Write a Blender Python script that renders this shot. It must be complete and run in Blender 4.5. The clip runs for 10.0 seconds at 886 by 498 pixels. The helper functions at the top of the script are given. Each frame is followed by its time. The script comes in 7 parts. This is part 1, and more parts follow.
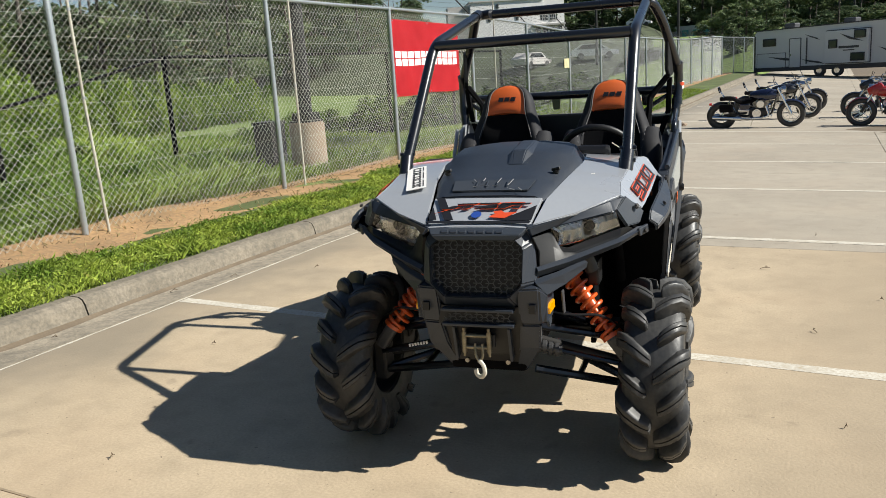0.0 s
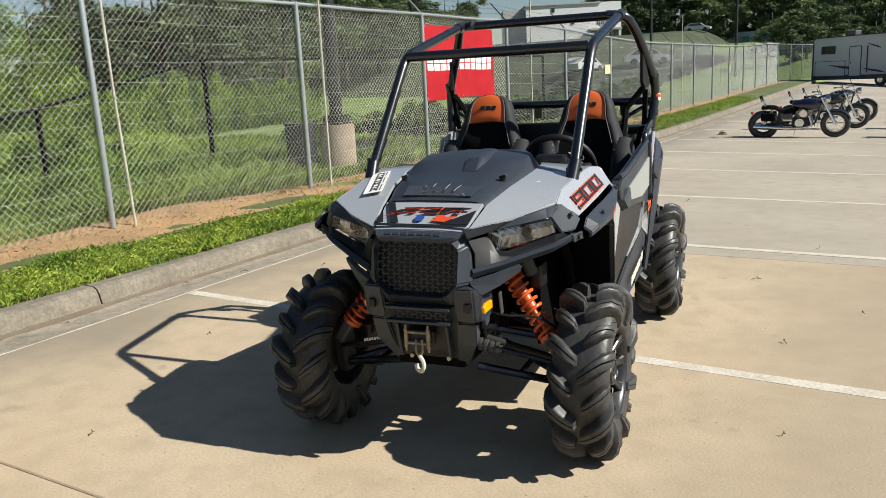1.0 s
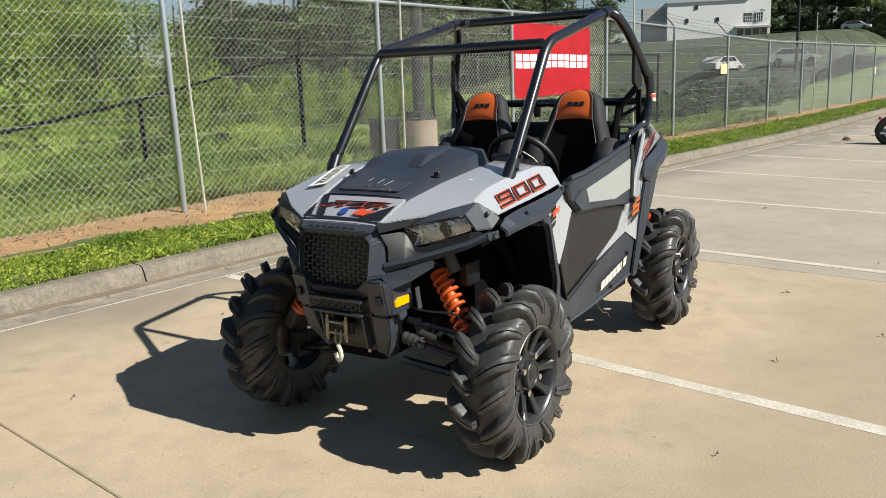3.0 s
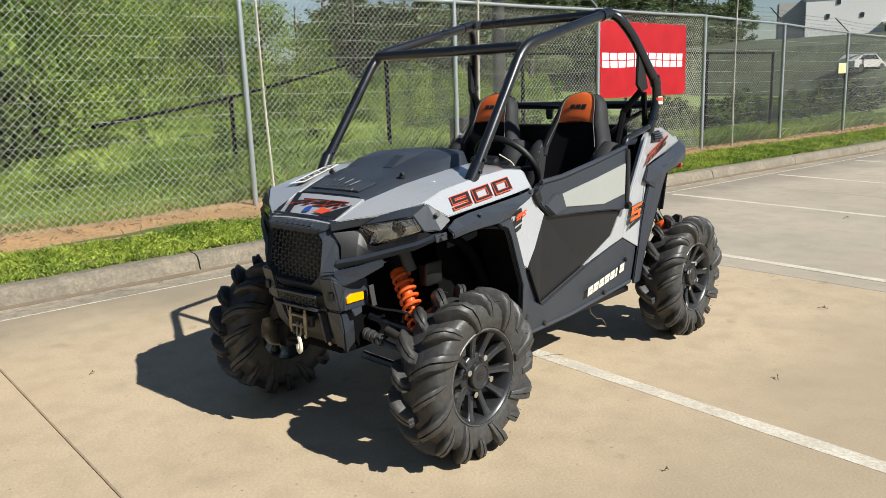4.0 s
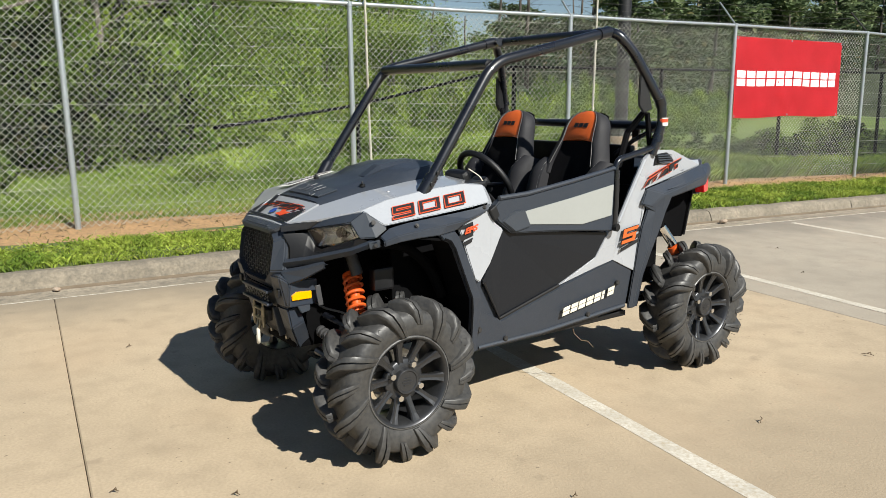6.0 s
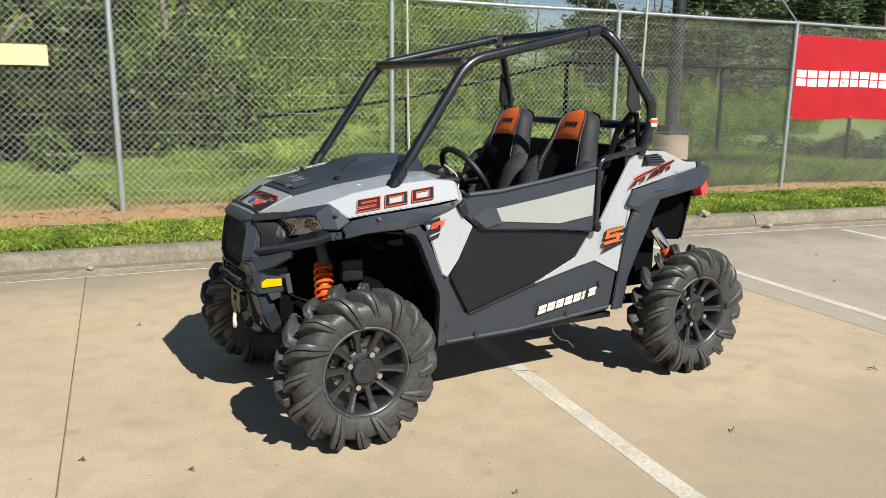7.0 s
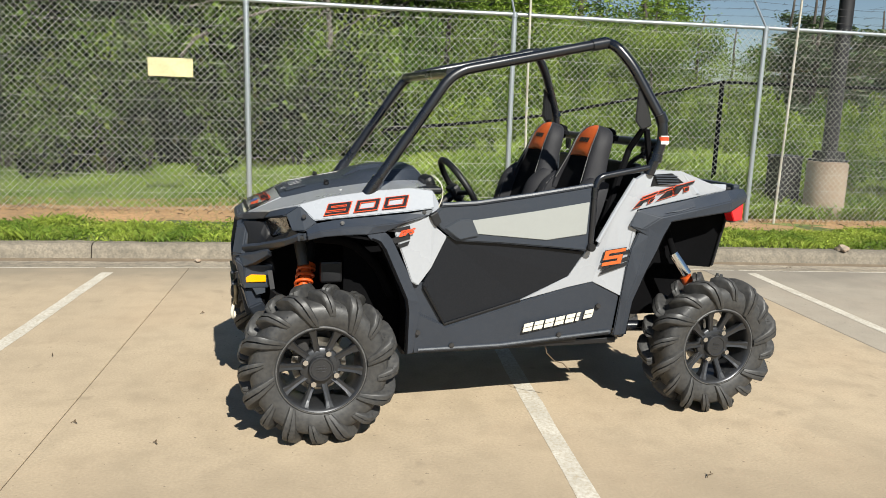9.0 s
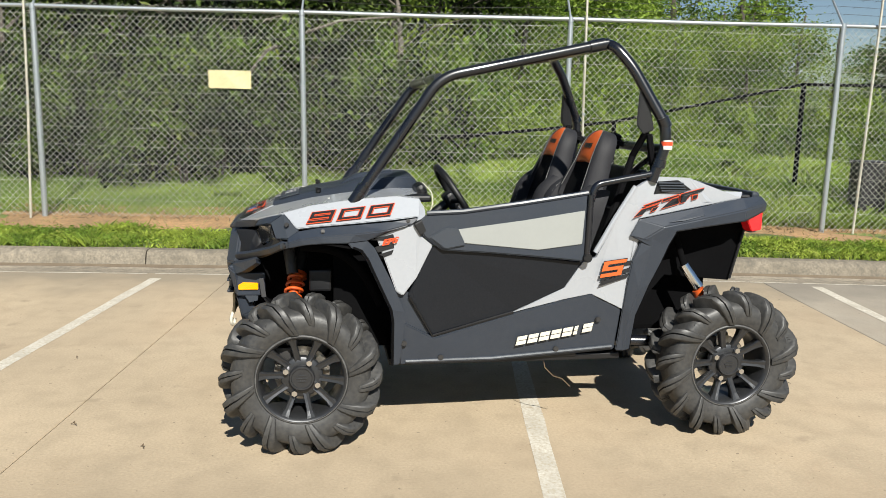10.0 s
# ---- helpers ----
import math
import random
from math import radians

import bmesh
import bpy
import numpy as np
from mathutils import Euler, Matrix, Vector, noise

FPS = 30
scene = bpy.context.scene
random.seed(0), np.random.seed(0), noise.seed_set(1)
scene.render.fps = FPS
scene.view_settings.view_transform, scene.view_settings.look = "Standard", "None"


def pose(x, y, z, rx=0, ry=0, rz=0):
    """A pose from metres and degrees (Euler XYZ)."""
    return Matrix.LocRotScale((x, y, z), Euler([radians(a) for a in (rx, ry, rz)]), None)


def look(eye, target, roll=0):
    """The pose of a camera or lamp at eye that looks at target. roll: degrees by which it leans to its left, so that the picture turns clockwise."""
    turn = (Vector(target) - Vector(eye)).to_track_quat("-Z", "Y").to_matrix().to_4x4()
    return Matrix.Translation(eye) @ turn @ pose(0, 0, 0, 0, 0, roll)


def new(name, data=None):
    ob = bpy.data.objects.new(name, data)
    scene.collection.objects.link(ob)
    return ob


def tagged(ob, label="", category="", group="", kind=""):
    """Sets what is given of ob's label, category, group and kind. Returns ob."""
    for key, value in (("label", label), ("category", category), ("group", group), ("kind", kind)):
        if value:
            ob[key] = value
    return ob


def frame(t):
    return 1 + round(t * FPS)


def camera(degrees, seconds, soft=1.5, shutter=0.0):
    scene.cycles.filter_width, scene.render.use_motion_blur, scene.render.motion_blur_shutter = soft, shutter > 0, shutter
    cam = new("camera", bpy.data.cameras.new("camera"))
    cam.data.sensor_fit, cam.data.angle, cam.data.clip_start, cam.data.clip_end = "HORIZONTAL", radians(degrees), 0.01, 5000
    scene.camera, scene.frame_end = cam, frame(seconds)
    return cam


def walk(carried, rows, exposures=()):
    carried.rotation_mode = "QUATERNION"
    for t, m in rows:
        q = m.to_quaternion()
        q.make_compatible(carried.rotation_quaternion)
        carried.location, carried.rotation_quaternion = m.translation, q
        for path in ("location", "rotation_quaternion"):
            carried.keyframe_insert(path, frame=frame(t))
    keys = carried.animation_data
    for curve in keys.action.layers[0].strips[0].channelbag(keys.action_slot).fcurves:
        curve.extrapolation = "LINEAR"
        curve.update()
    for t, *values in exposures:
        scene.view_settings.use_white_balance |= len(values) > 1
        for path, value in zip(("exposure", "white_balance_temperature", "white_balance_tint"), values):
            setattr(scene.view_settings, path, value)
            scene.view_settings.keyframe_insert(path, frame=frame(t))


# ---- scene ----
cam = camera(58.6, 10.0, soft=0.8)
PATH = [
    (0, (0.198, 0.086, 1.508), (-0.679, 1.83, 1.071), -3.8),
    (0.5, (0.464, 0.079, 1.505), (-0.462, 1.799, 1.077), -3.5),
    (1, (0.639, 0.123, 1.518), (-0.352, 1.808, 1.095), -3.0),
    (1.5, (0.805, 0.293, 1.518), (-0.263, 1.932, 1.104), -2.8),
    (2, (1.041, 0.395, 1.49), (-0.109, 1.979, 1.077), -2.7),
    (2.5, (1.278, 0.44, 1.493), (0.053, 1.965, 1.076), -2.8),
    (2.7, (1.276, 0.469, 1.48), (0.047, 1.992, 1.065), -2.5),
    (4, (1.83, 0.963, 1.478), (0.359, 2.254, 1.069), -2.0),
    (4.5, (1.989, 1.102, 1.482), (0.44, 2.303, 1.086), -1.4),
    (5, (2.096, 1.327, 1.493), (0.474, 2.435, 1.116), -1.1),
    (5.5, (2.304, 1.5, 1.47), (0.624, 2.521, 1.102), -0.8),
    (7, (2.697, 2.056, 1.492), (0.896, 2.834, 1.101), 0.8),
    (7.5, (2.902, 2.274, 1.48), (1.056, 2.941, 1.095), 1.2),
    (8, (3.017, 2.462, 1.484), (1.133, 3.014, 1.104), 1.6),
    (8.5, (2.979, 2.732, 1.483), (1.061, 3.161, 1.113), 1.9),
    (9, (2.991, 2.986, 1.479), (1.048, 3.3, 1.122), 2.0),
    (9.5, (3.041, 3.249, 1.481), (1.08, 3.443, 1.137), 1.8),
    (10, (2.95, 3.472, 1.48), (0.981, 3.548, 1.138), 1.2),
]
walk(cam, [(t, look(eye, target, roll)) for t, eye, target, roll in PATH])

# ---- light ----
SUN = Vector((1.16, 0.27, 1.0)).normalized()
world = bpy.data.worlds.new("sky")
scene.world = world
world.use_nodes = True
wn = world.node_tree.nodes
sky = wn.new("ShaderNodeTexSky")
sky.sky_type = "NISHITA"
sky.sun_disc = False
sky.sun_elevation = math.asin(SUN.z)
sky.sun_rotation = math.atan2(SUN.x, SUN.y)
sky.air_density, sky.dust_density, sky.ozone_density = 1.0, 0.2, 2.5
world.node_tree.links.new(sky.outputs[0], wn["Background"].inputs[0])
wn["Background"].inputs[1].default_value = 0.047
lamp = bpy.data.lights.new("sun", "SUN")
lamp.energy, lamp.angle, lamp.color = 5.2, radians(0.53), (1.0, 0.972, 0.89)
sun = new("sun", lamp)
sun.matrix_world = look(SUN * 50, (0, 0, 0))
scene.view_settings.exposure = 0.6


# ---- materials ----
def surf(name, base, rough=0.6, metal=0.0, var=0.15, big=3.0, fine=60.0, bump=0.1, tint=None, spots=0.0, coat=0.0,
         spec=0.5, world_space=False, per_object=0.0, rough_var=0.08, bump_scale=None, mid=0.0, specks=0.0, edge=None, lane=None):
    """A surface with two scales of colour variation, a bump and uneven gloss."""
    m = bpy.data.materials.new(name)
    m.use_nodes = True
    nt = m.node_tree
    n, link = nt.nodes, nt.links.new
    b = n["Principled BSDF"]
    if world_space:
        co = n.new("ShaderNodeNewGeometry").outputs["Position"]
    else:
        co = n.new("ShaderNodeTexCoord").outputs["Object"]

    def noise_at(scale, detail=6):
        t = n.new("ShaderNodeTexNoise")
        t.inputs["Scale"].default_value, t.inputs["Detail"].default_value = scale, detail
        link(co, t.inputs["Vector"])
        return t.outputs["Fac"]

    def ramp(src, lo, hi, a, z):
        r = n.new("ShaderNodeMapRange")
        link(src, r.inputs[0])
        for k, v in enumerate((lo, hi, a, z)):
            r.inputs[k + 1].default_value = v
        return r.outputs[0]

    def mix(fac, a, c, mode="MIX"):
        x = n.new("ShaderNodeMix")
        x.data_type, x.blend_type = "RGBA", mode
        for k, v in ((0, fac), (6, a), (7, c)):
            if hasattr(v, "is_output"):
                link(v, x.inputs[k])
            else:
                x.inputs[k].default_value = v if k == 0 else (*v, 1)
        return x.outputs[2]

    coarse, grain = noise_at(big), noise_at(fine)
    other = tint or tuple(c * 0.6 for c in base)
    col = mix(ramp(coarse, 0.35, 0.7, 0, 1), tuple(min(1, c * (1 + var * 0.5)) for c in base),
              tuple(c * (1 - var) + o * var * 0.35 for c, o in zip(base, other)))
    col = mix(ramp(grain, 0.3, 0.75, 0, min(1, var * 2.2)), col, other)
    if spots:
        col = mix(ramp(noise_at(big * 3.1, 3), 0.62, 0.75, 0, spots), col, other)
    if mid:
        patch = noise_at(big * 11, 8)
        col = mix(ramp(patch, 0.45, 0.72, 0, mid), col, other)
        col = mix(ramp(noise_at(big * 4.3, 9), 0.55, 0.8, 0, mid * 0.8), col, tuple(min(1, c * 1.22) for c in base))
    if specks:
        col = mix(ramp(noise_at(38, 2), 0.715, 0.74, 0, specks), col, tuple(c * 0.35 for c in base))
        col = mix(ramp(noise_at(4.6, 5), 0.655, 0.72, 0, specks * 0.55), col, tuple(c * 0.5 for c in base))
        col = mix(ramp(noise_at(0.9, 3), 0.5, 0.72, 0, specks * 0.3), col, (base[0] * 1.05, base[1] * 0.93, base[2] * 0.85))
    if edge:
        sep = n.new("ShaderNodeSeparateXYZ")
        link(co, sep.inputs[0])
        wav = n.new("ShaderNodeMath")
        wav.operation = "MULTIPLY_ADD"
        link(noise_at(1.7, 9), wav.inputs[0])
        wav.inputs[1].default_value = 1.5
        link(sep.outputs[0], wav.inputs[2])
        col = mix(ramp(wav.outputs[0], edge[0], edge[1], 0.75, 0), col, edge[2])
        if lane:
            col = mix(ramp(wav.outputs[0], lane[0], lane[1], 0, 0.7), col, lane[2])
    if per_object:
        hue = n.new("ShaderNodeHueSaturation")
        link(ramp(n.new("ShaderNodeObjectInfo").outputs["Random"], 0, 1, 1 - per_object, 1 + per_object), hue.inputs["Value"])
        link(col, hue.inputs["Color"])
        col = hue.outputs[0]
    link(col, b.inputs["Base Color"])
    link(ramp(coarse, 0.3, 0.7, max(0.02, rough - rough_var), min(1, rough + rough_var)), b.inputs["Roughness"])
    b.inputs["Metallic"].default_value = metal
    b.inputs["Specular IOR Level"].default_value = spec
    b.inputs["Coat Weight"].default_value = coat
    b.inputs["Coat Roughness"].default_value = 0.08
    if bump:
        bp = n.new("ShaderNodeBump")
        bp.inputs["Strength"].default_value = bump
        bp.inputs["Distance"].default_value = 0.01
        link(noise_at(bump_scale or fine), bp.inputs["Height"])
        link(bp.outputs[0], b.inputs["Normal"])
    return m


def leafy(name, base, dark, vary=0.35, big=0.35, withered=0.6):
    """Leaves and blades: green that varies from leaf to leaf and from patch to patch, and lets some light through."""
    m = bpy.data.materials.new(name)
    m.use_nodes = True
    nt = m.node_tree
    n, link = nt.nodes, nt.links.new
    b = n["Principled BSDF"]
    geo = n.new("ShaderNodeNewGeometry")
    noi = n.new("ShaderNodeTexNoise")
    noi.inputs["Scale"].default_value = big
    link(geo.outputs["Position"], noi.inputs["Vector"])
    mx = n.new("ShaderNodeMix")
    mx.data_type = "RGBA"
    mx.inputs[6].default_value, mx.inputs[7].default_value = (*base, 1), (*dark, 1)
    # Sharp dark patches: shaded gaps between leaf clumps, put into the colour.
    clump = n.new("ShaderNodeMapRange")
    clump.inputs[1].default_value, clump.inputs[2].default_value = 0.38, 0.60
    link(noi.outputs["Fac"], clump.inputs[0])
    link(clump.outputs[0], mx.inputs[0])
    hue = n.new("ShaderNodeHueSaturation")
    mr = n.new("ShaderNodeMapRange")
    link(geo.outputs["Random Per Island"], mr.inputs[0])
    mr.inputs[3].default_value, mr.inputs[4].default_value = 1 - vary, 1 + vary
    link(mr.outputs[0], hue.inputs["Value"])
    link(mx.outputs[2], hue.inputs["Color"])
    link(hue.outputs[0], b.inputs["Base Color"])
    dry = n.new("ShaderNodeMapRange")
    link(geo.outputs["Random Per Island"], dry.inputs[0])
    dry.inputs[1].default_value, dry.inputs[2].default_value = 0.9, 1.0
    dry.inputs[4].default_value = withered
    wither = n.new("ShaderNodeMix")
    wither.data_type = "RGBA"
    wither.inputs[7].default_value = (0.17, 0.12, 0.05, 1)
    link(dry.outputs[0], wither.inputs[0])
    link(mx.outputs[2], wither.inputs[6])
    link(wither.outputs[2], hue.inputs["Color"])
    b.inputs["Roughness"].default_value = 0.62
    b.inputs["Specular IOR Level"].default_value = 0.25
    tr = n.new("ShaderNodeBsdfTranslucent")
    link(hue.outputs[0], tr.inputs[0])
    ms = n.new("ShaderNodeMixShader")
    ms.inputs[0].default_value = 0.36
    link(b.outputs[0], ms.inputs[1])
    link(tr.outputs[0], ms.inputs[2])
    link(ms.outputs[0], n["Material Output"].inputs[0])
    return m


concrete = surf("concrete", (0.462, 0.368, 0.252), 0.85, var=0.2, big=0.55, fine=75, bump=0.2, tint=(0.27, 0.215, 0.145), spots=0.28, mid=0.38, specks=0.75, edge=(-3.2, -2.45, (0.21, 0.178, 0.132)), lane=(0.4, 1.3, (0.305, 0.243, 0.166)), world_space=True, per_object=0.05)
concrete_grey = surf("concrete_grey", (0.355, 0.31, 0.245), 0.85, var=0.2, big=0.5, fine=75, bump=0.2, tint=(0.225, 0.198, 0.16), spots=0.26, mid=0.36, specks=0.6, edge=(-3.2, -2.45, (0.18, 0.16, 0.13)), world_space=True, per_object=0.05)
kerb_stone = surf("kerb_concrete", (0.235, 0.20, 0.15), 0.9, mid=0.65, var=0.35, big=1.8, fine=50, bump=0.5, tint=(0.10, 0.09, 0.072), spots=0.65, world_space=True, per_object=0.08)
gutter_mat = surf("gutter_concrete", (0.345, 0.295, 0.222), 0.9, mid=0.7, var=0.32, big=1.1, fine=50, bump=0.3, tint=(0.13, 0.115, 0.09), spots=0.5, world_space=True)
joint_mat = surf("joint_dirt", (0.15, 0.115, 0.078), 0.95, var=0.2, big=5, world_space=True)
line_paint = surf("line_paint", (0.57, 0.545, 0.48), 0.8, mid=0.85, var=0.25, big=5, fine=70, bump=0.1, tint=(0.38, 0.315, 0.22), spots=0.6, world_space=True)
soil = surf("red_soil", (0.43, 0.25, 0.115), 0.95, mid=0.6, var=0.35, big=1.6, fine=30, bump=0.6, tint=(0.19, 0.135, 0.075), spots=0.5, world_space=True)
turf_soil = surf("turf_soil", (0.085, 0.115, 0.03), 0.95, var=0.3, big=1.2, fine=25, bump=0.5, tint=(0.06, 0.06, 0.025), world_space=True)
field_soil = surf("field_ground", (0.15, 0.21, 0.045), 0.95, var=0.35, big=0.25, fine=9, bump=0.6, tint=(0.08, 0.12, 0.03), world_space=True)
grass_mat = leafy("verge_grass", (0.31, 0.385, 0.06), (0.135, 0.215, 0.028), 0.45, 2.2)
field_mat = leafy("field_grass", (0.27, 0.37, 0.066), (0.125, 0.21, 0.028), 0.35, 0.5)
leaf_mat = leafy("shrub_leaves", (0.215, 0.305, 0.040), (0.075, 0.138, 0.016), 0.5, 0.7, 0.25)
# Near-black second tone paints the thicket's deep shade into the leaves.
leaf_shaded = leafy("shaded_leaves", (0.085, 0.136, 0.024), (0.005, 0.011, 0.005), 0.85, 1.1, 0.2)
# Lighter, bluer tones paint the distance haze into the far trees' leaves.
pine_mat = leafy("hazed_far_leaves", (0.16, 0.21, 0.09), (0.07, 0.105, 0.052), 0.4, 0.1)
bark = surf("bark", (0.07, 0.06, 0.05), 0.95, var=0.4, big=4, fine=30, bump=0.7, tint=(0.06, 0.05, 0.04))
galv = surf("galvanised_steel", (0.43, 0.47, 0.50), 0.42, metal=0.75, var=0.15, big=6, fine=60, bump=0.03, tint=(0.35, 0.35, 0.34))
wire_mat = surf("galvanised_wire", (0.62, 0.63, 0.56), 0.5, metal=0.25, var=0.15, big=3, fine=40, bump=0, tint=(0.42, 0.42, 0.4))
# Darker copy of the same wire: the far mesh's dimming put into colour.
wire_far = surf("dimmed_far_wire", (0.19, 0.197, 0.2), 0.55, metal=0.4, var=0.15, big=3, fine=40, bump=0)
boot_grey = surf("grey_rubber", (0.05, 0.05, 0.052), 0.5, var=0.2, big=9, bump=0.05)
scratch_mat = surf("pale_scratch", (0.32, 0.32, 0.32), 0.7, var=0.2, bump=0)
rust_pole = surf("painted_pipe", (0.50, 0.49, 0.43), 0.55, metal=0.3, var=0.3, big=3, fine=30, bump=0.05, tint=(0.33, 0.27, 0.2), spots=0.3)
banner_red = surf("banner_vinyl", (0.70, 0.026, 0.038), 0.5, var=0.08, big=2, fine=40, bump=0.03, tint=(0.5, 0.01, 0.02))
white_ink = surf("white_print", (0.82, 0.80, 0.78), 0.55, var=0.05, bump=0)
plate_mat = surf("plate_paint", (0.58, 0.525, 0.29), 0.6, var=0.25, big=4, spots=0.3, tint=(0.4, 0.34, 0.2), bump=0.02)
dark_steel = surf("dark_steel", (0.045, 0.043, 0.042), 0.6, metal=0.4, var=0.25, big=4, fine=30, bump=0.05)
pole_bronze = surf("bronze_paint", (0.018, 0.018, 0.02), 0.55, metal=0.2, var=0.25, big=3, fine=30, bump=0.03)
plinth_mat = surf("plinth_concrete", (0.30, 0.26, 0.21), 0.92, var=0.25, big=3, fine=40, bump=0.3, tint=(0.30, 0.16, 0.08), spots=0.5)
wall_white = surf("warehouse_white", (0.8, 0.79, 0.77), 0.8, var=0.06, big=0.05, fine=1.0, bump=0)
wall_grey = surf("warehouse_grey", (0.47, 0.45, 0.43), 0.8, var=0.06, big=0.05, fine=1.0, bump=0)
glass_dark = surf("dark_glass", (0.02, 0.025, 0.03), 0.08, var=0.1, bump=0, spec=0.7)
rv_white = surf("caravan_skin", (0.60, 0.61, 0.62), 0.35, var=0.06, big=0.6, bump=0, coat=0.3)
rv_dark = surf("caravan_trim", (0.045, 0.045, 0.05), 0.45, var=0.1, bump=0)
rubber = surf("tyre_rubber", (0.0215, 0.0218, 0.0228), 0.52, mid=0.5, var=0.35, big=5, fine=45, bump=0.12, tint=(0.058, 0.056, 0.052), spots=0.4, spec=0.5)
plastic = surf("charcoal_plastic", (0.0195, 0.0262, 0.0385), 0.44, var=0.22, big=4, fine=220, bump=0.05, tint=(0.038, 0.042, 0.050), spots=0.2, spec=0.5, mid=0.25)
plastic_mid = surf("worn_charcoal_plastic", (0.030, 0.0385, 0.052), 0.46, var=0.2, big=5, fine=200, bump=0.05, tint=(0.05, 0.05, 0.052), spots=0.2)
plastic_black = surf("black_plastic", (0.0045, 0.0045, 0.0055), 0.5, var=0.2, big=4, fine=150, bump=0.05)
door_skin = surf("door_skin_black", (0.0085, 0.0102, 0.0135), 0.34, var=0.25, big=2.5, fine=120, bump=0.04, spec=0.25, tint=(0.015, 0.016, 0.019))
paint_grey = surf("grey_paint", (0.315, 0.33, 0.355), 0.3, var=0.05, big=3, fine=60, bump=0, coat=1.0, tint=(0.46, 0.47, 0.49))
door_white = surf("door_insert_paint", (0.265, 0.275, 0.262), 0.55, var=0.08, big=4, fine=70, bump=0.02, tint=(0.31, 0.32, 0.31))
cage_black = surf("black_powder_coat", (0.006, 0.007, 0.0105), 0.3, var=0.2, big=4, fine=60, bump=0.03, coat=0.6)
orange = surf("orange_vinyl", (0.54, 0.10, 0.016), 0.5, var=0.1, big=8, fine=150, bump=0.06, tint=(0.5, 0.075, 0.01))
spring_orange = surf("orange_spring", (0.62, 0.095, 0.014), 0.35, var=0.15, big=12, fine=90, bump=0.02, coat=0.3, tint=(0.4, 0.08, 0.02))
decal_red = surf("red_decal", (0.62, 0.07, 0.02), 0.4, var=0.05, bump=0)
decal_black = surf("black_decal", (0.012, 0.012, 0.014), 0.4, var=0.05, bump=0)
decal_blue = surf("blue_badge", (0.02, 0.06, 0.28), 0.4, var=0.05, bump=0)
seat_black = surf("black_seat_cloth", (0.005, 0.005, 0.006), 0.95, spec=0.12, var=0.2, big=8, fine=300, bump=0.2)
seat_grey = surf("grey_seat_vinyl", (0.02, 0.02, 0.023), 0.7, spec=0.3, var=0.15, big=8, fine=250, bump=0.15)
piping_mat = surf("seat_piping", (0.2, 0.195, 0.19), 0.6, var=0.1, bump=0)
rim_edge = surf("rim_edge", (0.17, 0.17, 0.17), 0.45, metal=0.6, var=0.35, big=20, bump=0.05)
rim_black = surf("rim_black", (0.05, 0.052, 0.057), 0.36, metal=0.7, var=0.2, big=6, fine=80, bump=0.03, tint=(0.085, 0.085, 0.085))
chrome = surf("chrome", (0.75, 0.75, 0.75), 0.14, metal=1.0, var=0.08, big=10, bump=0)
steel = surf("bare_steel", (0.42, 0.40, 0.36), 0.4, metal=0.9, var=0.3, big=14, bump=0.05, tint=(0.25, 0.2, 0.14))
brass_dull = surf("dull_plated_steel", (0.30, 0.265, 0.19), 0.45, metal=0.8, var=0.35, big=20, bump=0.05, tint=(0.12, 0.095, 0.06))
bone = surf("hook_rubber", (0.62, 0.58, 0.48), 0.6, var=0.15, big=12, bump=0.02)
amber = surf("amber_reflector", (0.9, 0.38, 0.0), 0.25, var=0.05, bump=0, coat=0.5)
tail_red = surf("red_lens", (0.75, 0.015, 0.02), 0.2, var=0.05, bump=0, coat=0.6)
lamp_chrome = surf("lamp_reflector", (0.92, 0.91, 0.88), 0.28, metal=1.0, var=0.1, big=14, bump=0.0, tint=(0.45, 0.46, 0.48), rough_var=0.04)
# Near-black without gloss: the shade inside wells and body put into the colour.
inner_shade = surf("inner_shade_black", (0.003, 0.003, 0.0035), 0.9, var=0.2, bump=0.05, spec=0.08)
mesh_grey = surf("grille_web_plastic", (0.05, 0.052, 0.056), 0.5, var=0.2, bump=0)
tag_white = surf("white_tag", (0.75, 0.73, 0.70), 0.5, var=0.05, bump=0)
rail_black = surf("black_rail_paint", (0.006, 0.006, 0.0065), 0.8, var=0.2, bump=0.05, spec=0.1)
twig_mat = surf("dry_twig", (0.12, 0.085, 0.05), 0.9, var=0.3, big=10, bump=0.2)
teal = surf("teal_plastic", (0.06, 0.30, 0.28), 0.5, var=0.1, bump=0)
moto_blue = surf("blue_enamel", (0.006, 0.009, 0.032), 0.2, var=0.1, bump=0, coat=0.7)
moto_red = surf("red_enamel", (0.42, 0.02, 0.015), 0.25, var=0.1, bump=0, coat=0.6)
moto_black = surf("black_enamel", (0.01, 0.01, 0.012), 0.25, var=0.1, bump=0, coat=0.6)
clear = bpy.data.materials.new("clear_lens")
clear.use_nodes = True
clear.node_tree.nodes["Principled BSDF"].inputs["Transmission Weight"].default_value = 1.0
clear.node_tree.nodes["Principled BSDF"].inputs["Roughness"].default_value = 0.03
clear.node_tree.nodes["Principled BSDF"].inputs["IOR"].default_value = 1.4


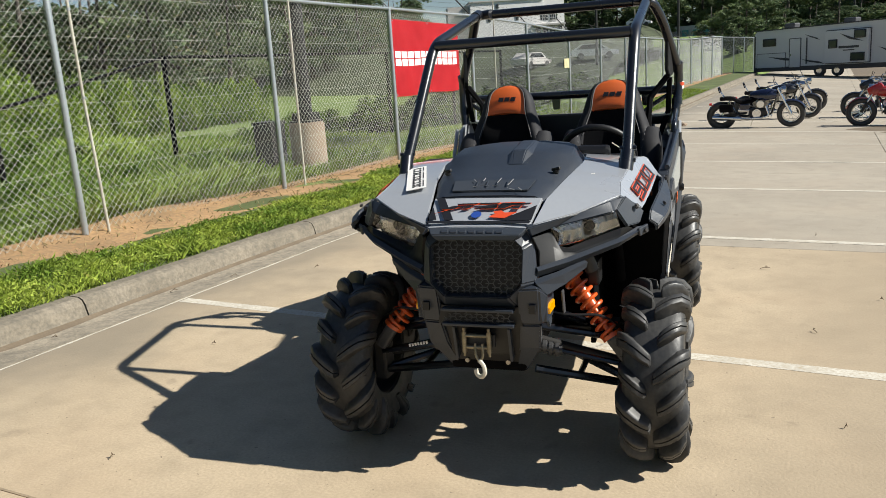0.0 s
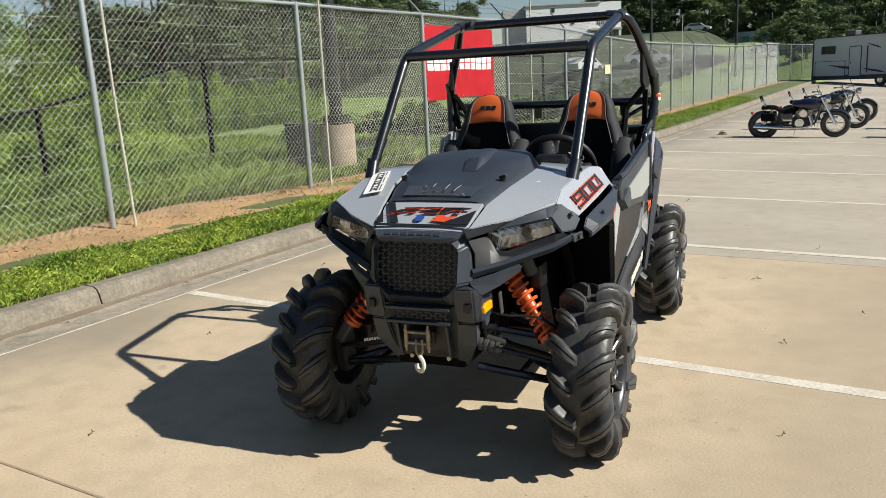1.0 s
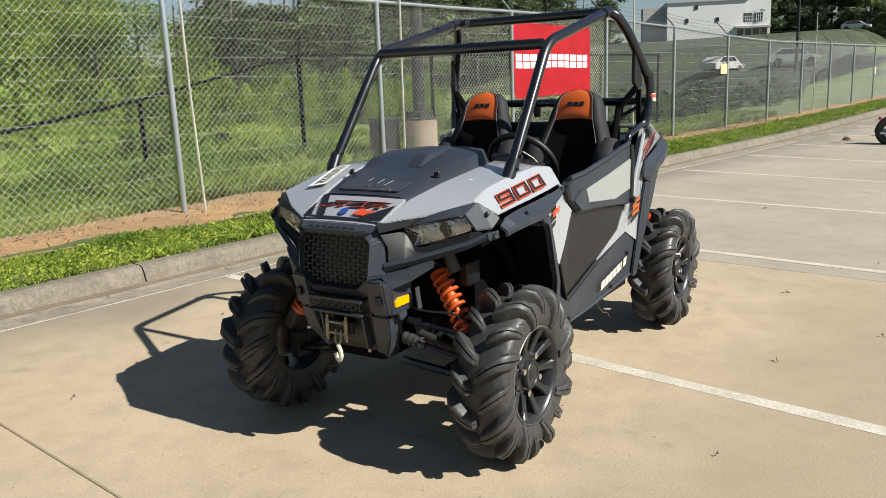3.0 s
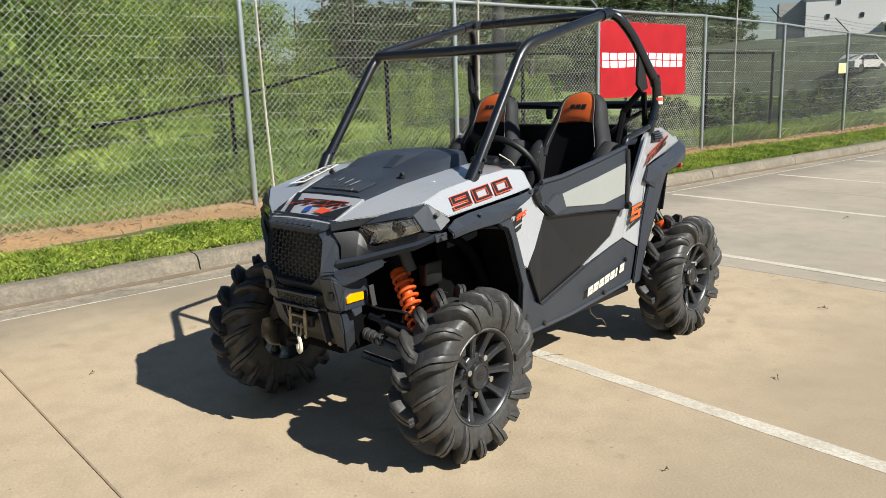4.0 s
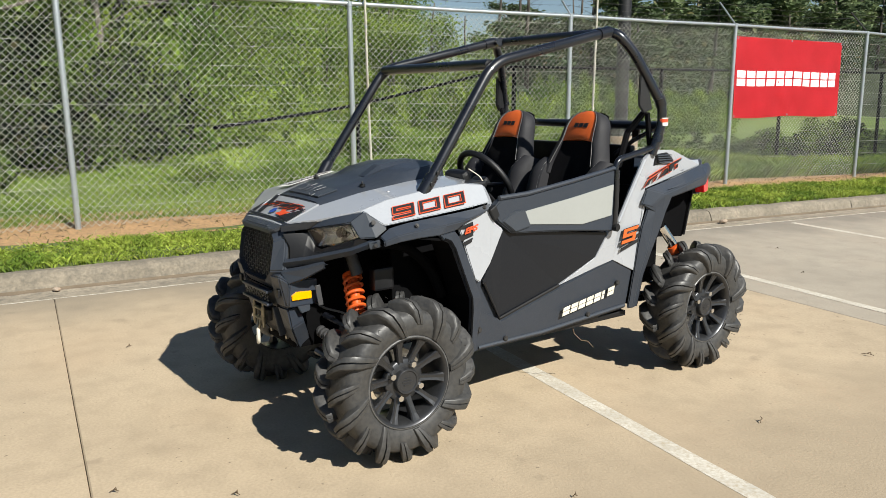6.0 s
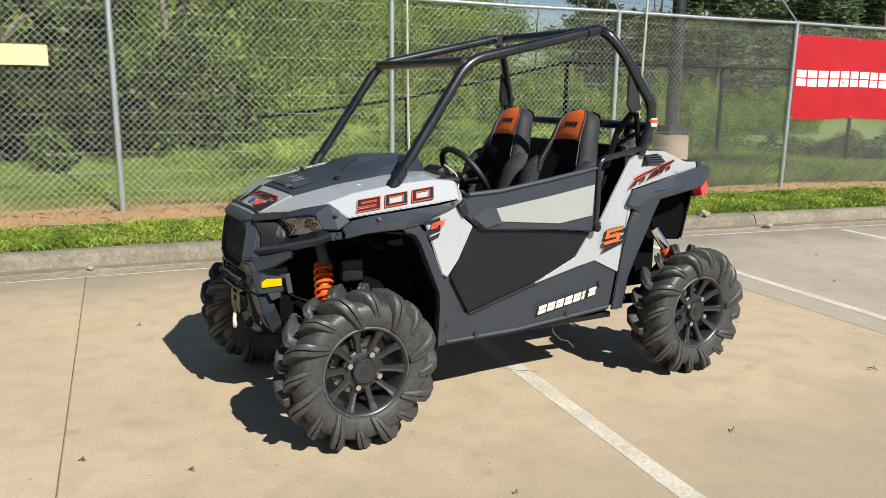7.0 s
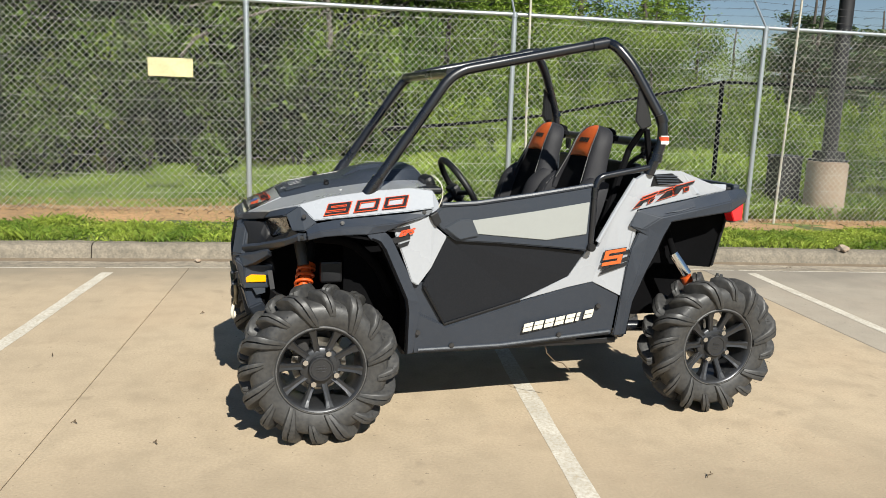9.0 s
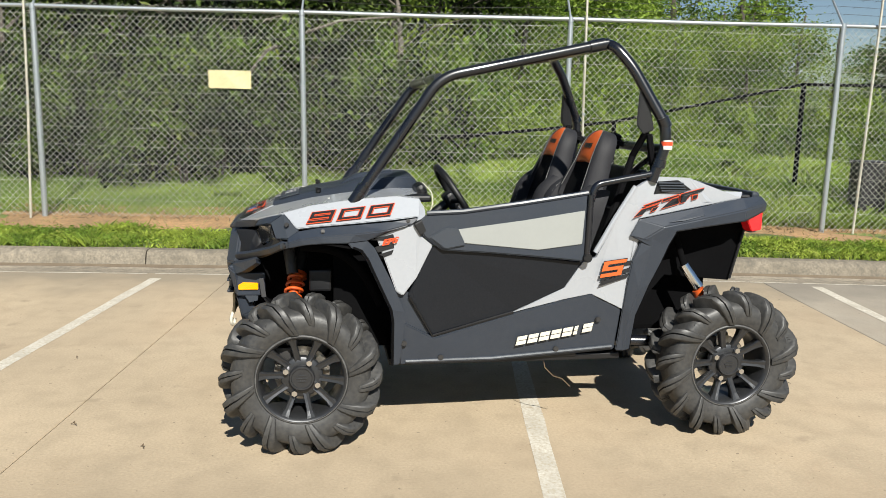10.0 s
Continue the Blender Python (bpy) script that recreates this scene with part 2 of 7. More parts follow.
# ---- mesh helpers ----
def part(name, bm, material, parent=None, label="", smooth=False, kind=""):
    """Links a bmesh as one mesh object, under a thing or a part."""
    me = bpy.data.meshes.new(name)
    bm.normal_update()
    if smooth:
        for f in bm.faces:
            f.smooth = True
        for e in bm.edges:
            if len(e.link_faces) == 2 and e.calc_face_angle(0) > 0.7:
                e.smooth = False
    bm.to_mesh(me)
    bm.free()
    me.materials.append(material)
    ob = new(name, me)
    if parent:
        ob.parent = parent
    return tagged(ob, label, kind=kind)


def from_arrays(name, verts, faces, material, parent=None, label="", kind=""):
    me = bpy.data.meshes.new(name)
    me.from_pydata(verts, [], faces)
    me.materials.append(material)
    ob = new(name, me)
    if parent:
        ob.parent = parent
    return tagged(ob, label, kind=kind)


def box(sx, sy, sz, at=(0, 0, 0), bevel=0.0, turn=(0, 0, 0), bm=None):
    bm = bm or bmesh.new()
    made = bmesh.ops.create_cube(bm, size=1)["verts"]
    bmesh.ops.transform(bm, matrix=pose(*at, *turn) @ Matrix.Diagonal((sx, sy, sz, 1)), verts=made)
    if bevel:
        edges = list({e for v in made for e in v.link_edges})
        bmesh.ops.bevel(bm, geom=edges, offset=bevel, segments=2, affect="EDGES", profile=0.6)
    return bm


def cyl(r, h, at=(0, 0, 0), turn=(0, 0, 0), n=20, r2=None, bevel=0.0, bm=None):
    bm = bm or bmesh.new()
    made = bmesh.ops.create_cone(bm, cap_ends=True, segments=n, radius1=r, radius2=r if r2 is None else r2, depth=h)["verts"]
    bmesh.ops.transform(bm, matrix=pose(*at, *turn), verts=made)
    if bevel:
        edges = [e for e in {e for v in made for e in v.link_edges} if e.calc_face_angle(0) > 1.0]
        bmesh.ops.bevel(bm, geom=edges, offset=bevel, segments=2, affect="EDGES")
    return bm


def rounded(points, radius=0.06, steps=5):
    """A polyline with its corners rounded off."""
    pts = [Vector(p) for p in points]
    out = [pts[0]]
    for a, b, c in zip(pts, pts[1:], pts[2:]):
        d1, d2 = a - b, c - b
        k = min(radius, d1.length * 0.45, d2.length * 0.45)
        p, q = b + d1.normalized() * k, b + d2.normalized() * k
        for i in range(steps + 1):
            t = i / steps
            out.append(p.lerp(b, t).lerp(b.lerp(q, t), t))
    return out + [pts[-1]]


def tube(points, r, n=10, closed=False, bm=None, taper=1.0):
    """A round tube along a polyline."""
    bm = bm or bmesh.new()
    pts = [Vector(p) for p in points]
    count = len(pts)
    rings, up = [], None
    for i, p in enumerate(pts):
        a = pts[i - 1] if i or closed else p
        b = pts[(i + 1) % count] if i < count - 1 or closed else p
        d = (b - a).normalized()
        if up is None:
            up = d.orthogonal().normalized()
        up = (up - d * up.dot(d)).normalized()
        side = d.cross(up)
        k = r * (1 + (taper - 1) * i / max(1, count - 1))
        rings.append([bm.verts.new(p + (up * math.cos(6.28318 * j / n) + side * math.sin(6.28318 * j / n)) * k) for j in range(n)])
    pairs = list(zip(rings, rings[1:])) + ([(rings[-1], rings[0])] if closed else [])
    for r1, r2 in pairs:
        for j in range(n):
            bm.faces.new((r1[j], r1[(j + 1) % n], r2[(j + 1) % n], r2[j]))
    if not closed:
        bm.faces.new(rings[0][::-1])
        bm.faces.new(rings[-1])
    return bm


def revolve(profile, n=48, bm=None, closed=True):
    """A solid turned about the y axis from (radius, y) pairs."""
    bm = bm or bmesh.new()
    rings = [[bm.verts.new((r * math.cos(6.28318 * i / n), y, r * math.sin(6.28318 * i / n))) for i in range(n)] for r, y in profile]
    pairs = list(zip(rings, rings[1:])) + ([(rings[-1], rings[0])] if closed else [])
    for a, b in pairs:
        for i in range(n):
            bm.faces.new((a[i], a[(i + 1) % n], b[(i + 1) % n], b[i]))
    bmesh.ops.recalc_face_normals(bm, faces=bm.faces)
    return bm


def soften(bm, bevel, angle=0.3):
    if bevel:
        bm.normal_update()
        edges = [e for e in bm.edges if len(e.link_faces) == 2 and e.calc_face_angle(0) > angle]
        bmesh.ops.bevel(bm, geom=edges, offset=bevel, segments=2, affect="EDGES", clamp_overlap=True)
    return bm


def strip(*lines, thick=0.02, bevel=0.004, bm=None):
    """A bent sheet through several polylines of equal length, with thickness (inwards for anticlockwise lines)."""
    bm = bm or bmesh.new()
    rows = [[bm.verts.new(p) for p in line] for line in lines]
    faces = []
    for a, b in zip(rows, rows[1:]):
        for i in range(len(a) - 1):
            quad = [a[i], a[i + 1], b[i + 1], b[i]]
            uniq = [v for k, v in enumerate(quad) if all((v.co - w.co).length > 1e-5 for w in quad[:k])]
            if len(uniq) > 2:
                faces.append(bm.faces.new(uniq))
    bmesh.ops.remove_doubles(bm, verts=bm.verts, dist=1e-5)
    faces = list(bm.faces)
    bmesh.ops.recalc_face_normals(bm, faces=faces)
    return bm, thick, bevel


def finish(made, outward):
    """Thickens a sheet away from the outward direction and softens its edges."""
    bm, thick, bevel = made
    bm.normal_update()
    total = sum((f.normal * f.calc_area() for f in bm.faces), Vector())
    if total.dot(Vector(outward)) < 0:
        bmesh.ops.reverse_faces(bm, faces=bm.faces)
        bm.normal_update()
    bmesh.ops.solidify(bm, geom=list(bm.faces), thickness=thick)
    bmesh.ops.recalc_face_normals(bm, faces=bm.faces)
    return soften(bm, bevel)


def plate(outline, outward, thick=0.02, bevel=0.004):
    """A flat or slightly folded panel from its outline."""
    bm = bmesh.new()
    f = bm.faces.new([bm.verts.new(p) for p in outline])
    bmesh.ops.triangulate(bm, faces=[f])
    return finish((bm, thick, bevel), outward)


def mirrored(bm):
    """A copy on the other side of the plane y = 0."""
    twin = bm.copy()
    bmesh.ops.transform(twin, matrix=Matrix.Diagonal((1, -1, 1, 1)), verts=twin.verts)
    bmesh.ops.reverse_faces(twin, faces=twin.faces)
    return twin


def thing(name, m, label, category, group="", kind=""):
    ob = new(name)
    ob.empty_display_size = 0.2
    ob.matrix_world = m
    return tagged(ob, label, category, group, kind)


# ---- ground ----
def smooth01(a, b, v):
    t = min(1, max(0, (v - a) / (b - a)))
    return t * t * (3 - 2 * t)


def lot(x, y):
    """Height of the paved lot: level where the vehicle stands, falling gently beyond."""
    along = -0.012 * min(14, max(0, y - 6)) + 0.17 * smooth01(22, 55, y)
    cross = 0.025 * min(1, max(0, (y - 6) / 14)) + 0.05 * smooth01(22, 60, y)
    return along - cross * min(9, max(0, x + 4.4))


def land(x, y):
    """Height of the ground from the kerb across the fence and out to the horizon."""
    z = lot(-4.4, y)
    z += 0.13 + 0.06 * smooth01(-4.6, -6.1, x)
    if x < -6.2:
        near = 1 - smooth01(11, 19, y)
        z += near * (0.06 * min(5, -6.2 - x)) - (1 - near) * 0.9 * smooth01(-6.4, -14, x)
        z += 0.05 * noise.noise((x * 0.7, y * 0.7, 0.3))
        z += 5.5 * smooth01(70, 150, math.hypot(x, y))
    return z


xs = [-900, -500, -300, -200, -140, -100, -75, -60, -48, -38, -30, -25, -21, -18, -15.5, -13.5, -12, -10.8, -9.8, -9, -8.2, -7.5, -6.9, -6.4, -6.05,
      -5.7, -5.4, -5.1, -4.85, -4.64, -4.6, -4.3, 0, 4.6, 15, 30, 60, 140, 300, 600, 900]
ys = [-900, -400, -200, -100, -60, -35, -20] + [-14 + 1.1 * i for i in range(42)] + [33, 36, 40, 45, 50, 55, 60, 65, 70, 75, 80, 85, 90, 110, 140, 180, 250, 400, 600, 900]
rows = [[(x, y, land(x, y) if x < -4.62 else lot(min(x, 40), y) - 0.16 + 5.5 * smooth01(90, 150, y)) for y in ys] for x in xs]
verts = [v for r in rows for v in r]
k = len(ys)
faces = [(i * k + j, (i + 1) * k + j, (i + 1) * k + j + 1, i * k + j + 1) for i in range(len(xs) - 1) for j in range(k - 1)]
ground = tagged(from_arrays("ground", verts, faces, field_soil), "grassy ground that runs on beyond the fence", "ground", kind="structure")
for p in ground.data.polygons:
    p.use_smooth = True


def ribbon(name, x0, x1, y0, y1, lift, mat, label, category, step=0.7, cols=4, rough=0.0):
    n = int((y1 - y0) / step) + 1
    vs, fs = [], []
    for i in range(n + 1):
        y = y0 + (y1 - y0) * i / n
        for j in range(cols + 1):
            edge = j in (0, cols)
            x = x0 + (x1 - x0) * j / cols + (0.09 * noise.noise((y * 0.9, x0, 1.7)) + 0.05 * noise.noise((y * 3.1, x0, 5.2)) if edge and rough else 0)
            vs.append((x, y, land(x, y) + lift + (rough * noise.noise((x * 3, y * 3, 2.0)) if not edge else -0.004)))
    for i in range(n):
        for j in range(cols):
            a = i * (cols + 1) + j
            fs.append((a, a + 1, a + cols + 2, a + cols + 1))
    ob = from_arrays(name, vs, fs, mat)
    for p in ob.data.polygons:
        p.use_smooth = True
    return tagged(ob, label, category, kind="structure")


ribbon("verge", -5.97, -4.6, -16, 58, 0.006, turf_soil, "green turf verge between kerb and bare soil", "ground", rough=0.02)
ribbon("soil_strip", -7.0, -5.55, -16, 9.6, 0.014, soil, "bare reddish soil strip under the fence", "ground", rough=0.03)
ribbon("soil_strip", -6.6, -5.9, 9.6, 58, 0.014, soil, "narrow bare soil strip under the fence", "ground", rough=0.03)

# ---- gutter and kerb ----
gutter = from_arrays("gutter", [(x, y, lot(-4.3, y) + z) for y in [-16 + 2 * i for i in range(38)] for x, z in ((-4.43, -0.004), (-4.32, -0.012), (-4.09, 0.0), (-4.09, -0.12), (-4.43, -0.12))],
                     [(a + i, a + i + 1, a + i + 6, a + i + 5) for a in range(0, 185, 5) for i in range(4)], gutter_mat)
tagged(gutter, "stained grey concrete gutter along the kerb", "gutter", kind="structure")

kerb = thing("kerb", pose(0, 0, 0), "weathered grey concrete kerb with rounded edge", "kerb", kind="structure")
KERB = ((-4.425, -0.1), (-4.43, 0.0), (-4.455, 0.085), (-4.475, 0.118), (-4.51, 0.135), (-4.6, 0.14), (-4.62, 0.13), (-4.62, -0.1))
kerb_y = [-15.6 + 2.76 * i for i in range(27)]
for a, b in zip(kerb_y, kerb_y[1:]):
    bm = bmesh.new()
    n = 28
    rings = []
    for i in range(n):
        y = a + 0.006 + (b - a - 0.012) * i / (n - 1)
        rings.append([bm.verts.new((x + 0.008 * noise.noise((x * 9, y * 2.3, 3)) + (0.006 * noise.noise((x * 30, y * 9.0, 5)) if 0.05 < z < 0.138 else 0), y, lot(-4.4, y) + z + (0.009 * noise.noise((x * 7, y * 3.1, 8)) - 0.016 * max(0, noise.noise((2.0, y * 7.0, 1)) - 0.42) if z > 0.05 else 0))) for x, z in KERB])
    for r1, r2 in zip(rings, rings[1:]):
        for i in range(len(KERB)):
            bm.faces.new((r1[i], r1[(i + 1) % 8], r2[(i + 1) % 8], r2[i]))
    bm.faces.new(rings[0]), bm.faces.new(rings[-1][::-1])
    bmesh.ops.recalc_face_normals(bm, faces=bm.faces)
    part("kerbstone", bm, kerb_stone, kerb)

vs, fs = [], []
for i in range(421):
    y = -6 + 0.1 * i
    w = 0.03 + 0.05 * max(0, noise.noise((y * 1.3, 2.0, 0.0))) + 0.025 * abs(noise.noise((y * 6.0, 5.0, 0.0)))
    vs += [(-4.424, y, lot(-4.4, y) + 0.012), (-4.424 + w * 0.6, y, lot(-4.4, y) - 0.001), (-4.42 + w, y, lot(-4.4, y) - 0.0075)]
fs = [(3 * i + j, 3 * i + j + 1, 3 * i + j + 4, 3 * i + j + 3) for i in range(420) for j in (0, 1)]
tagged(from_arrays("gutter_silt", vs, fs, joint_mat), "dark silt washed against the kerb foot", "dirt", kind="structure")

# ---- painted lines ----
def painted(name, x0, x1, y0, y1, label):
    n = max(2, int(max(x1 - x0, y1 - y0) / 0.25))
    vs, fs = [], []
    along_x = x1 - x0 > y1 - y0
    for i in range(n + 1):
        t = i / n
        for s in (0, 1):
            wob = 0.009 * noise.noise((t * n * 0.8, y0 * 3.3, s * 7.1))
            x = x0 + (x1 - x0) * t if along_x else (x0, x1)[s] + wob
            y = (y0, y1)[s] + wob - 0.045 * (x + 0.5) if along_x else y0 + (y1 - y0) * t
            vs.append((x, y, lot(x, y) + 0.0012))
    fs = [(2 * i, 2 * i + 2, 2 * i + 3, 2 * i + 1) for i in range(n)]
    return tagged(from_arrays(name, vs, fs, line_paint), label, "road marking", "bay lines", "structure")


for y, start in ((1.085, -3.87), (4.07, -4.04), (6.985, -3.93), (9.95, -3.93), (12.9, -3.93), (15.87, -3.93), (18.83, -3.93), (21.8, -3.93), (24.75, -3.93), (27.7, -3.93)):
    painted("parking_line", start, 1.6, y - 0.047, y + 0.047, "worn white parking bay line on tan concrete")
for a in (-12.0, 1.17, 7.07):
    painted("edge_line", -4.072, -4.05, a, a + (13.1 if a < 0 else 5.85 if a < 5 else 14), "thin chipped white line along the gutter edge")

# ---- chain link fence ----
FX = -6.19
POSTS = [-13.2, -10.1, -6.95, -3.85, -0.74, 2.2, 5.21, 8.34, 11.44, 14.62, 17.75, 21.0, 24.2, 27.4, 30.7, 34.0, 37.5, 41.1, 44.7, 48.6, 53.0]


def rail_z(y):
    return 2.54 - 0.29 * smooth01(14, 25, y) + 0.26 * smooth01(38, 53, y)


fence = thing("chain_link_fence", pose(0, 0, 0), "tall galvanised chain-link fence topped with barbed wire", "fence")
for y in POSTS:
    z0, z1 = land(FX, y) - 0.1, rail_z(y)
    lean = 0.02 * math.sin(y * 3.7)
    p = part("post", tube([(FX, y + lean, z0), (FX, y, z1 - 0.03)], 0.03, 14), galv, fence, smooth=True)
    part("post_cap", cyl(0.036, 0.07, (FX, y, z1 - 0.01), bevel=0.01), galv, fence, smooth=True)
    part("barb_arm", tube([(FX, y, z1), (FX - 0.05, y, z1 + 0.06), (FX - 0.33, y, z1 + 0.36)], 0.013, 6), dark_steel if y > 12 else galv, fence)
    for h in (0.35, 0.95, 1.55, 2.1):
        part("tie_band", cyl(0.034, 0.016, (FX, y, z0 + 0.1 + h), n=12), galv, fence)
for a, b in zip(POSTS, POSTS[1:]):
    za, zb = rail_z(a), rail_z(b)
    part("top_rail", tube([(FX, a, za), (FX, (a + b) / 2, (za + zb) / 2 - 0.008), (FX, b, zb)], 0.022, 10), galv, fence, smooth=True)
    # woven mesh: two families of slanting wires, one a wire's width before the other
    bm_v, bm_f = [], []
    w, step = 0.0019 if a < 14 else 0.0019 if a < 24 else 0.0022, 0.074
    z_lo = lambda yy: land(FX, yy) + 0.03
    z_hi = lambda yy: rail_z(yy) + 0.045
    H = z_hi(a) - z_lo(a)
    for fam in (0, 1):
        slope = 1 if fam else -1
        s = a - (H if slope > 0 else 0)
        while s < b + (0 if slope > 0 else H):
            y0 = max(a, s) if slope > 0 else min(b, s)
            y1 = min(b, s + H) if slope > 0 else max(a, s - H)
            t0, t1 = abs(y0 - s) / H, abs(y1 - s) / H
            if t1 > t0 + 1e-3:
                x = FX - 0.034 + (0.0024 if fam else -0.0024)
                lo, hi = z_lo((a + b) / 2), z_hi((a + b) / 2)
                p, q = (y0, lo + (hi - lo) * t0), (y1, lo + (hi - lo) * t1)
                d = Vector((q[0] - p[0], q[1] - p[1])).normalized()
                nrm = (-d.y * w, d.x * w)
                base = len(bm_v)
                for (yy, zz) in (p, q):
                    bm_v += [(x + w, yy, zz), (x - w * 0.5, yy + nrm[0], zz + nrm[1]), (x - w * 0.5, yy - nrm[0], zz - nrm[1])]
                bm_f += [(base + i, base + (i + 1) % 3, base + 3 + (i + 1) % 3, base + 3 + i) for i in range(3)]
            s += step
    # Panels from about y = 14 on take the darkened copy of the wire.
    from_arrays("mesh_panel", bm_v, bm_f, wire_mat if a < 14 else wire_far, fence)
SPANS = [(a, b, t) for a, b in zip(POSTS, POSTS[1:]) for t in (0, 0.25, 0.5, 0.75)]
for i in range(11):
    h = 0.23 + 0.205 * i
    pts = [(FX - 0.041, a + (b - a) * t, land(FX, a) * (1 - t) + land(FX, b) * t + h + 0.02 * noise.noise((i * 3.3, a + 3 * t, 0)) - 0.02 * math.sin(3.14 * t)) for a, b, t in SPANS]
    part("tension_wire", tube(pts, 0.0015, 4), wire_mat, fence)
for i in range(3):
    k = 0.3 + 0.33 * i
    off, up = -0.05 - 0.28 * k, 0.06 + 0.3 * k
    pts = [Vector((FX + off, a + (b - a) * t, rail_z(a + (b - a) * t) + up - 0.04 * math.sin(3.14 * t))) for a, b, t in SPANS]
    bm = tube(pts, 0.0022, 4)
    for p, q in zip(pts, pts[1:]):
        for j in range(5):
            c = p.lerp(q, (j + 0.5) / 5)
            tube([c - Vector((0.01, 0.012, 0.015)), c + Vector((0.01, 0.012, 0.015))], 0.0015, 3, bm=bm)
    part("barbed_wire", bm, dark_steel, fence)

# loose pipes standing beside some posts
for y, lean, top in ((-0.87, 0.07, 2.75), (5.42, -0.05, 3.1), (8.66, 0.08, 3.1), (15.6, 0.05, 3.2), (28.6, 0.0, 3.2)):
    pipe = thing("fence_pipe", pose(0, 0, 0), "thin pale metal pipe standing against the fence", "pipe", "fence pipes")
    z0 = land(-6.1, y)
    part("pipe_shaft", tube([(-6.1, y, z0 - 0.05), (-6.13, y + lean * 0.6, z0 + 1.3), (-6.13, y + lean, top)], 0.014, 10), rust_pole, pipe, smooth=True)
    for h in (0.5, 1.3, 2.1):
        part("pipe_clip", cyl(0.019, 0.02, (-6.115 - 0.006 * h, y + lean * h / 2.6, z0 + h), n=10), galv, pipe)

# farther run of fence past the corner
far_fence = thing("far_fence", pose(0, 0, 0), "distant galvanised chain-link fence run", "fence")
ends = [(-6.19 + 0.33 * i, 53.0 + 3.2 * i) for i in range(9)]
for i, (x, y) in enumerate(ends):
    z = lot(-4.4, y) + 0.1
    part("post", tube([(x, y, z - 0.1), (x, y, z + 2.4)], 0.03, 8), galv, far_fence, smooth=True)
    if i:
        x0, y0 = ends[i - 1]
        part("top_rail", tube([(x0, y0, z + 2.38), (x, y, z + 2.38)], 0.022, 6), galv, far_fence)
        bm = bmesh.new()
        for s in range(-24, 33):
            for up in (1, -1):
                u0, u1 = s / 32, s / 32 + 0.75
                c0, c1 = max(0, u0), min(1, u1)
                if c1 > c0:
                    h = [(c - u0) / 0.75 * 2.35 for c in (c0, c1)]
                    h = h if up > 0 else [2.35 - v for v in h]
                    tube([(x0 + (x - x0) * c, y0 + (y - y0) * c, z + hh) for c, hh in zip((c0, c1), h)], 0.003, 3, bm=bm)
        part("mesh_panel", bm, wire_far, far_fence)

# ---- banner and plates on the fence ----
banner = thing("banner", pose(0, 0, 0), "red vinyl banner with a white lettered strip, tied to the fence", "banner")
bm = bmesh.new()
bw, bh, by, bz = 30, 18, 11.47, 1.165


def banner_x(u, v):
    fold = 0.014 * math.sin(9 * u + 5 * v) * noise.noise((u * 3, v * 2.2, 4)) * 2 + 0.012 * noise.noise((u * 6, v * 3, 1))
    crease = 0.02 * math.exp(-((u - 0.22 - 0.3 * (1 - v)) / 0.03) ** 2) + 0.014 * math.exp(-((u - 0.12 - 0.12 * (1 - v)) / 0.02) ** 2)
    return FX + 0.01 + fold + crease * (1 - v)


def banner_z(u, v):
    return bz + v * 1.215 - 0.03 * u * v - 0.012 * math.sin(u * 9.4) * (1 - v)


grid = [[bm.verts.new((banner_x(i / bw, j / bh), by + 2.5 * i / bw + 0.02 * (0.5 - j / bh), banner_z(i / bw, j / bh))) for j in range(bh + 1)] for i in range(bw + 1)]
for i in range(bw):
    for j in range(bh):
        bm.faces.new((grid[i][j], grid[i + 1][j], grid[i + 1][j + 1], grid[i][j + 1]))
bmesh.ops.solidify(bm, geom=list(bm.faces), thickness=0.002)
part("vinyl_sheet", bm, banner_red, banner, smooth=True)
u = 0.05
for k, wd in enumerate((0.185, 0.185, 0.19, 0.175, 0.185, 0.165, 0.185, 0.165, 0.195, 0.18, 0.17)):
    bm = bmesh.new()
    cols = [(u + wd * f) / 2.5 for f in (0, 0.5, 1)]
    rows = [0.40 + 0.19 * f for f in (0, 0.46, 0.54, 1)]
    cells = [[bm.verts.new((banner_x(p, v) + 0.004, by + 2.5 * p, banner_z(p, v))) for v in rows] for p in cols]
    for i in range(2):
        for j in (0, 2):
            bm.faces.new((cells[i][j], cells[i + 1][j], cells[i + 1][j + 1], cells[i][j + 1]))
    part("print_bar", bm, white_ink, banner)
    u += wd + 0.036
for v in (0.02, 0.98):
    for i in (0, 0.5, 1):
        part("grommet", cyl(0.014, 0.008, (banner_x(i, v) + 0.004, by + 0.03 + 2.44 * i, banner_z(i, v)), (0, 90, 0), n=12), galv, banner)
for y, z, sy, sz, lab in ((1.39, 1.79, 0.475, 0.2, "blank pale yellow metal plate wired to the fence"), (20.8, 1.52, 0.5, 0.24, "small pale plate hung on the fence"), (37.6, 1.25, 0.35, 0.3, "small pale plate hung on the fence")):
    sign = thing("fence_plate", pose(FX + 0.0, y, z), lab, "sign", "fence plates")
    part("plate_sheet", box(0.006, sy, sz, bevel=0.002), plate_mat, sign)
    for s in (-1, 1):
        part("wire_tie", tube([(-0.01, s * sy * 0.46, sz * 0.5 - 0.02), (0.006, s * sy * 0.46, sz * 0.5 - 0.015), (-0.01, s * sy * 0.46, sz * 0.5)], 0.002, 5), galv, sign)

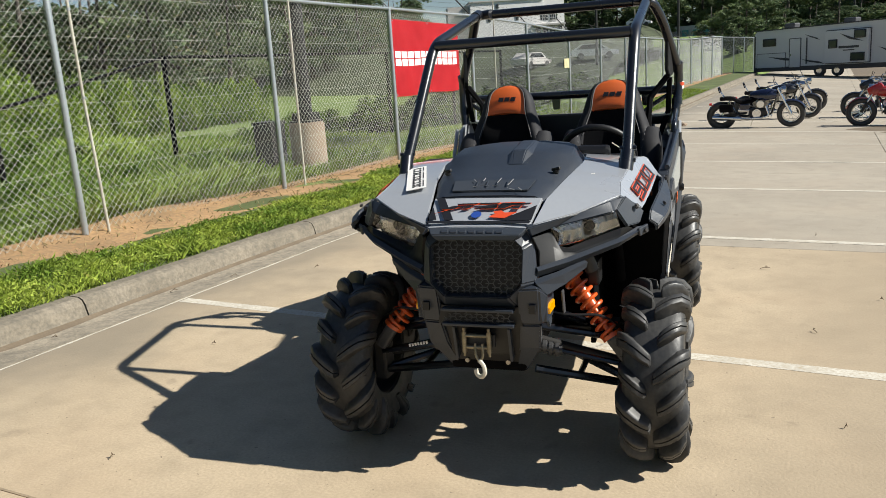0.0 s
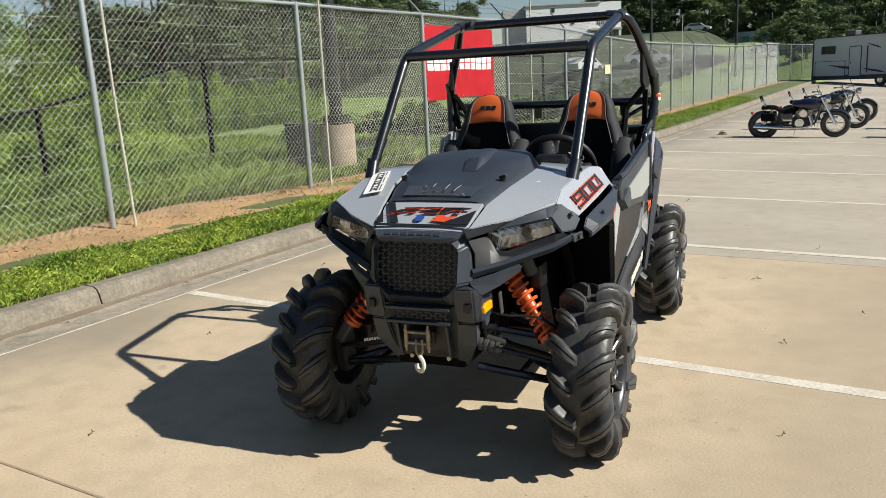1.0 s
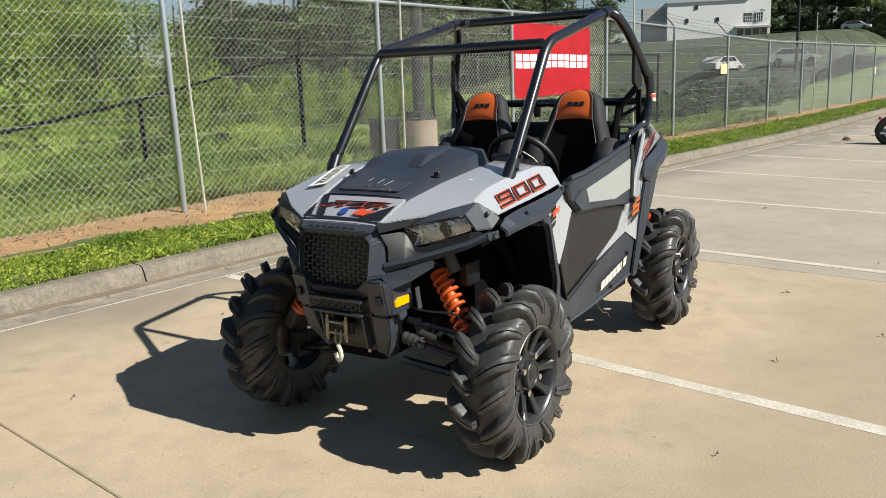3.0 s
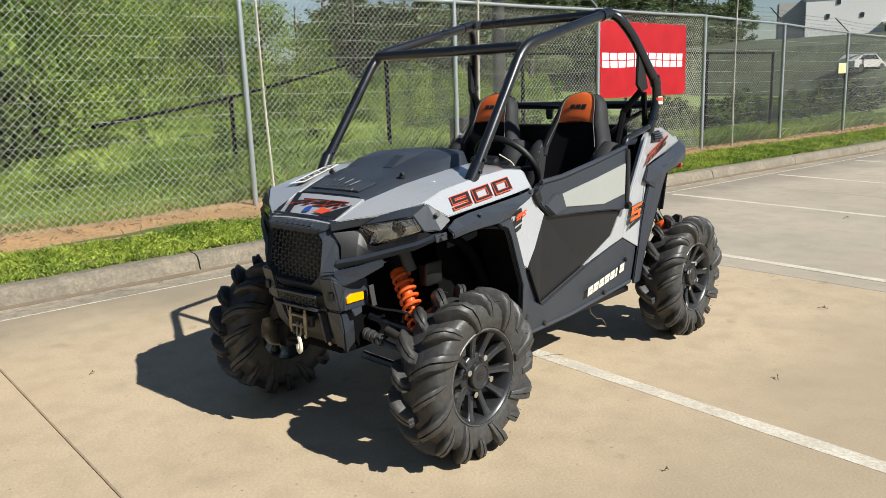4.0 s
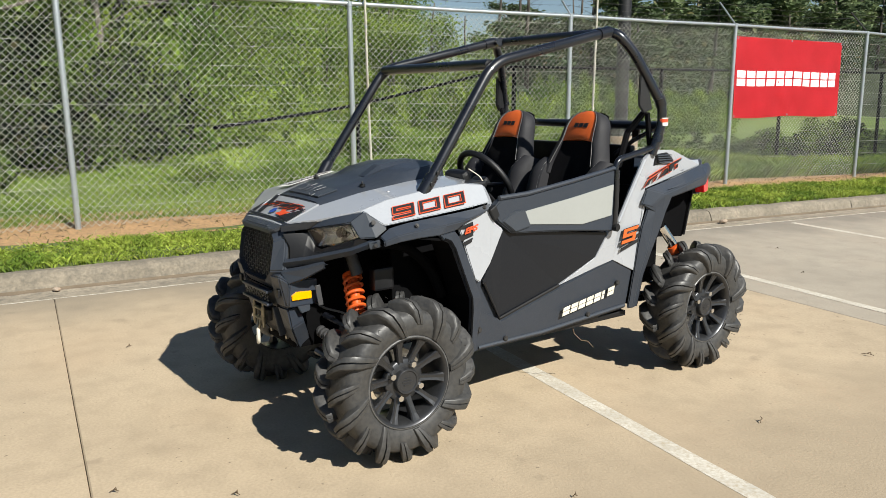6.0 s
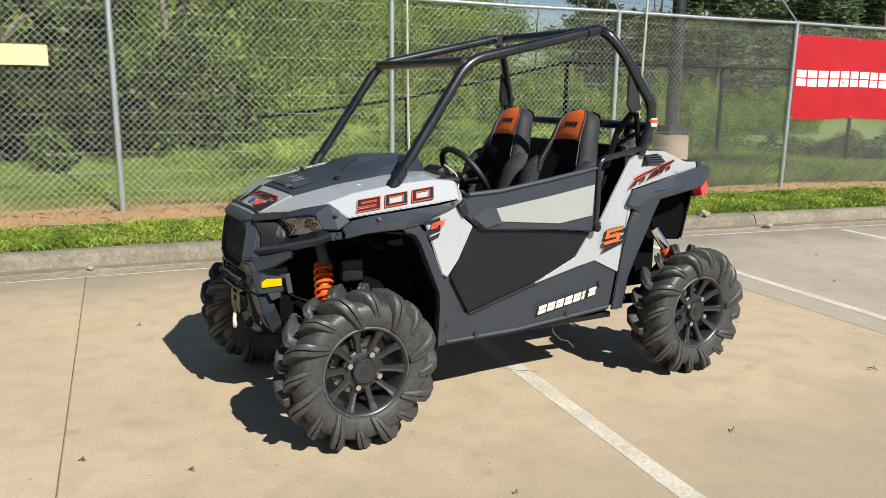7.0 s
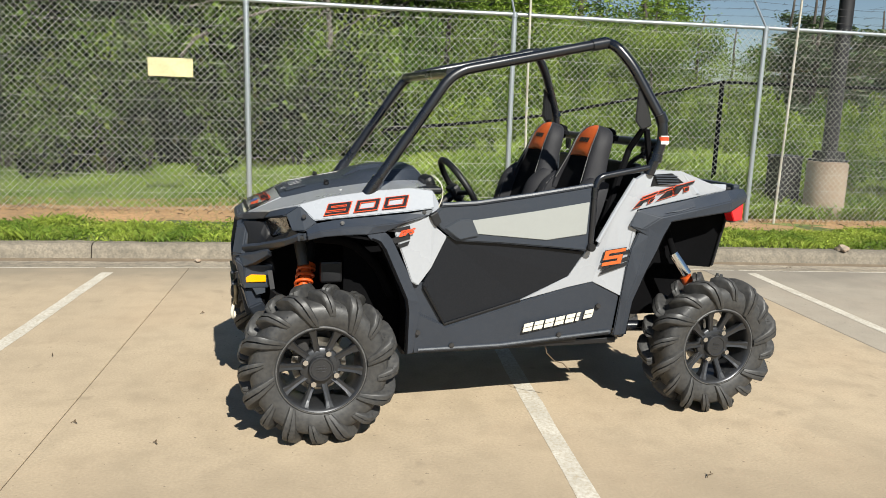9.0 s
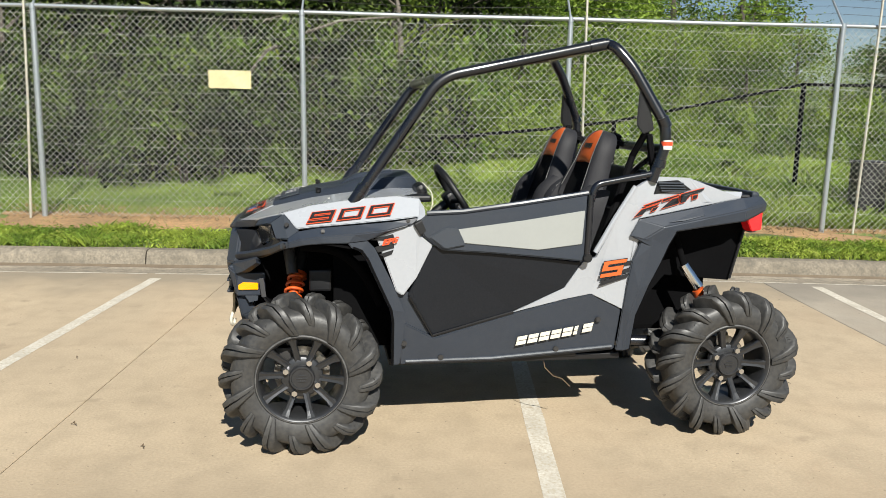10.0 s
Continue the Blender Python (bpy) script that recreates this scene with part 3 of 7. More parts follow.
# ---- lamp post behind the fence ----
post = thing("lamp_post", pose(-6.8, 9.8, land(-6.8, 9.8)), "dark bronze lamp post on a concrete plinth behind the fence", "lamp post")
part("plinth", cyl(0.26, 0.78, (0, 0, 0.36), n=28, bevel=0.02), plinth_mat, post, "pale stained concrete plinth", smooth=True)
part("base_plate", box(0.36, 0.36, 0.03, (0, 0, 0.765), 0.005), pole_bronze, post)
part("base_cover", box(0.3, 0.3, 0.12, (0, 0, 0.83), 0.02), pole_bronze, post)
part("shaft", tube([(0, 0, 0.78), (0, 0, 9.0)], 0.1, 20, taper=0.75), pole_bronze, post, smooth=True)
for a in (45, 135, 225, 315):
    part("anchor_bolt", cyl(0.014, 0.08, (0.15 * math.cos(radians(a)), 0.15 * math.sin(radians(a)), 0.79), n=8), steel, post)
cab = thing("utility_box", pose(-7.2, 9.42, land(-7.2, 9.42)) @ Matrix.Diagonal((0.8, 0.8, 0.95, 1)), "dark green utility box beside the lamp post", "utility box")
part("cabinet", box(0.4, 0.42, 0.78, (0, 0, 0.38), 0.015), pole_bronze, cab)
part("lid", box(0.43, 0.45, 0.05, (0, 0, 0.79), 0.012), pole_bronze, cab)

# ---- dark pipe-rail fence in the field ----
rail = thing("pipe_rail_fence", pose(0, 0, 0), "dark steel pipe-rail fence in the tall grass", "fence")
run_a = [(-8.95, 9.3), (-8.9, 12.6), (-8.85, 15.9), (-8.8, 19.2), (-8.75, 22.5)]
for i, (x, y) in enumerate(run_a):
    part("post", tube([(x, y, land(x, y) - 0.1), (x, y, 2.02)], 0.038, 10), rail_black, rail, smooth=True)
    if i:
        x0, y0 = run_a[i - 1]
        part("rail", tube([(x0, y0, 2.0), (x, y, 2.0)], 0.024, 8), rail_black, rail, smooth=True)
drop = [(-8.95, 9.3, 2.0), (-9.1, 6.5, 1.39), (-8.4, 5.4, 1.275), (-6.95, 3.8, 1.16)]
for a, b in zip(drop, drop[1:]):
    part("rail", tube([a, b], 0.023, 8), rail_black, rail, smooth=True)
for x, y, z in drop[1:2]:
    part("post", tube([(x, y, land(x, y) - 0.1), (x, y, z)], 0.034, 8), rail_black, rail, smooth=True)


# ---- the side-by-side vehicle ----
utv = thing("side_by_side", pose(-1.1036, 3.9292, 0, 0, 0, -82.79), "grey and charcoal off-road side-by-side with open cage and mud tyres", "off-road vehicle")


def both(name, bm, mat, label="", smooth=False, parent=None):
    """The part on both flanks of the vehicle."""
    twin = mirrored(bm)
    left = part(name, bm, mat, parent or utv, label, smooth)
    return left, part(name, twin, mat, parent or utv, label, smooth)


# wheels
def lug(phi0, side, long, floor, R=0.315):
    """One thick swept tread lug with a groove down its back, from the tyre's middle over the shoulder."""
    bm = bmesh.new()
    if long:
        stations = [(0.003, R - 0.006, -7.5, 0.013, 0.026, 0), (0.010, R - 0.002, -6.8, 0.022, 0.042, 0), (0.04, R, -4, 0.0275, 0.048, 0), (0.07, R, -0.5, 0.0285, 0.050, 6), (0.098, R - 0.004, 3.5, 0.0295, 0.050, 24),
                    (0.118, R - 0.018, 6.5, 0.0300, 0.046, 50), (0.131, R - 0.040, 9, 0.0270, 0.032, 74), (0.136, R - 0.065, 11.5, 0.0225, 0.019, 86), (0.135, R - 0.090, 14, 0.0185, 0.011, 92), (0.130, R - 0.107, 16, 0.0150, 0.005, 96)]
    else:
        stations = [(0.022, R - 0.006, -5.5, 0.012, 0.024, 0), (0.030, R - 0.002, -4.8, 0.020, 0.038, 0), (0.052, R, -2.5, 0.0235, 0.045, 2), (0.078, R, 0.5, 0.0245, 0.046, 8), (0.101, R - 0.005, 4, 0.0235, 0.042, 26),
                    (0.119, R - 0.020, 7, 0.0215, 0.032, 52), (0.130, R - 0.041, 9.5, 0.0175, 0.017, 74), (0.135, R - 0.060, 11.5, 0.0130, 0.005, 84)]
    cut = ((-1.22, -0.02), (-1.06, 0.62), (-0.93, 0.93), (-0.76, 1.0), (-0.13, 1.0), (-0.085, 0.55), (0.085, 0.55), (0.13, 1.0), (0.76, 1.0), (0.93, 0.93), (1.06, 0.62), (1.22, -0.02))
    rings = []
    for y, r, dphi, hw, h, lean in stations:
        phi = radians(phi0 + dphi)
        rad = Vector((math.cos(phi), 0, math.sin(phi)))
        tan = Vector((-math.sin(phi), 0, math.cos(phi)))
        out = rad * math.cos(radians(lean)) + Vector((0, side, 0)) * math.sin(radians(lean))
        c = rad * r + Vector((0, y * side, 0))
        rings.append([bm.verts.new(c + tan * (hw * u) + out * (h * v if v > 0 else v)) for u, v in cut])
    for a, b in zip(rings, rings[1:]):
        for i in range(len(cut) - 1):
            bm.faces.new((a[i], a[i + 1], b[i + 1], b[i]))
    bm.faces.new(rings[0]), bm.faces.new(rings[-1])
    bmesh.ops.recalc_face_normals(bm, faces=bm.faces)
    for v in bm.verts:
        if v.co.z < floor:
            v.co.y *= 1.03
            v.co.z = floor
    return bm


def wheel_on(x, s, z, phase, k):
    """A mud tyre on its ten-spoked rim; s is the flank, z the hub's height."""
    w = thing("wheel", pose(x, s * 0.604, z) @ Matrix.Diagonal((k, k * 0.83, k, 1)), "", "")
    w.parent = utv
    floor = -z / k + 0.001

    def turned(bm):
        if s < 0:
            bmesh.ops.transform(bm, matrix=Matrix.Diagonal((1, -1, 1, 1)), verts=bm.verts)
            bmesh.ops.reverse_faces(bm, faces=bm.faces)
        return bm

    bm = revolve([(0.18, -0.112), (0.205, -0.124), (0.25, -0.135), (0.285, -0.131), (0.304, -0.113), (0.313, -0.07), (0.315, 0), (0.313, 0.07), (0.304, 0.113),
                  (0.285, 0.131), (0.25, 0.136), (0.22, 0.129), (0.207, 0.122), (0.204, 0.114), (0.19, 0.108)], 72)
    bmesh.ops.recalc_face_normals(bm, faces=bm.faces)
    for v in bm.verts:
        v.co.z = max(v.co.z, floor)
    part("tyre", turned(bm), rubber, w, "deep-lugged black mud tyre, dusty", smooth=True)
    bm = bmesh.new()
    wig = random.Random(int(x * 100) + s)
    for i in range(44):
        a, side = radians(wig.uniform(15, 165) if i % 2 else wig.uniform(0, 360)), wig.choice((1, -1))
        r0, y0, l = wig.uniform(0.296, 0.325), side * wig.uniform(0.115, 0.132), wig.uniform(0.012, 0.03)
        if r0 * math.sin(a) > floor + 0.03:
            tube([(r0 * math.cos(a), y0, r0 * math.sin(a)), ((r0 + 0.004) * math.cos(a), y0 + side * l, (r0 + 0.004) * math.sin(a))], 0.0011, 3, bm=bm)
    part("vent_hair", turned(bm), rubber, w, "thin moulded rubber hairs", kind="stuff")
    for i in range(16):
        for side in (1, -1):
            part("tread_lug", turned(lug(i * 22.5 + phase + (0 if side > 0 else 11.25), side, i % 2 == 0, floor)), rubber, w, smooth=True)
    bm = revolve([(0.186, -0.11), (0.19, -0.112), (0.19, 0.09), (0.199, 0.108), (0.205, 0.116), (0.203, 0.121), (0.196, 0.1225), (0.19, 0.119), (0.186, 0.108), (0.181, 0.1), (0.176, 0.03), (0.176, -0.1)], 60)
    part("rim", turned(bm), rim_black, w, "satin black alloy rim", smooth=True)
    bm = revolve([(0.2055, 0.1145), (0.2045, 0.1205), (0.2015, 0.1235), (0.198, 0.1235)], 60, closed=False)
    part("rim_lip", turned(bm), rim_edge, w, "worn bright rim lip", smooth=True)
    bm = revolve([(0.001, 0.02), (0.085, 0.02), (0.096, 0.042), (0.094, 0.062), (0.088, 0.068), (0.06, 0.072), (0.001, 0.072)], 32, closed=False)
    part("hub", turned(bm), rim_black, w, smooth=True)
    bm = revolve([(0.057, 0.07), (0.057, 0.098), (0.053, 0.103), (0.047, 0.103), (0.044, 0.098), (0.001, 0.098)], 32, closed=False)
    for zz in (0.013, 0.0, -0.013):
        box(0.05 - abs(zz), 0.004, 0.006, (0, 0.1, zz), 0.001, bm=bm)
    part("hub_cap", turned(bm), rim_black, w, smooth=True)
    spoke_me = None
    for i in range(10):
        if spoke_me is None:
            bm0 = bmesh.new()
            prof = [(0.075, 0.0165, 0.07, 0.036), (0.115, 0.0145, 0.082, 0.045), (0.155, 0.0155, 0.096, 0.05), (0.176, 0.021, 0.106, 0.05), (0.19, 0.027, 0.112, 0.05)]
            rings = [[bm0.verts.new(p) for p in ((r, yb, -wd * 0.8), (r, yt - 0.008, -wd), (r, yt, -wd * 0.72), (r, yt - 0.003, 0), (r, yt, wd * 0.72), (r, yt - 0.008, wd), (r, yb, wd * 0.8))] for r, wd, yt, yb in prof]
            for a, b in zip(rings, rings[1:]):
                for j in range(7):
                    bm0.faces.new((a[j], a[(j + 1) % 7], b[(j + 1) % 7], b[j]))
            bmesh.ops.recalc_face_normals(bm0, faces=bm0.faces)
            sp = part("spoke", turned(bm0), rim_black, w)
            spoke_me = sp.data
        else:
            sp = new("spoke", spoke_me)
            sp.parent = w
        sp.matrix_basis = pose(0, 0, 0, 0, 36 * i + 9 + phase, 0)
    for i in range(4):
        a = radians(90 * i + 4 + phase * s)
        part("lug_nut", turned(cyl(0.0135, 0.034, (0.077 * math.cos(a), 0.084, 0.077 * math.sin(a)), (90, 0, 0), 6, r2=0.010)), chrome, w, "chrome lug nut")
    part("brake_disc", turned(cyl(0.125, 0.008, (0, -0.01, 0), (90, 0, 0), 32)), steel, w)
    part("caliper", turned(box(0.08, 0.05, 0.08, (0.08, -0.005, 0.085), 0.008)), dark_steel, w)
    part("valve_stem", turned(tube([(0.165, 0.10, -0.01), (0.148, 0.12, -0.012)], 0.005, 6)), plastic_black, w)


wheel_on(1.018, 1, 0.344, 21.5, 0.963)
wheel_on(-0.95, 1, 0.344, 25, 0.963)
wheel_on(1.018, -1, 0.344, 12, 0.963)
wheel_on(-0.95, -1, 0.344, 30, 0.963)

# hood and nose
def cross(x, w, z, low, crown=0.01):
    return [(x, -w, low), (x, -w * 0.86, z), (x, -w * 0.4, z + crown), (x, w * 0.4, z + crown), (x, w * 0.86, z), (x, w, low)]


nose = strip([(1.318, y, 0.963 - 0.05 * abs(y)) for y in (-0.19, -0.08, 0.08, 0.19)], [(1.235, y, 1.0 - 0.03 * abs(y)) for y in (-0.2, -0.08, 0.08, 0.2)],
             [(1.15, y * 1.05, 1.04 - 0.02 * abs(y)) for y in (-0.2, -0.08, 0.08, 0.2)], thick=0.015, bevel=0.003)
part("nose_panel", finish(nose, (0.5, 0, 1)), paint_grey, utv, "grey painted nose panel with angular decals", smooth=True)
cover = strip(cross(1.155, 0.215, 1.040, 1.015, 0.004), cross(1.05, 0.24, 1.072, 1.04, 0.004), cross(0.97, 0.262, 1.091, 1.060, 0.005), cross(0.83, 0.282, 1.114, 1.085, 0.008), cross(0.75, 0.298, 1.146, 1.102),
              cross(0.62, 0.292, 1.171, 1.110), cross(0.5, 0.23, 1.173, 1.098), cross(0.465, 0.2, 1.14, 1.06), thick=0.012, bevel=0.005)
part("hood_cover", finish(cover, (0, 0, 1)), plastic, utv, "charcoal plastic hood cover", smooth=True)
vent = strip([(1.125, y, 1.060) for y in (-0.15, -0.05, 0.05, 0.15)], [(1.03, y, 1.087) for y in (-0.165, -0.05, 0.05, 0.165)], thick=0.006, bevel=0.003)
part("hood_vent_tray", finish(vent, (0, 0, 1)), plastic_mid, utv)
for y in (-0.06, -0.02, 0.02, 0.06):
    part("vent_rib", box(0.05, 0.005, 0.004, (1.075, y, 1.079), 0.002, (0, 16, 4)), plastic, utv)
ridge = strip([(0.84, 0.0, 1.119), (0.84, 0.02, 1.121), (0.84, 0.06, 1.121), (0.84, 0.085, 1.119)], [(0.76, -0.015, 1.152), (0.76, 0.012, 1.172), (0.76, 0.066, 1.172), (0.76, 0.095, 1.152)],
              [(0.58, -0.02, 1.177), (0.58, 0.012, 1.194), (0.58, 0.068, 1.194), (0.58, 0.10, 1.177)], thick=0.012, bevel=0.004)
part("hood_ridge", finish(ridge, (0, 0, 1)), plastic, utv)
for y in (-0.222, 0.222):
    bm = cyl(0.013, 0.014, (0.94, y, 1.102), n=16, bevel=0.003)
    box(0.042, 0.009, 0.012, (0.94, y, 1.112), 0.003, (0, -12, 60), bm)
    part("hood_latch", bm, plastic_black, utv)

inner = [(1.305, 0.2, 0.963), (1.15, 0.222, 1.032), (0.97, 0.262, 1.078), (0.75, 0.296, 1.114), (0.58, 0.285, 1.126), (0.48, 0.24, 1.12)]
crease = [(1.212, 0.345, 0.990), (1.097, 0.482, 1.032), (0.97, 0.470, 1.064), (0.78, 0.487, 1.094), (0.6, 0.503, 1.110), (0.5, 0.525, 1.10)]
both("hood_side", finish(strip(inner, crease, thick=0.012, bevel=0.003), (0, 0, 1)), paint_grey, "grey painted hood side", True)
face_low = [(1.035, 0.556, 0.975), (0.95, 0.563, 0.985), (0.78, 0.57, 1.0), (0.62, 0.573, 1.015), (0.505, 0.577, 1.03)]
both("fender_side", finish(strip(crease[1:], face_low, thick=0.012, bevel=0.003), (0, 1, 0.3)), paint_grey, "grey fender side with a large printed number", True)
brow_a = [(1.322, 0.188, 0.956), (1.212, 0.343, 0.987), (1.13, 0.452, 1.018), (1.095, 0.498, 1.028)]
brow_b = [(1.332, 0.205, 0.928), (1.236, 0.262, 0.940), (1.165, 0.466, 0.983), (1.146, 0.474, 0.985)]
both("headlight_brow", finish(strip(brow_a, brow_b, thick=0.025, bevel=0.004), (1, 0.6, 0.6)), plastic, "", True)
lens = [(1.229, 0.249, 0.932), (1.152, 0.468, 0.976), (1.138, 0.488, 0.928), (1.196, 0.300, 0.866), (1.207, 0.272, 0.872)]
def ribs(line, depth, n=17):
    """A polyline divided evenly, every other point set back: the flutes of a reflector."""
    out = []
    for i in range(n):
        t = i / (n - 1) * (len(line) - 1)
        k = min(int(t), len(line) - 2)
        p = Vector(line[k]).lerp(Vector(line[k + 1]), t - k)
        out.append(tuple(p + Vector((-0.7, -0.4, 0)) * (depth if i % 2 else 0)))
    return out


bowl = strip(ribs([(1.215, 0.248, 0.936), (1.185, 0.32, 0.952), (1.155, 0.40, 0.968), (1.125, 0.475, 0.98)], 0.005), ribs([(1.16, 0.27, 0.905), (1.13, 0.345, 0.917), (1.10, 0.42, 0.932), (1.09, 0.468, 0.944)], 0.012),
             ribs([(1.19, 0.268, 0.864), (1.17, 0.34, 0.878), (1.145, 0.41, 0.897), (1.118, 0.482, 0.922)], 0.005), thick=0.008, bevel=0)
hl = both("headlight", finish(bowl, (1, 0.6, 0.2)), lamp_chrome, "faceted headlight with a slightly hazed lens", True)
both("lamp_housing", plate([(1.16, 0.18, 0.945), (1.06, 0.44, 1.0), (1.04, 0.49, 0.95), (1.06, 0.45, 0.86), (1.12, 0.2, 0.84)], (1, 0.6, 0), 0.01, 0), plastic_black)
for s, ob in zip((1, -1), hl):
    glass = part("lens", plate([(x - 0.004, s * y, z) for x, y, z in lens], (1, 0.6 * s, 0.2), 0.004, 0), clear, ob, "clear glossy headlight lens")
    glass.visible_shadow = False
    part("bulb_shield", cyl(0.018, 0.03, (1.135, s * 0.375, 0.93), (0, 90, s * 25), 16, bevel=0.004), dark_steel, ob)
cheek_a = [(1.322, 0.205, 0.922), (1.222, 0.252, 0.924), (1.203, 0.268, 0.868), (1.192, 0.302, 0.858), (1.134, 0.492, 0.920), (1.118, 0.512, 0.922)]
cheek_b = [(1.300, 0.222, 0.868), (1.246, 0.262, 0.874), (1.226, 0.292, 0.848), (1.214, 0.335, 0.848), (1.142, 0.488, 0.892), (1.10, 0.535, 0.908)]
cheek_c = [(1.302, 0.220, 0.810), (1.268, 0.272, 0.816), (1.240, 0.310, 0.824), (1.210, 0.355, 0.836), (1.135, 0.492, 0.878), (1.09, 0.54, 0.898)]
cheek_d = [(1.285, 0.205, 0.770), (1.245, 0.26, 0.785), (1.215, 0.295, 0.795), (1.185, 0.335, 0.808), (1.11, 0.475, 0.860), (1.06, 0.535, 0.890)]
both("cheek_panel", finish(strip(cheek_a, cheek_b, cheek_c, cheek_d, thick=0.014, bevel=0.004), (1, 0.6, -0.2)), plastic_black, "black headlight surround", True)
bar_t = [(1.318, 0.214, 0.814), (1.255, 0.312, 0.836), (1.15, 0.480, 0.885), (1.098, 0.545, 0.918)]
bar_m = [(1.330, 0.222, 0.802), (1.268, 0.322, 0.824), (1.160, 0.492, 0.874), (1.085, 0.575, 0.915)]
bar_u = [(1.318, 0.210, 0.776), (1.258, 0.302, 0.798), (1.150, 0.478, 0.852), (1.080, 0.565, 0.898)]
both("bumper_bar", finish(strip(bar_t, bar_m, bar_u, thick=0.02, bevel=0.004), (1, 0.6, 0)), plastic, "", False)
both("brow_pad", plate([(1.092, 0.503, 1.030), (1.026, 0.562, 0.962), (1.075, 0.552, 0.926), (1.128, 0.512, 0.924), (1.150, 0.476, 0.988)], (0.5, 1, 0.3), 0.016, 0.004), plastic_mid, "scuffed plastic corner pad")
both("pad_bolt", cyl(0.010, 0.012, (1.078, 0.540, 0.988), (-70, 0, -30), 12, bevel=0.003), dark_steel)
both("bar_tab", box(0.05, 0.012, 0.03, (1.085, 0.562, 0.902), 0.004, (0, 14, -38)), plastic_mid)
both("tab_bolt", cyl(0.008, 0.012, (1.088, 0.572, 0.900), (-80, 0, -38), 10, bevel=0.002), dark_steel)
wing = strip([(1.325, 0.200, 0.770), (1.275, 0.285, 0.792), (1.218, 0.365, 0.820)], [(1.342, 0.215, 0.758), (1.285, 0.300, 0.782), (1.222, 0.380, 0.812)], [(1.325, 0.250, 0.715), (1.275, 0.310, 0.745), (1.220, 0.376, 0.792)], [(1.300, 0.235, 0.705), (1.25, 0.28, 0.735), (1.20, 0.35, 0.782)], thick=0.016, bevel=0.004)
both("bumper_wing", finish(wing, (1, 0.6, 0)), plastic, "", False)

# grille
outer = [(-0.178, 0.947), (0.178, 0.947), (0.206, 0.905), (0.215, 0.765), (0.14, 0.665), (-0.14, 0.665), (-0.215, 0.765), (-0.206, 0.905)]
hole = [(-0.140, 0.918), (0.140, 0.918), (0.172, 0.890), (0.167, 0.762), (0.118, 0.714), (-0.118, 0.714), (-0.167, 0.762), (-0.172, 0.890)]


def nose_x(z):
    return 1.375 - 0.22 * max(0, z - 0.80)


bm = bmesh.new()
rings = [[bm.verts.new((nose_x(z) + dx, y, z)) for y, z in loop] for loop, dx in ((outer, -0.09), (outer, -0.046), (hole, 0.0), (hole, -0.05))]
for a, b in zip(rings, rings[1:]):
    for i in range(8):
        bm.faces.new((a[i], a[(i + 1) % 8], b[(i + 1) % 8], b[i]))
bmesh.ops.recalc_face_normals(bm, faces=bm.faces)
part("grille_surround", soften(bm, 0.006), plastic, utv, "charcoal grille surround")
top = strip([(1.316, y, 0.957) for y in (-0.185, 0, 0.185)], [(1.352, y, 0.937) for y in (-0.165, 0, 0.165)], [(1.354, y, 0.918) for y in (-0.145, 0, 0.145)], thick=0.02, bevel=0.003)
part("nose_lip", finish(top, (1, 0, 1)), plastic_mid, utv, "nose lip with raised illegible lettering")


def inside(y, z, loop):
    hit = False
    for (y0, z0), (y1, z1) in zip(loop, loop[1:] + loop[:1]):
        if (z0 > z) != (z1 > z) and y < (y1 - y0) * (z - z0) / (z1 - z0) + y0:
            hit = not hit
    return hit


def honeycomb(loop, cw, ch, x_back):
    bm = bmesh.new()
    zs = [p[1] for p in loop]
    row, z = 0, min(zs)
    while z < max(zs):
        for c in range(-12, 13):
            y = c * cw + (cw / 2 if row % 2 else 0)
            hexa = [(y - cw * 0.3, z + ch * 0.5), (y + cw * 0.3, z + ch * 0.5), (y + cw * 0.5, z), (y + cw * 0.3, z - ch * 0.5)]
            for (a, b), (c2, d) in zip(hexa, hexa[1:]):
                if inside((a + c2) / 2, (b + d) / 2, loop):
                    tube([(nose_x(b) - x_back, a, b), (nose_x(d) - x_back, c2, d)], 0.0021, 4, bm=bm)
        z += ch * 0.5
        row += 1
        if row % 2 == 0:
            z += 0
    return bm


part("grille_mesh", honeycomb(hole, 0.046, 0.03, 0.026), mesh_grey, utv, "black honeycomb grille")
part("grille_backing", plate([(nose_x(z) - 0.06, y, z) for y, z in outer], (1, 0, 0), 0.01, 0), plastic_black, utv)
slot = [(-0.115, 0.655), (0.115, 0.655), (0.135, 0.612), (-0.135, 0.612)]
part("lower_grille", honeycomb(slot, 0.04, 0.022, 0.014), mesh_grey, utv)
part("lower_grille_backing", plate([(1.34, y, z) for y, z in ((-0.15, 0.67), (0.15, 0.67), (0.16, 0.6), (-0.16, 0.6))], (1, 0, 0), 0.02, 0), plastic_black, utv)
for z in (0.662, 0.607):
    part("grille_bar", box(0.03, 0.27, 0.012, (1.362, 0, z), 0.004), plastic, utv)

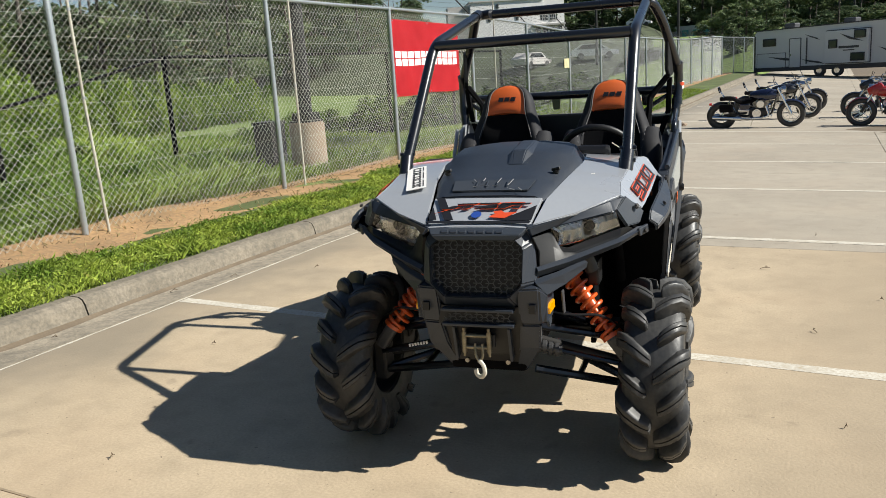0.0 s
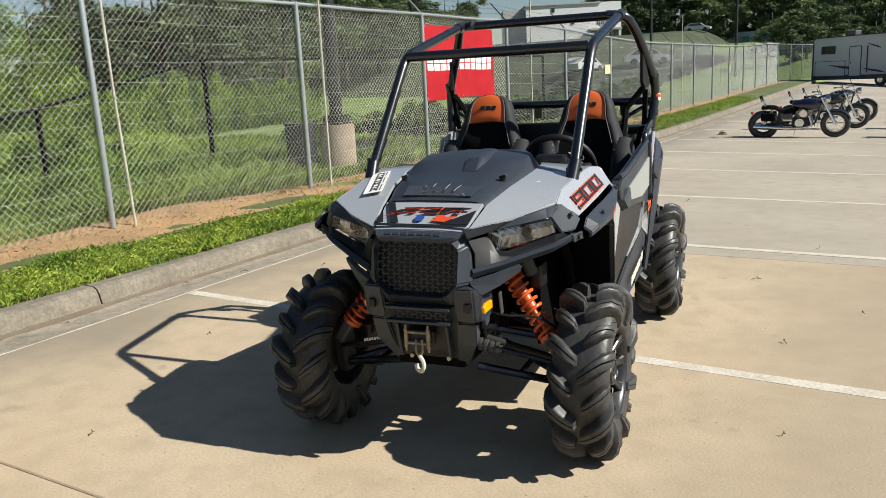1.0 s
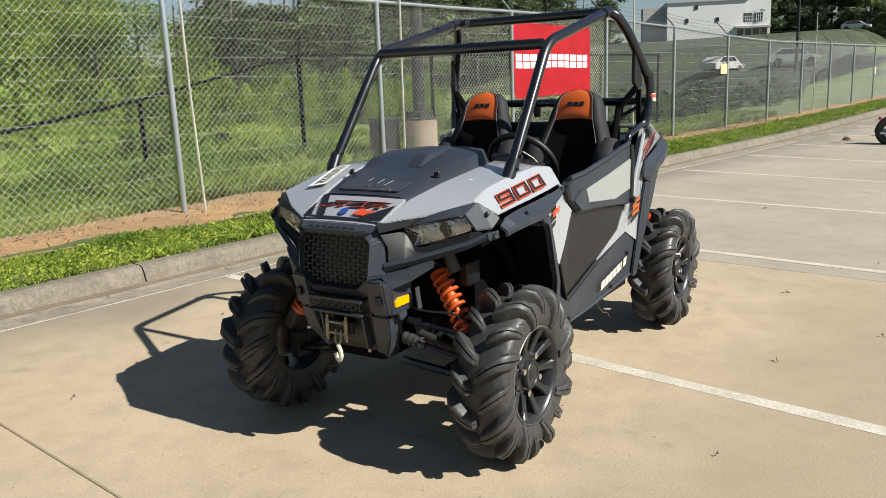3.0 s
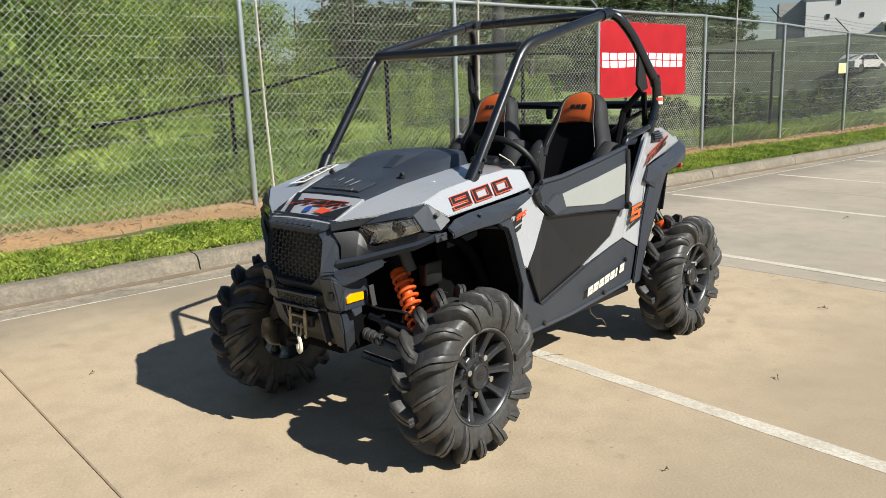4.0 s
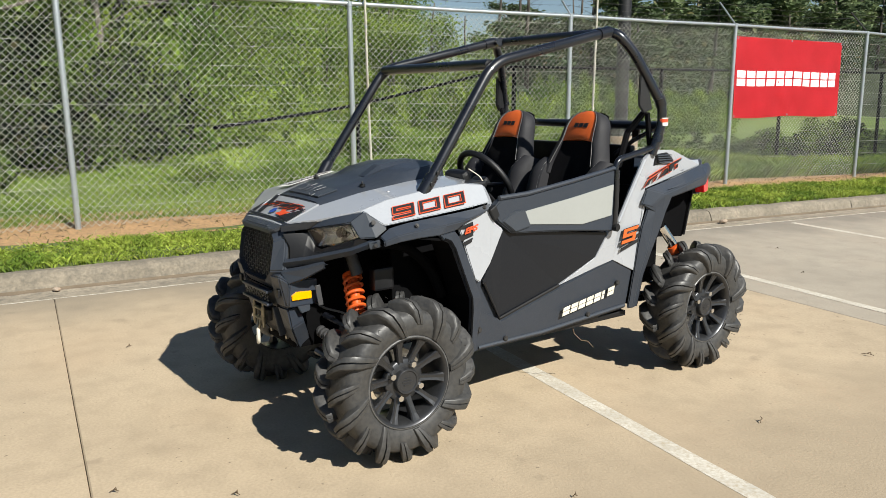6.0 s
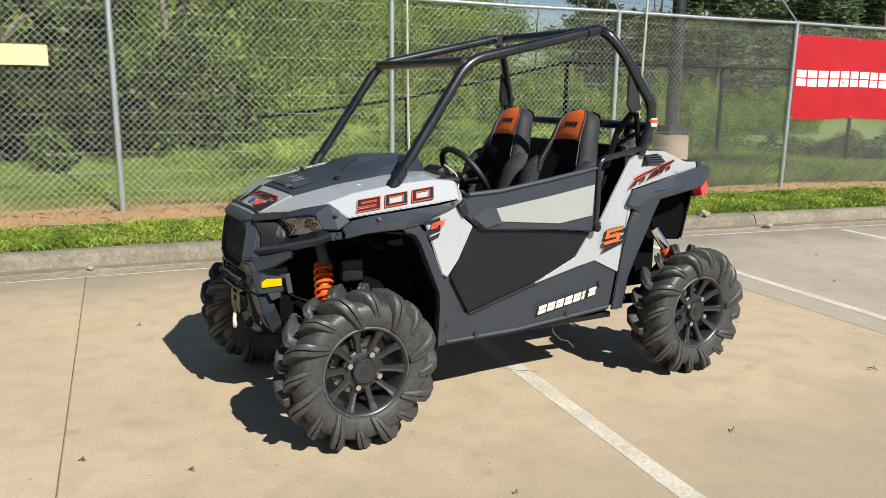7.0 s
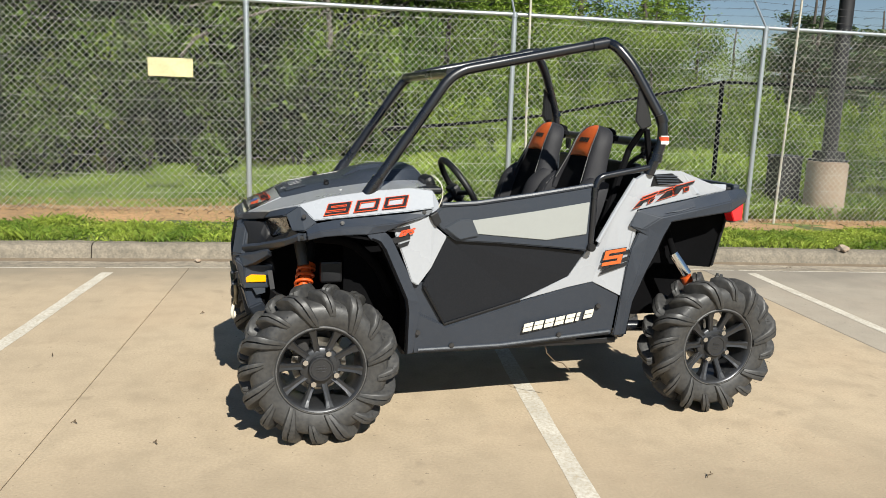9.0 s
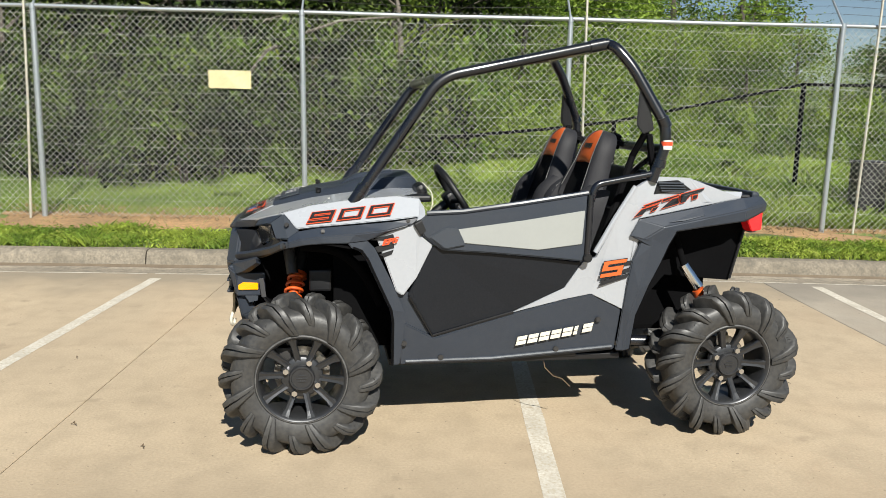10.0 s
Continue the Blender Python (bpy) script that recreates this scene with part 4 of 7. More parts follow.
# front bumper, fairlead, hook
both("bumper_upright", plate([(1.366, 0.150, 0.742), (1.362, 0.228, 0.746), (1.322, 0.254, 0.718), (1.312, 0.246, 0.610), (1.326, 0.222, 0.604), (1.338, 0.148, 0.606)], (1, 0.3, 0), 0.075, 0.006), plastic)
both("bumper_leg", plate([(1.336, 0.150, 0.603), (1.323, 0.224, 0.600), (1.302, 0.214, 0.505), (1.238, 0.145, 0.388), (1.240, 0.100, 0.386), (1.305, 0.136, 0.505)], (1, 0, 0), 0.07, 0.006), plastic)
# Solid black inset stands in for the shaded opening in the upright.
both("tow_slot", box(0.012, 0.026, 0.034, (1.352, 0.2, 0.668), 0.003), plastic_black)
part("skid_plate", plate([(1.315, -0.15, 0.6), (1.315, 0.15, 0.6), (1.285, 0.14, 0.47), (1.235, 0.11, 0.392), (1.235, -0.11, 0.392), (1.285, -0.14, 0.47)], (1, 0, 0), 0.03, 0.004), plastic_black, utv)
both("skid_rib", box(0.03, 0.012, 0.14, (1.31, 0.105, 0.52), 0.004, (0, 12, 0)), plastic)
fair = part("winch_fairlead", box(0.02, 0.13, 0.05, (1.326, -0.013, 0.535), 0.004), dark_steel, utv)
for y in (-0.06, 0.034):
    part("roller", cyl(0.0095, 0.084, (1.352, y, 0.535), n=16, bevel=0.003), brass_dull, fair, smooth=True)
    for z in (0.488, 0.582):
        part("roller_pin", cyl(0.006, 0.014, (1.352, y, z), n=10), brass_dull, fair, smooth=True)
for z in (0.516, 0.560):
    part("roller", cyl(0.0075, 0.092, (1.352, -0.013, z), (90, 0, 0), 16), brass_dull, fair, smooth=True)
part("hook_shackle", tube(rounded([(1.352, -0.018, 0.53), (1.362, -0.016, 0.485), (1.364, -0.002, 0.465), (1.362, 0.012, 0.485), (1.352, 0.008, 0.53)], 0.015), 0.0055, 8), brass_dull, utv, smooth=True)
part("winch_hook", tube(rounded([(1.364, -0.003, 0.470), (1.372, 0.016, 0.452), (1.374, 0.020, 0.425), (1.368, 0.004, 0.404), (1.360, -0.016, 0.412), (1.360, -0.020, 0.434)], 0.02), 0.0085, 8), bone, utv, "pale rubber-coated winch hook", True)
both("shackle_bolt", cyl(0.009, 0.016, (1.262, 0.08, 0.43), (0, 90, 0), 8), steel)
both("amber_reflector", plate([(1.312, 0.256, 0.640), (1.314, 0.256, 0.662), (1.290, 0.256, 0.676), (1.222, 0.256, 0.672), (1.222, 0.256, 0.640)], (0, 1, 0), 0.012, 0.002), amber, "amber side reflector")
both("reflector_bracket", box(0.13, 0.03, 0.11, (1.255, 0.232, 0.665), 0.006), plastic)
both("bracket_skirt", plate([(1.30, 0.244, 0.64), (1.225, 0.244, 0.64), (1.225, 0.244, 0.585), (1.265, 0.244, 0.575)], (0, 1, 0), 0.01, 0.002), plastic_mid)
both("bracket_tab", box(0.022, 0.006, 0.09, (1.20, 0.283, 0.655), 0.002, (0, 8, -10)), boot_grey)

# front fenders
flare_a = [(1.075, 0.585, 0.938), (1.03, 0.585, 0.968), (0.95, 0.592, 0.983), (0.78, 0.60, 0.998), (0.62, 0.604, 1.012), (0.515, 0.60, 1.028)]
flare_b = [(1.072, 0.615, 0.918), (1.02, 0.632, 0.938), (0.94, 0.642, 0.95), (0.79, 0.645, 0.962), (0.66, 0.635, 0.975), (0.54, 0.615, 1.0)]
flare_c = [(1.07, 0.61, 0.895), (1.0, 0.632, 0.912), (0.92, 0.642, 0.92), (0.82, 0.645, 0.922), (0.735, 0.63, 0.93), (0.68, 0.61, 0.95)]
both("front_flare", finish(strip(flare_a, flare_b, flare_c, thick=0.014, bevel=0.004), (0, 1, 0.4)), plastic, "charcoal front fender flare", False)
both("flare_bolt", cyl(0.009, 0.01, (0.925, 0.628, 0.972), (-60, 0, 0), 12, bevel=0.003), dark_steel)
both("flare_bolt", cyl(0.009, 0.01, (0.56, 0.61, 1.014), (-80, 0, 0), 12, bevel=0.003), dark_steel)
arch_o = [(0.82, 0.645, 0.922), (0.735, 0.632, 0.93), (0.705, 0.625, 0.90), (0.635, 0.615, 0.76), (0.57, 0.605, 0.61), (0.565, 0.6, 0.56), (0.59, 0.585, 0.36)]
arch_i = [(0.80, 0.645, 0.90), (0.765, 0.64, 0.885), (0.74, 0.635, 0.85), (0.69, 0.625, 0.74), (0.635, 0.615, 0.62), (0.625, 0.605, 0.56), (0.625, 0.59, 0.36)]
arch_w = [(0.79, 0.50, 0.89), (0.755, 0.48, 0.875), (0.73, 0.46, 0.84), (0.675, 0.44, 0.73), (0.625, 0.43, 0.61), (0.615, 0.42, 0.56), (0.615, 0.42, 0.36)]
both("arch_panel", finish(strip(arch_o, arch_i, thick=0.02, bevel=0.003), (0, 1, 0)), plastic, "", False)
# Liner and inner panels carry the well's shade as their colour.
both("arch_liner", finish(strip(arch_i, arch_w, thick=0.01, bevel=0), (1, 0, -0.5)), inner_shade, "")
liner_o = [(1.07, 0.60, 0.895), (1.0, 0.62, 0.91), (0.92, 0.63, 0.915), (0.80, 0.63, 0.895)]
both("well_roof", finish(strip(liner_o, [(x, 0.2, z + 0.02) for x, y, z in liner_o], thick=0.01, bevel=0), (0, 0, -1)), inner_shade)
both("well_hoop", tube(rounded([(1.02, 0.4, 0.87), (0.86, 0.42, 0.86), (0.74, 0.43, 0.76), (0.66, 0.43, 0.6)], 0.1), 0.022, 10), inner_shade, "", True)
both("inner_panel", box(0.35, 0.02, 0.5, (0.7, 0.34, 0.63), 0.005), inner_shade)

# flank
both("cowl_panel", plate([(0.70, 0.606, 0.952), (0.52, 0.6, 1.0), (0.502, 0.606, 0.945), (0.452, 0.61, 0.905), (0.52, 0.604, 0.76), (0.578, 0.604, 0.682), (0.608, 0.606, 0.70)], (0, 1, 0), 0.02, 0.004), paint_grey, "grey painted cowl panel")
both("cowl_top", plate([(0.5, 0.53, 1.10), (0.475, 0.54, 1.05), (0.485, 0.6, 0.97), (0.52, 0.6, 1.01), (0.51, 0.577, 1.03)], (-0.6, 1, 0.3), 0.012, 0.003), paint_grey)
door = [(0.452, 0.60, 0.90), (0.52, 0.594, 0.755), (0.555, 0.588, 0.68), (0.44, 0.568, 0.492), (0.07, 0.568, 0.592), (-0.16, 0.588, 0.70), (-0.235, 0.598, 0.82)]
both("door_skin", plate(door, (0, 1, 0), 0.03, 0.003), door_skin, "plain black lower door skin")
frame_o = [(0.525, 0.618, 1.0), (0.475, 0.62, 1.04), (0.32, 0.622, 1.05), (0.05, 0.626, 1.088), (-0.238, 0.63, 1.135), (-0.238, 0.632, 0.83), (-0.03, 0.628, 0.852), (0.2, 0.625, 0.872), (0.41, 0.622, 0.885), (0.49, 0.62, 0.945)]
fr = [part("door", plate(frame_o, (0, 1, 0), 0.045, 0.006), plastic, utv, "charcoal moulded door with a pale insert")]
insert = [(0.345, 0.628, 0.978), (0.05, 0.633, 1.018), (-0.225, 0.638, 1.062), (-0.218, 0.638, 0.912), (-0.02, 0.634, 0.886), (0.318, 0.629, 0.918)]
for s, ob in zip((1,), fr):
    part("door_insert", plate([(x, s * y, z) for x, y, z in insert], (0, s, 0), 0.012, 0.002), door_white, ob, "pale grey-green door insert")
    part("door_lip", tube([(0.48, s * 0.612, 1.048), (0.32, s * 0.614, 1.056), (0.05, s * 0.618, 1.094), (-0.24, s * 0.622, 1.14)], 0.011, 8), plastic, ob, smooth=True)
    part("door_rib", plate([(0.40, s * 0.634, 0.985), (0.345, s * 0.636, 0.985), (0.31, s * 0.637, 0.91), (0.40, s * 0.634, 0.892), (0.47, s * 0.628, 0.945)], (0, s, 0), 0.014, 0.004), plastic_mid, ob)
    part("latch_post", tube([(-0.25, s * 0.63, 1.13), (-0.247, s * 0.635, 0.98), (-0.243, s * 0.632, 0.835)], 0.014, 10), cage_black, ob, smooth=True)
    part("latch", cyl(0.02, 0.03, (-0.245, s * 0.64, 0.85), (90, 0, 0), 14, bevel=0.004), plastic_black, ob)
both("sill_filler", plate([(0.605, 0.578, 0.71), (0.55, 0.578, 0.69), (0.43, 0.556, 0.48), (0.58, 0.57, 0.50), (0.605, 0.575, 0.56)], (0, 1, 0), 0.01, 0), plastic)
both("hinge", box(0.04, 0.03, 0.06, (0.505, 0.605, 0.985), 0.006, (0, 30, 0)), plastic_black)
both("door_edge_trim", tube([(0.548, 0.592, 0.675), (0.44, 0.573, 0.488), (0.07, 0.574, 0.59)], 0.007, 6), plastic_black)
rock = [(0.575, 0.585, 0.555), (0.435, 0.58, 0.48), (0.075, 0.58, 0.582), (-0.17, 0.588, 0.648), (-0.29, 0.59, 0.672), (-0.44, 0.588, 0.602), (-0.425, 0.565, 0.395), (0.16, 0.558, 0.352), (0.585, 0.565, 0.352), (0.6, 0.582, 0.45)]
both("rocker_panel", plate(rock, (0, 1, 0), 0.05, 0.006), plastic, "charcoal rocker panel")
both("rocker_lip", tube([(0.56, 0.566, 0.37), (0.16, 0.562, 0.372), (-0.41, 0.57, 0.415)], 0.009, 8), plastic_mid, "", True)
for x, z in ((0.4, 0.385), (-0.14, 0.41), (-0.33, 0.55), (0.57, 0.46)):
    both("rocker_bolt", cyl(0.013, 0.012, (x, 0.572 if z < 0.45 else 0.59, z), (90, 0, 0), 12, bevel=0.003), dark_steel)
quarter = [(-0.238, 0.603, 0.822), (-0.30, 0.607, 0.845), (-0.38, 0.612, 1.01), (-0.47, 0.613, 1.165), (-0.555, 0.597, 1.212), (-0.735, 0.575, 1.208), (-0.845, 0.556, 1.145), (-1.04, 0.515, 1.138),
           (-1.02, 0.54, 1.112), (-0.485, 0.612, 1.022), (-0.50, 0.614, 0.95), (-0.462, 0.61, 0.83), (-0.438, 0.596, 0.60), (-0.29, 0.588, 0.672), (-0.17, 0.588, 0.65), (0.07, 0.572, 0.588), (-0.16, 0.592, 0.702)]
both("quarter_panel", plate(quarter, (0, 1, 0), 0.022, 0.003), paint_grey, "grey rear quarter panel")
both("quarter_top", finish(strip([(-0.555, 0.594, 1.21), (-0.735, 0.572, 1.206), (-0.845, 0.553, 1.143), (-1.04, 0.512, 1.136)], [(-0.555, 0.46, 1.205), (-0.735, 0.44, 1.2), (-0.845, 0.42, 1.14), (-1.04, 0.40, 1.132)], thick=0.012, bevel=0.003), (0, 0, 1)), paint_grey)
both("quarter_ridge", tube([(-0.29, 0.615, 0.87), (-0.375, 0.622, 1.03), (-0.46, 0.622, 1.17)], 0.012, 8), paint_grey, "", True)
scoop = [(-0.575, 0.603, 1.190), (-0.678, 0.590, 1.196), (-0.752, 0.578, 1.150), (-0.558, 0.605, 1.134)]
vp = both("side_vent", plate(scoop, (0, 1, 0), 0.01, 0.002), plastic_black, "black louvred side vent")
for s, ob in zip((1, -1), vp):
    for i in range(4):
        part("louvre", box(0.13 - 0.0 * i, 0.008, 0.006, (-0.635 - 0.006 * i, s * (0.604 - 0.001 * i), 1.184 - 0.012 * i), 0.002, (0, -1, s * 7)), plastic_mid, ob)
r_a = [(-1.15, 0.505, 1.118), (-1.02, 0.548, 1.112), (-0.80, 0.59, 1.075), (-0.485, 0.625, 1.022), (-0.445, 0.63, 0.945)]
r_b = [(-1.185, 0.50, 1.08), (-1.03, 0.585, 1.06), (-0.80, 0.635, 1.025), (-0.60, 0.652, 0.99), (-0.505, 0.64, 0.93)]
r_c = [(-1.18, 0.495, 1.045), (-1.03, 0.58, 1.005), (-0.80, 0.63, 0.985), (-0.665, 0.645, 0.968), (-0.60, 0.64, 0.90)]
both("rear_flare", finish(strip(r_a, r_b, r_c, thick=0.016, bevel=0.005), (0, 1, 0.4)), plastic, "charcoal rear fender flare", False)
d_a = [(-0.445, 0.628, 0.945), (-0.50, 0.625, 0.92), (-0.465, 0.62, 0.83), (-0.45, 0.61, 0.72), (-0.44, 0.6, 0.60), (-0.425, 0.58, 0.395)]
d_b = [(-0.54, 0.645, 0.96), (-0.545, 0.64, 0.90), (-0.53, 0.635, 0.82), (-0.505, 0.63, 0.70), (-0.475, 0.615, 0.58), (-0.46, 0.59, 0.395)]
d_c = [(-0.665, 0.645, 0.968), (-0.63, 0.64, 0.90), (-0.60, 0.635, 0.82), (-0.555, 0.628, 0.72), (-0.505, 0.61, 0.57), (-0.495, 0.585, 0.40)]
d_d = [(-0.67, 0.45, 0.96), (-0.62, 0.44, 0.88), (-0.59, 0.44, 0.80), (-0.55, 0.44, 0.70), (-0.50, 0.44, 0.56), (-0.49, 0.44, 0.40)]
both("rear_arch_panel", finish(strip(d_a, d_b, d_c, thick=0.016, bevel=0.005), (0, 1, 0)), plastic, "", False)
both("rear_arch_liner", finish(strip(d_c, d_d, thick=0.01, bevel=0), (-1, 0, 0)), inner_shade)
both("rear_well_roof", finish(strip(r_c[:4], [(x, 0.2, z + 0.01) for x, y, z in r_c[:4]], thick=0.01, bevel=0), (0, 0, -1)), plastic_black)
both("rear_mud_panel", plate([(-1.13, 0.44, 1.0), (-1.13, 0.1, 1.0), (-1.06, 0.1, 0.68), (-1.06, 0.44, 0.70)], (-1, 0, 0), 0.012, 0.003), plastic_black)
# Near-black sheet added to close the well; its colour is the interior's shade.
both("rear_inner_wall", plate([(-1.12, 0.42, 1.02), (-0.55, 0.42, 1.0), (-0.5, 0.42, 0.6), (-0.62, 0.42, 0.6), (-0.72, 0.42, 0.72), (-1.06, 0.42, 0.69)], (0, 1, 0), 0.012, 0.003), inner_shade)
both("flare_scuff", plate([(-0.62, 0.648, 1.012), (-0.80, 0.627, 1.04), (-0.70, 0.642, 1.018)], (0, 1, 0), 0.004, 0), plastic_mid)
both("tail_light", plate([(-1.055, 0.545, 1.018), (-1.165, 0.50, 1.04), (-1.165, 0.50, 0.952), (-1.10, 0.525, 0.948)], (-0.2, 1, 0), 0.05, 0.004), tail_red, "red tail-light lens")
part("cargo_bed", box(0.58, 0.86, 0.05, (-0.87, 0, 1.09), 0.01), plastic_black, utv)
part("bed_front_wall", box(0.04, 0.9, 0.3, (-0.57, 0, 1.08), 0.01), plastic_black, utv)
part("tailgate", box(0.04, 0.9, 0.2, (-1.15, 0, 1.03), 0.012), plastic, utv)

# structure under the skin
part("floor_pan", box(1.1, 1.06, 0.03, (0.08, 0, 0.355), 0.006), plastic_black, utv)
# Plain boxes in the painted shade colour fill the dark inside of the body.
part("engine_block", box(0.5, 0.6, 0.5, (-0.75, 0, 0.66), 0.03), inner_shade, utv)
part("front_frame", box(0.56, 0.3, 0.46, (0.98, 0, 0.62), 0.02), inner_shade, utv)
# Added box, hidden under the hood, that blocks the view through the nose.
part("nose_core", box(0.38, 0.46, 0.14, (1.04, 0, 0.92), 0.01), inner_shade, utv)
part("firewall", box(0.05, 1.08, 0.6, (0.56, 0, 0.7), 0.01), inner_shade, utv)
part("dashboard", plate([(0.5, -0.5, 1.1), (0.5, 0.5, 1.1), (0.44, 0.5, 0.95), (0.44, -0.5, 0.95)], (-1, 0, 0.3), 0.05, 0.01), plastic_black, utv)
part("dash_top", box(0.14, 0.96, 0.03, (0.51, 0, 1.095), 0.01), plastic_black, utv)
part("instrument_pod", box(0.05, 0.15, 0.06, (0.47, 0.3, 1.12), 0.02, (0, 25, 0)), plastic_black, utv)
part("centre_console", box(0.62, 0.16, 0.24, (0.05, 0, 0.62), 0.03), plastic_black, utv)
part("seat_bulkhead", box(0.03, 1.1, 0.62, (-0.5, 0, 0.72), 0.005), plastic_black, utv)
both("inner_sill", box(0.7, 0.02, 0.28, (0.1, 0.53, 0.5), 0.005), plastic_black)

# suspension
both("lower_arm", tube([(1.16, 0.16, 0.37), (1.02, 0.53, 0.27)], 0.017, 8, bm=tube([(0.84, 0.16, 0.37), (1.0, 0.53, 0.27)], 0.017, 8)), cage_black, "", True)
both("upper_arm", tube([(1.12, 0.17, 0.53), (1.01, 0.52, 0.45)], 0.015, 8, bm=tube([(0.9, 0.17, 0.53), (1.0, 0.52, 0.45)], 0.015, 8)), cage_black, "", True)
both("arm_brace", tube([(1.10, 0.32, 0.33), (0.92, 0.32, 0.33)], 0.012, 6), cage_black)
both("tie_rod", tube([(1.14, 0.15, 0.46), (1.11, 0.5, 0.385)], 0.011, 8), cage_black, "", True)
for s in (-1,):
    m_arm = Matrix.Translation((1.135, s * 0.335, 0.436))
    for i in range(7):
        part("print_bar", box(0.004, 0.0075, 0.012, tuple(m_arm @ Vector((0.006, s * (-0.045 + 0.0125 * i), s * 0 + 0.0096 - 0.0027 * i))), 0, (s * -12, 0, 0)), tag_white, utv)
bm = bmesh.new()
for i in range(8):
    cyl(0.026 if i % 2 == 0 else 0.019, 0.014, (1.138 - 0.001 * i, 0.17 + 0.012 * i, 0.456 - 0.0025 * i), (90, 0, 5), 16, bm=bm)
both("rack_boot", bm, boot_grey)
both("drive_shaft", tube([(1.0, 0.1, 0.44), (1.0, 0.5, 0.35)], 0.02, 10), dark_steel, "", True)
both("knuckle", box(0.09, 0.06, 0.26, (1.005, 0.545, 0.36), 0.015), dark_steel)


def shock(top, bottom, turns, coil, wire, mat, body):
    t, b = Vector(top), Vector(bottom)
    axis = b - t
    side = axis.normalized().orthogonal().normalized()
    oth = axis.normalized().cross(side)
    pts = []
    n = turns * 14
    for i in range(n + 1):
        a = 6.28318 * i / 14
        pts.append(t + axis * (0.06 + 0.86 * i / n) + (side * math.cos(a) + oth * math.sin(a)) * coil)
    spring = tube(pts, wire, 7)
    both("shock_spring", spring, mat, "orange coil spring" if mat is spring_orange else "", True)
    both("shock_body", tube([t, t + axis * 0.55], coil * 0.62, 14, bm=tube([t + axis * 0.5, b], coil * 0.3, 10)), body, "", True)
    for k in (0.04, 0.95):
        c = t + axis * k
        d = axis.normalized() * 0.008
        both("spring_seat", tube([c - d, c + d], coil * 1.12, 18), body, "", True)


shock((1.035, 0.275, 0.725), (1.10, 0.455, 0.485), 8, 0.038, 0.0075, spring_orange, spring_orange)
both("shock_mount", tube([(1.01, 0.21, 0.83), (1.033, 0.27, 0.73)], 0.026, 12), plastic_black, "", True)
both("shock_fork", box(0.05, 0.05, 0.11, (1.11, 0.475, 0.455), 0.012, (35, 0, 0)), boot_grey)
both("reservoir", tube([(1.08, 0.33, 0.86), (1.06, 0.37, 0.74)], 0.026, 14), dark_steel, "", True)
both("brake_hose", tube(rounded([(1.2, 0.22, 0.62), (1.19, 0.3, 0.6), (1.13, 0.42, 0.59), (1.08, 0.5, 0.5), (1.03, 0.53, 0.44)], 0.08), 0.005, 6), plastic_black, "", True)
both("fluid_box", box(0.1, 0.05, 0.1, (0.935, 0.36, 0.706), 0.01), plastic_black)
both("rear_shock", tube([(-0.782, 0.49, 0.785), (-0.79, 0.493, 0.772), (-0.855, 0.515, 0.68)], 0.025, 16), chrome, "bright metal rear shock absorber", True)
both("rear_shock_rod", tube([(-0.74, 0.46, 0.93), (-0.785, 0.491, 0.78)], 0.016, 10), inner_shade, "", True)
both("rear_shock_cap", tube([(-0.852, 0.514, 0.668), (-0.88, 0.52, 0.61)], 0.028, 12), spring_orange, "orange shock end", True)
both("trailing_arm", tube([(-0.46, 0.42, 0.40), (-0.7, 0.46, 0.40), (-0.93, 0.52, 0.36)], 0.028, 10), cage_black, "", True)
both("rear_hub_carrier", box(0.12, 0.08, 0.2, (-0.945, 0.53, 0.37), 0.02), steel)
both("radius_rod", tube([(-1.02, 0.15, 0.42), (-0.95, 0.52, 0.33)], 0.014, 8), cage_black, "", True)
part("hanging_strap", tube([(-0.10, 0.50, 0.36), (-0.11, 0.51, 0.30), (-0.15, 0.52, 0.26), (-0.19, 0.53, 0.25), (-0.23, 0.53, 0.21)], 0.0025, 5), twig_mat, utv)

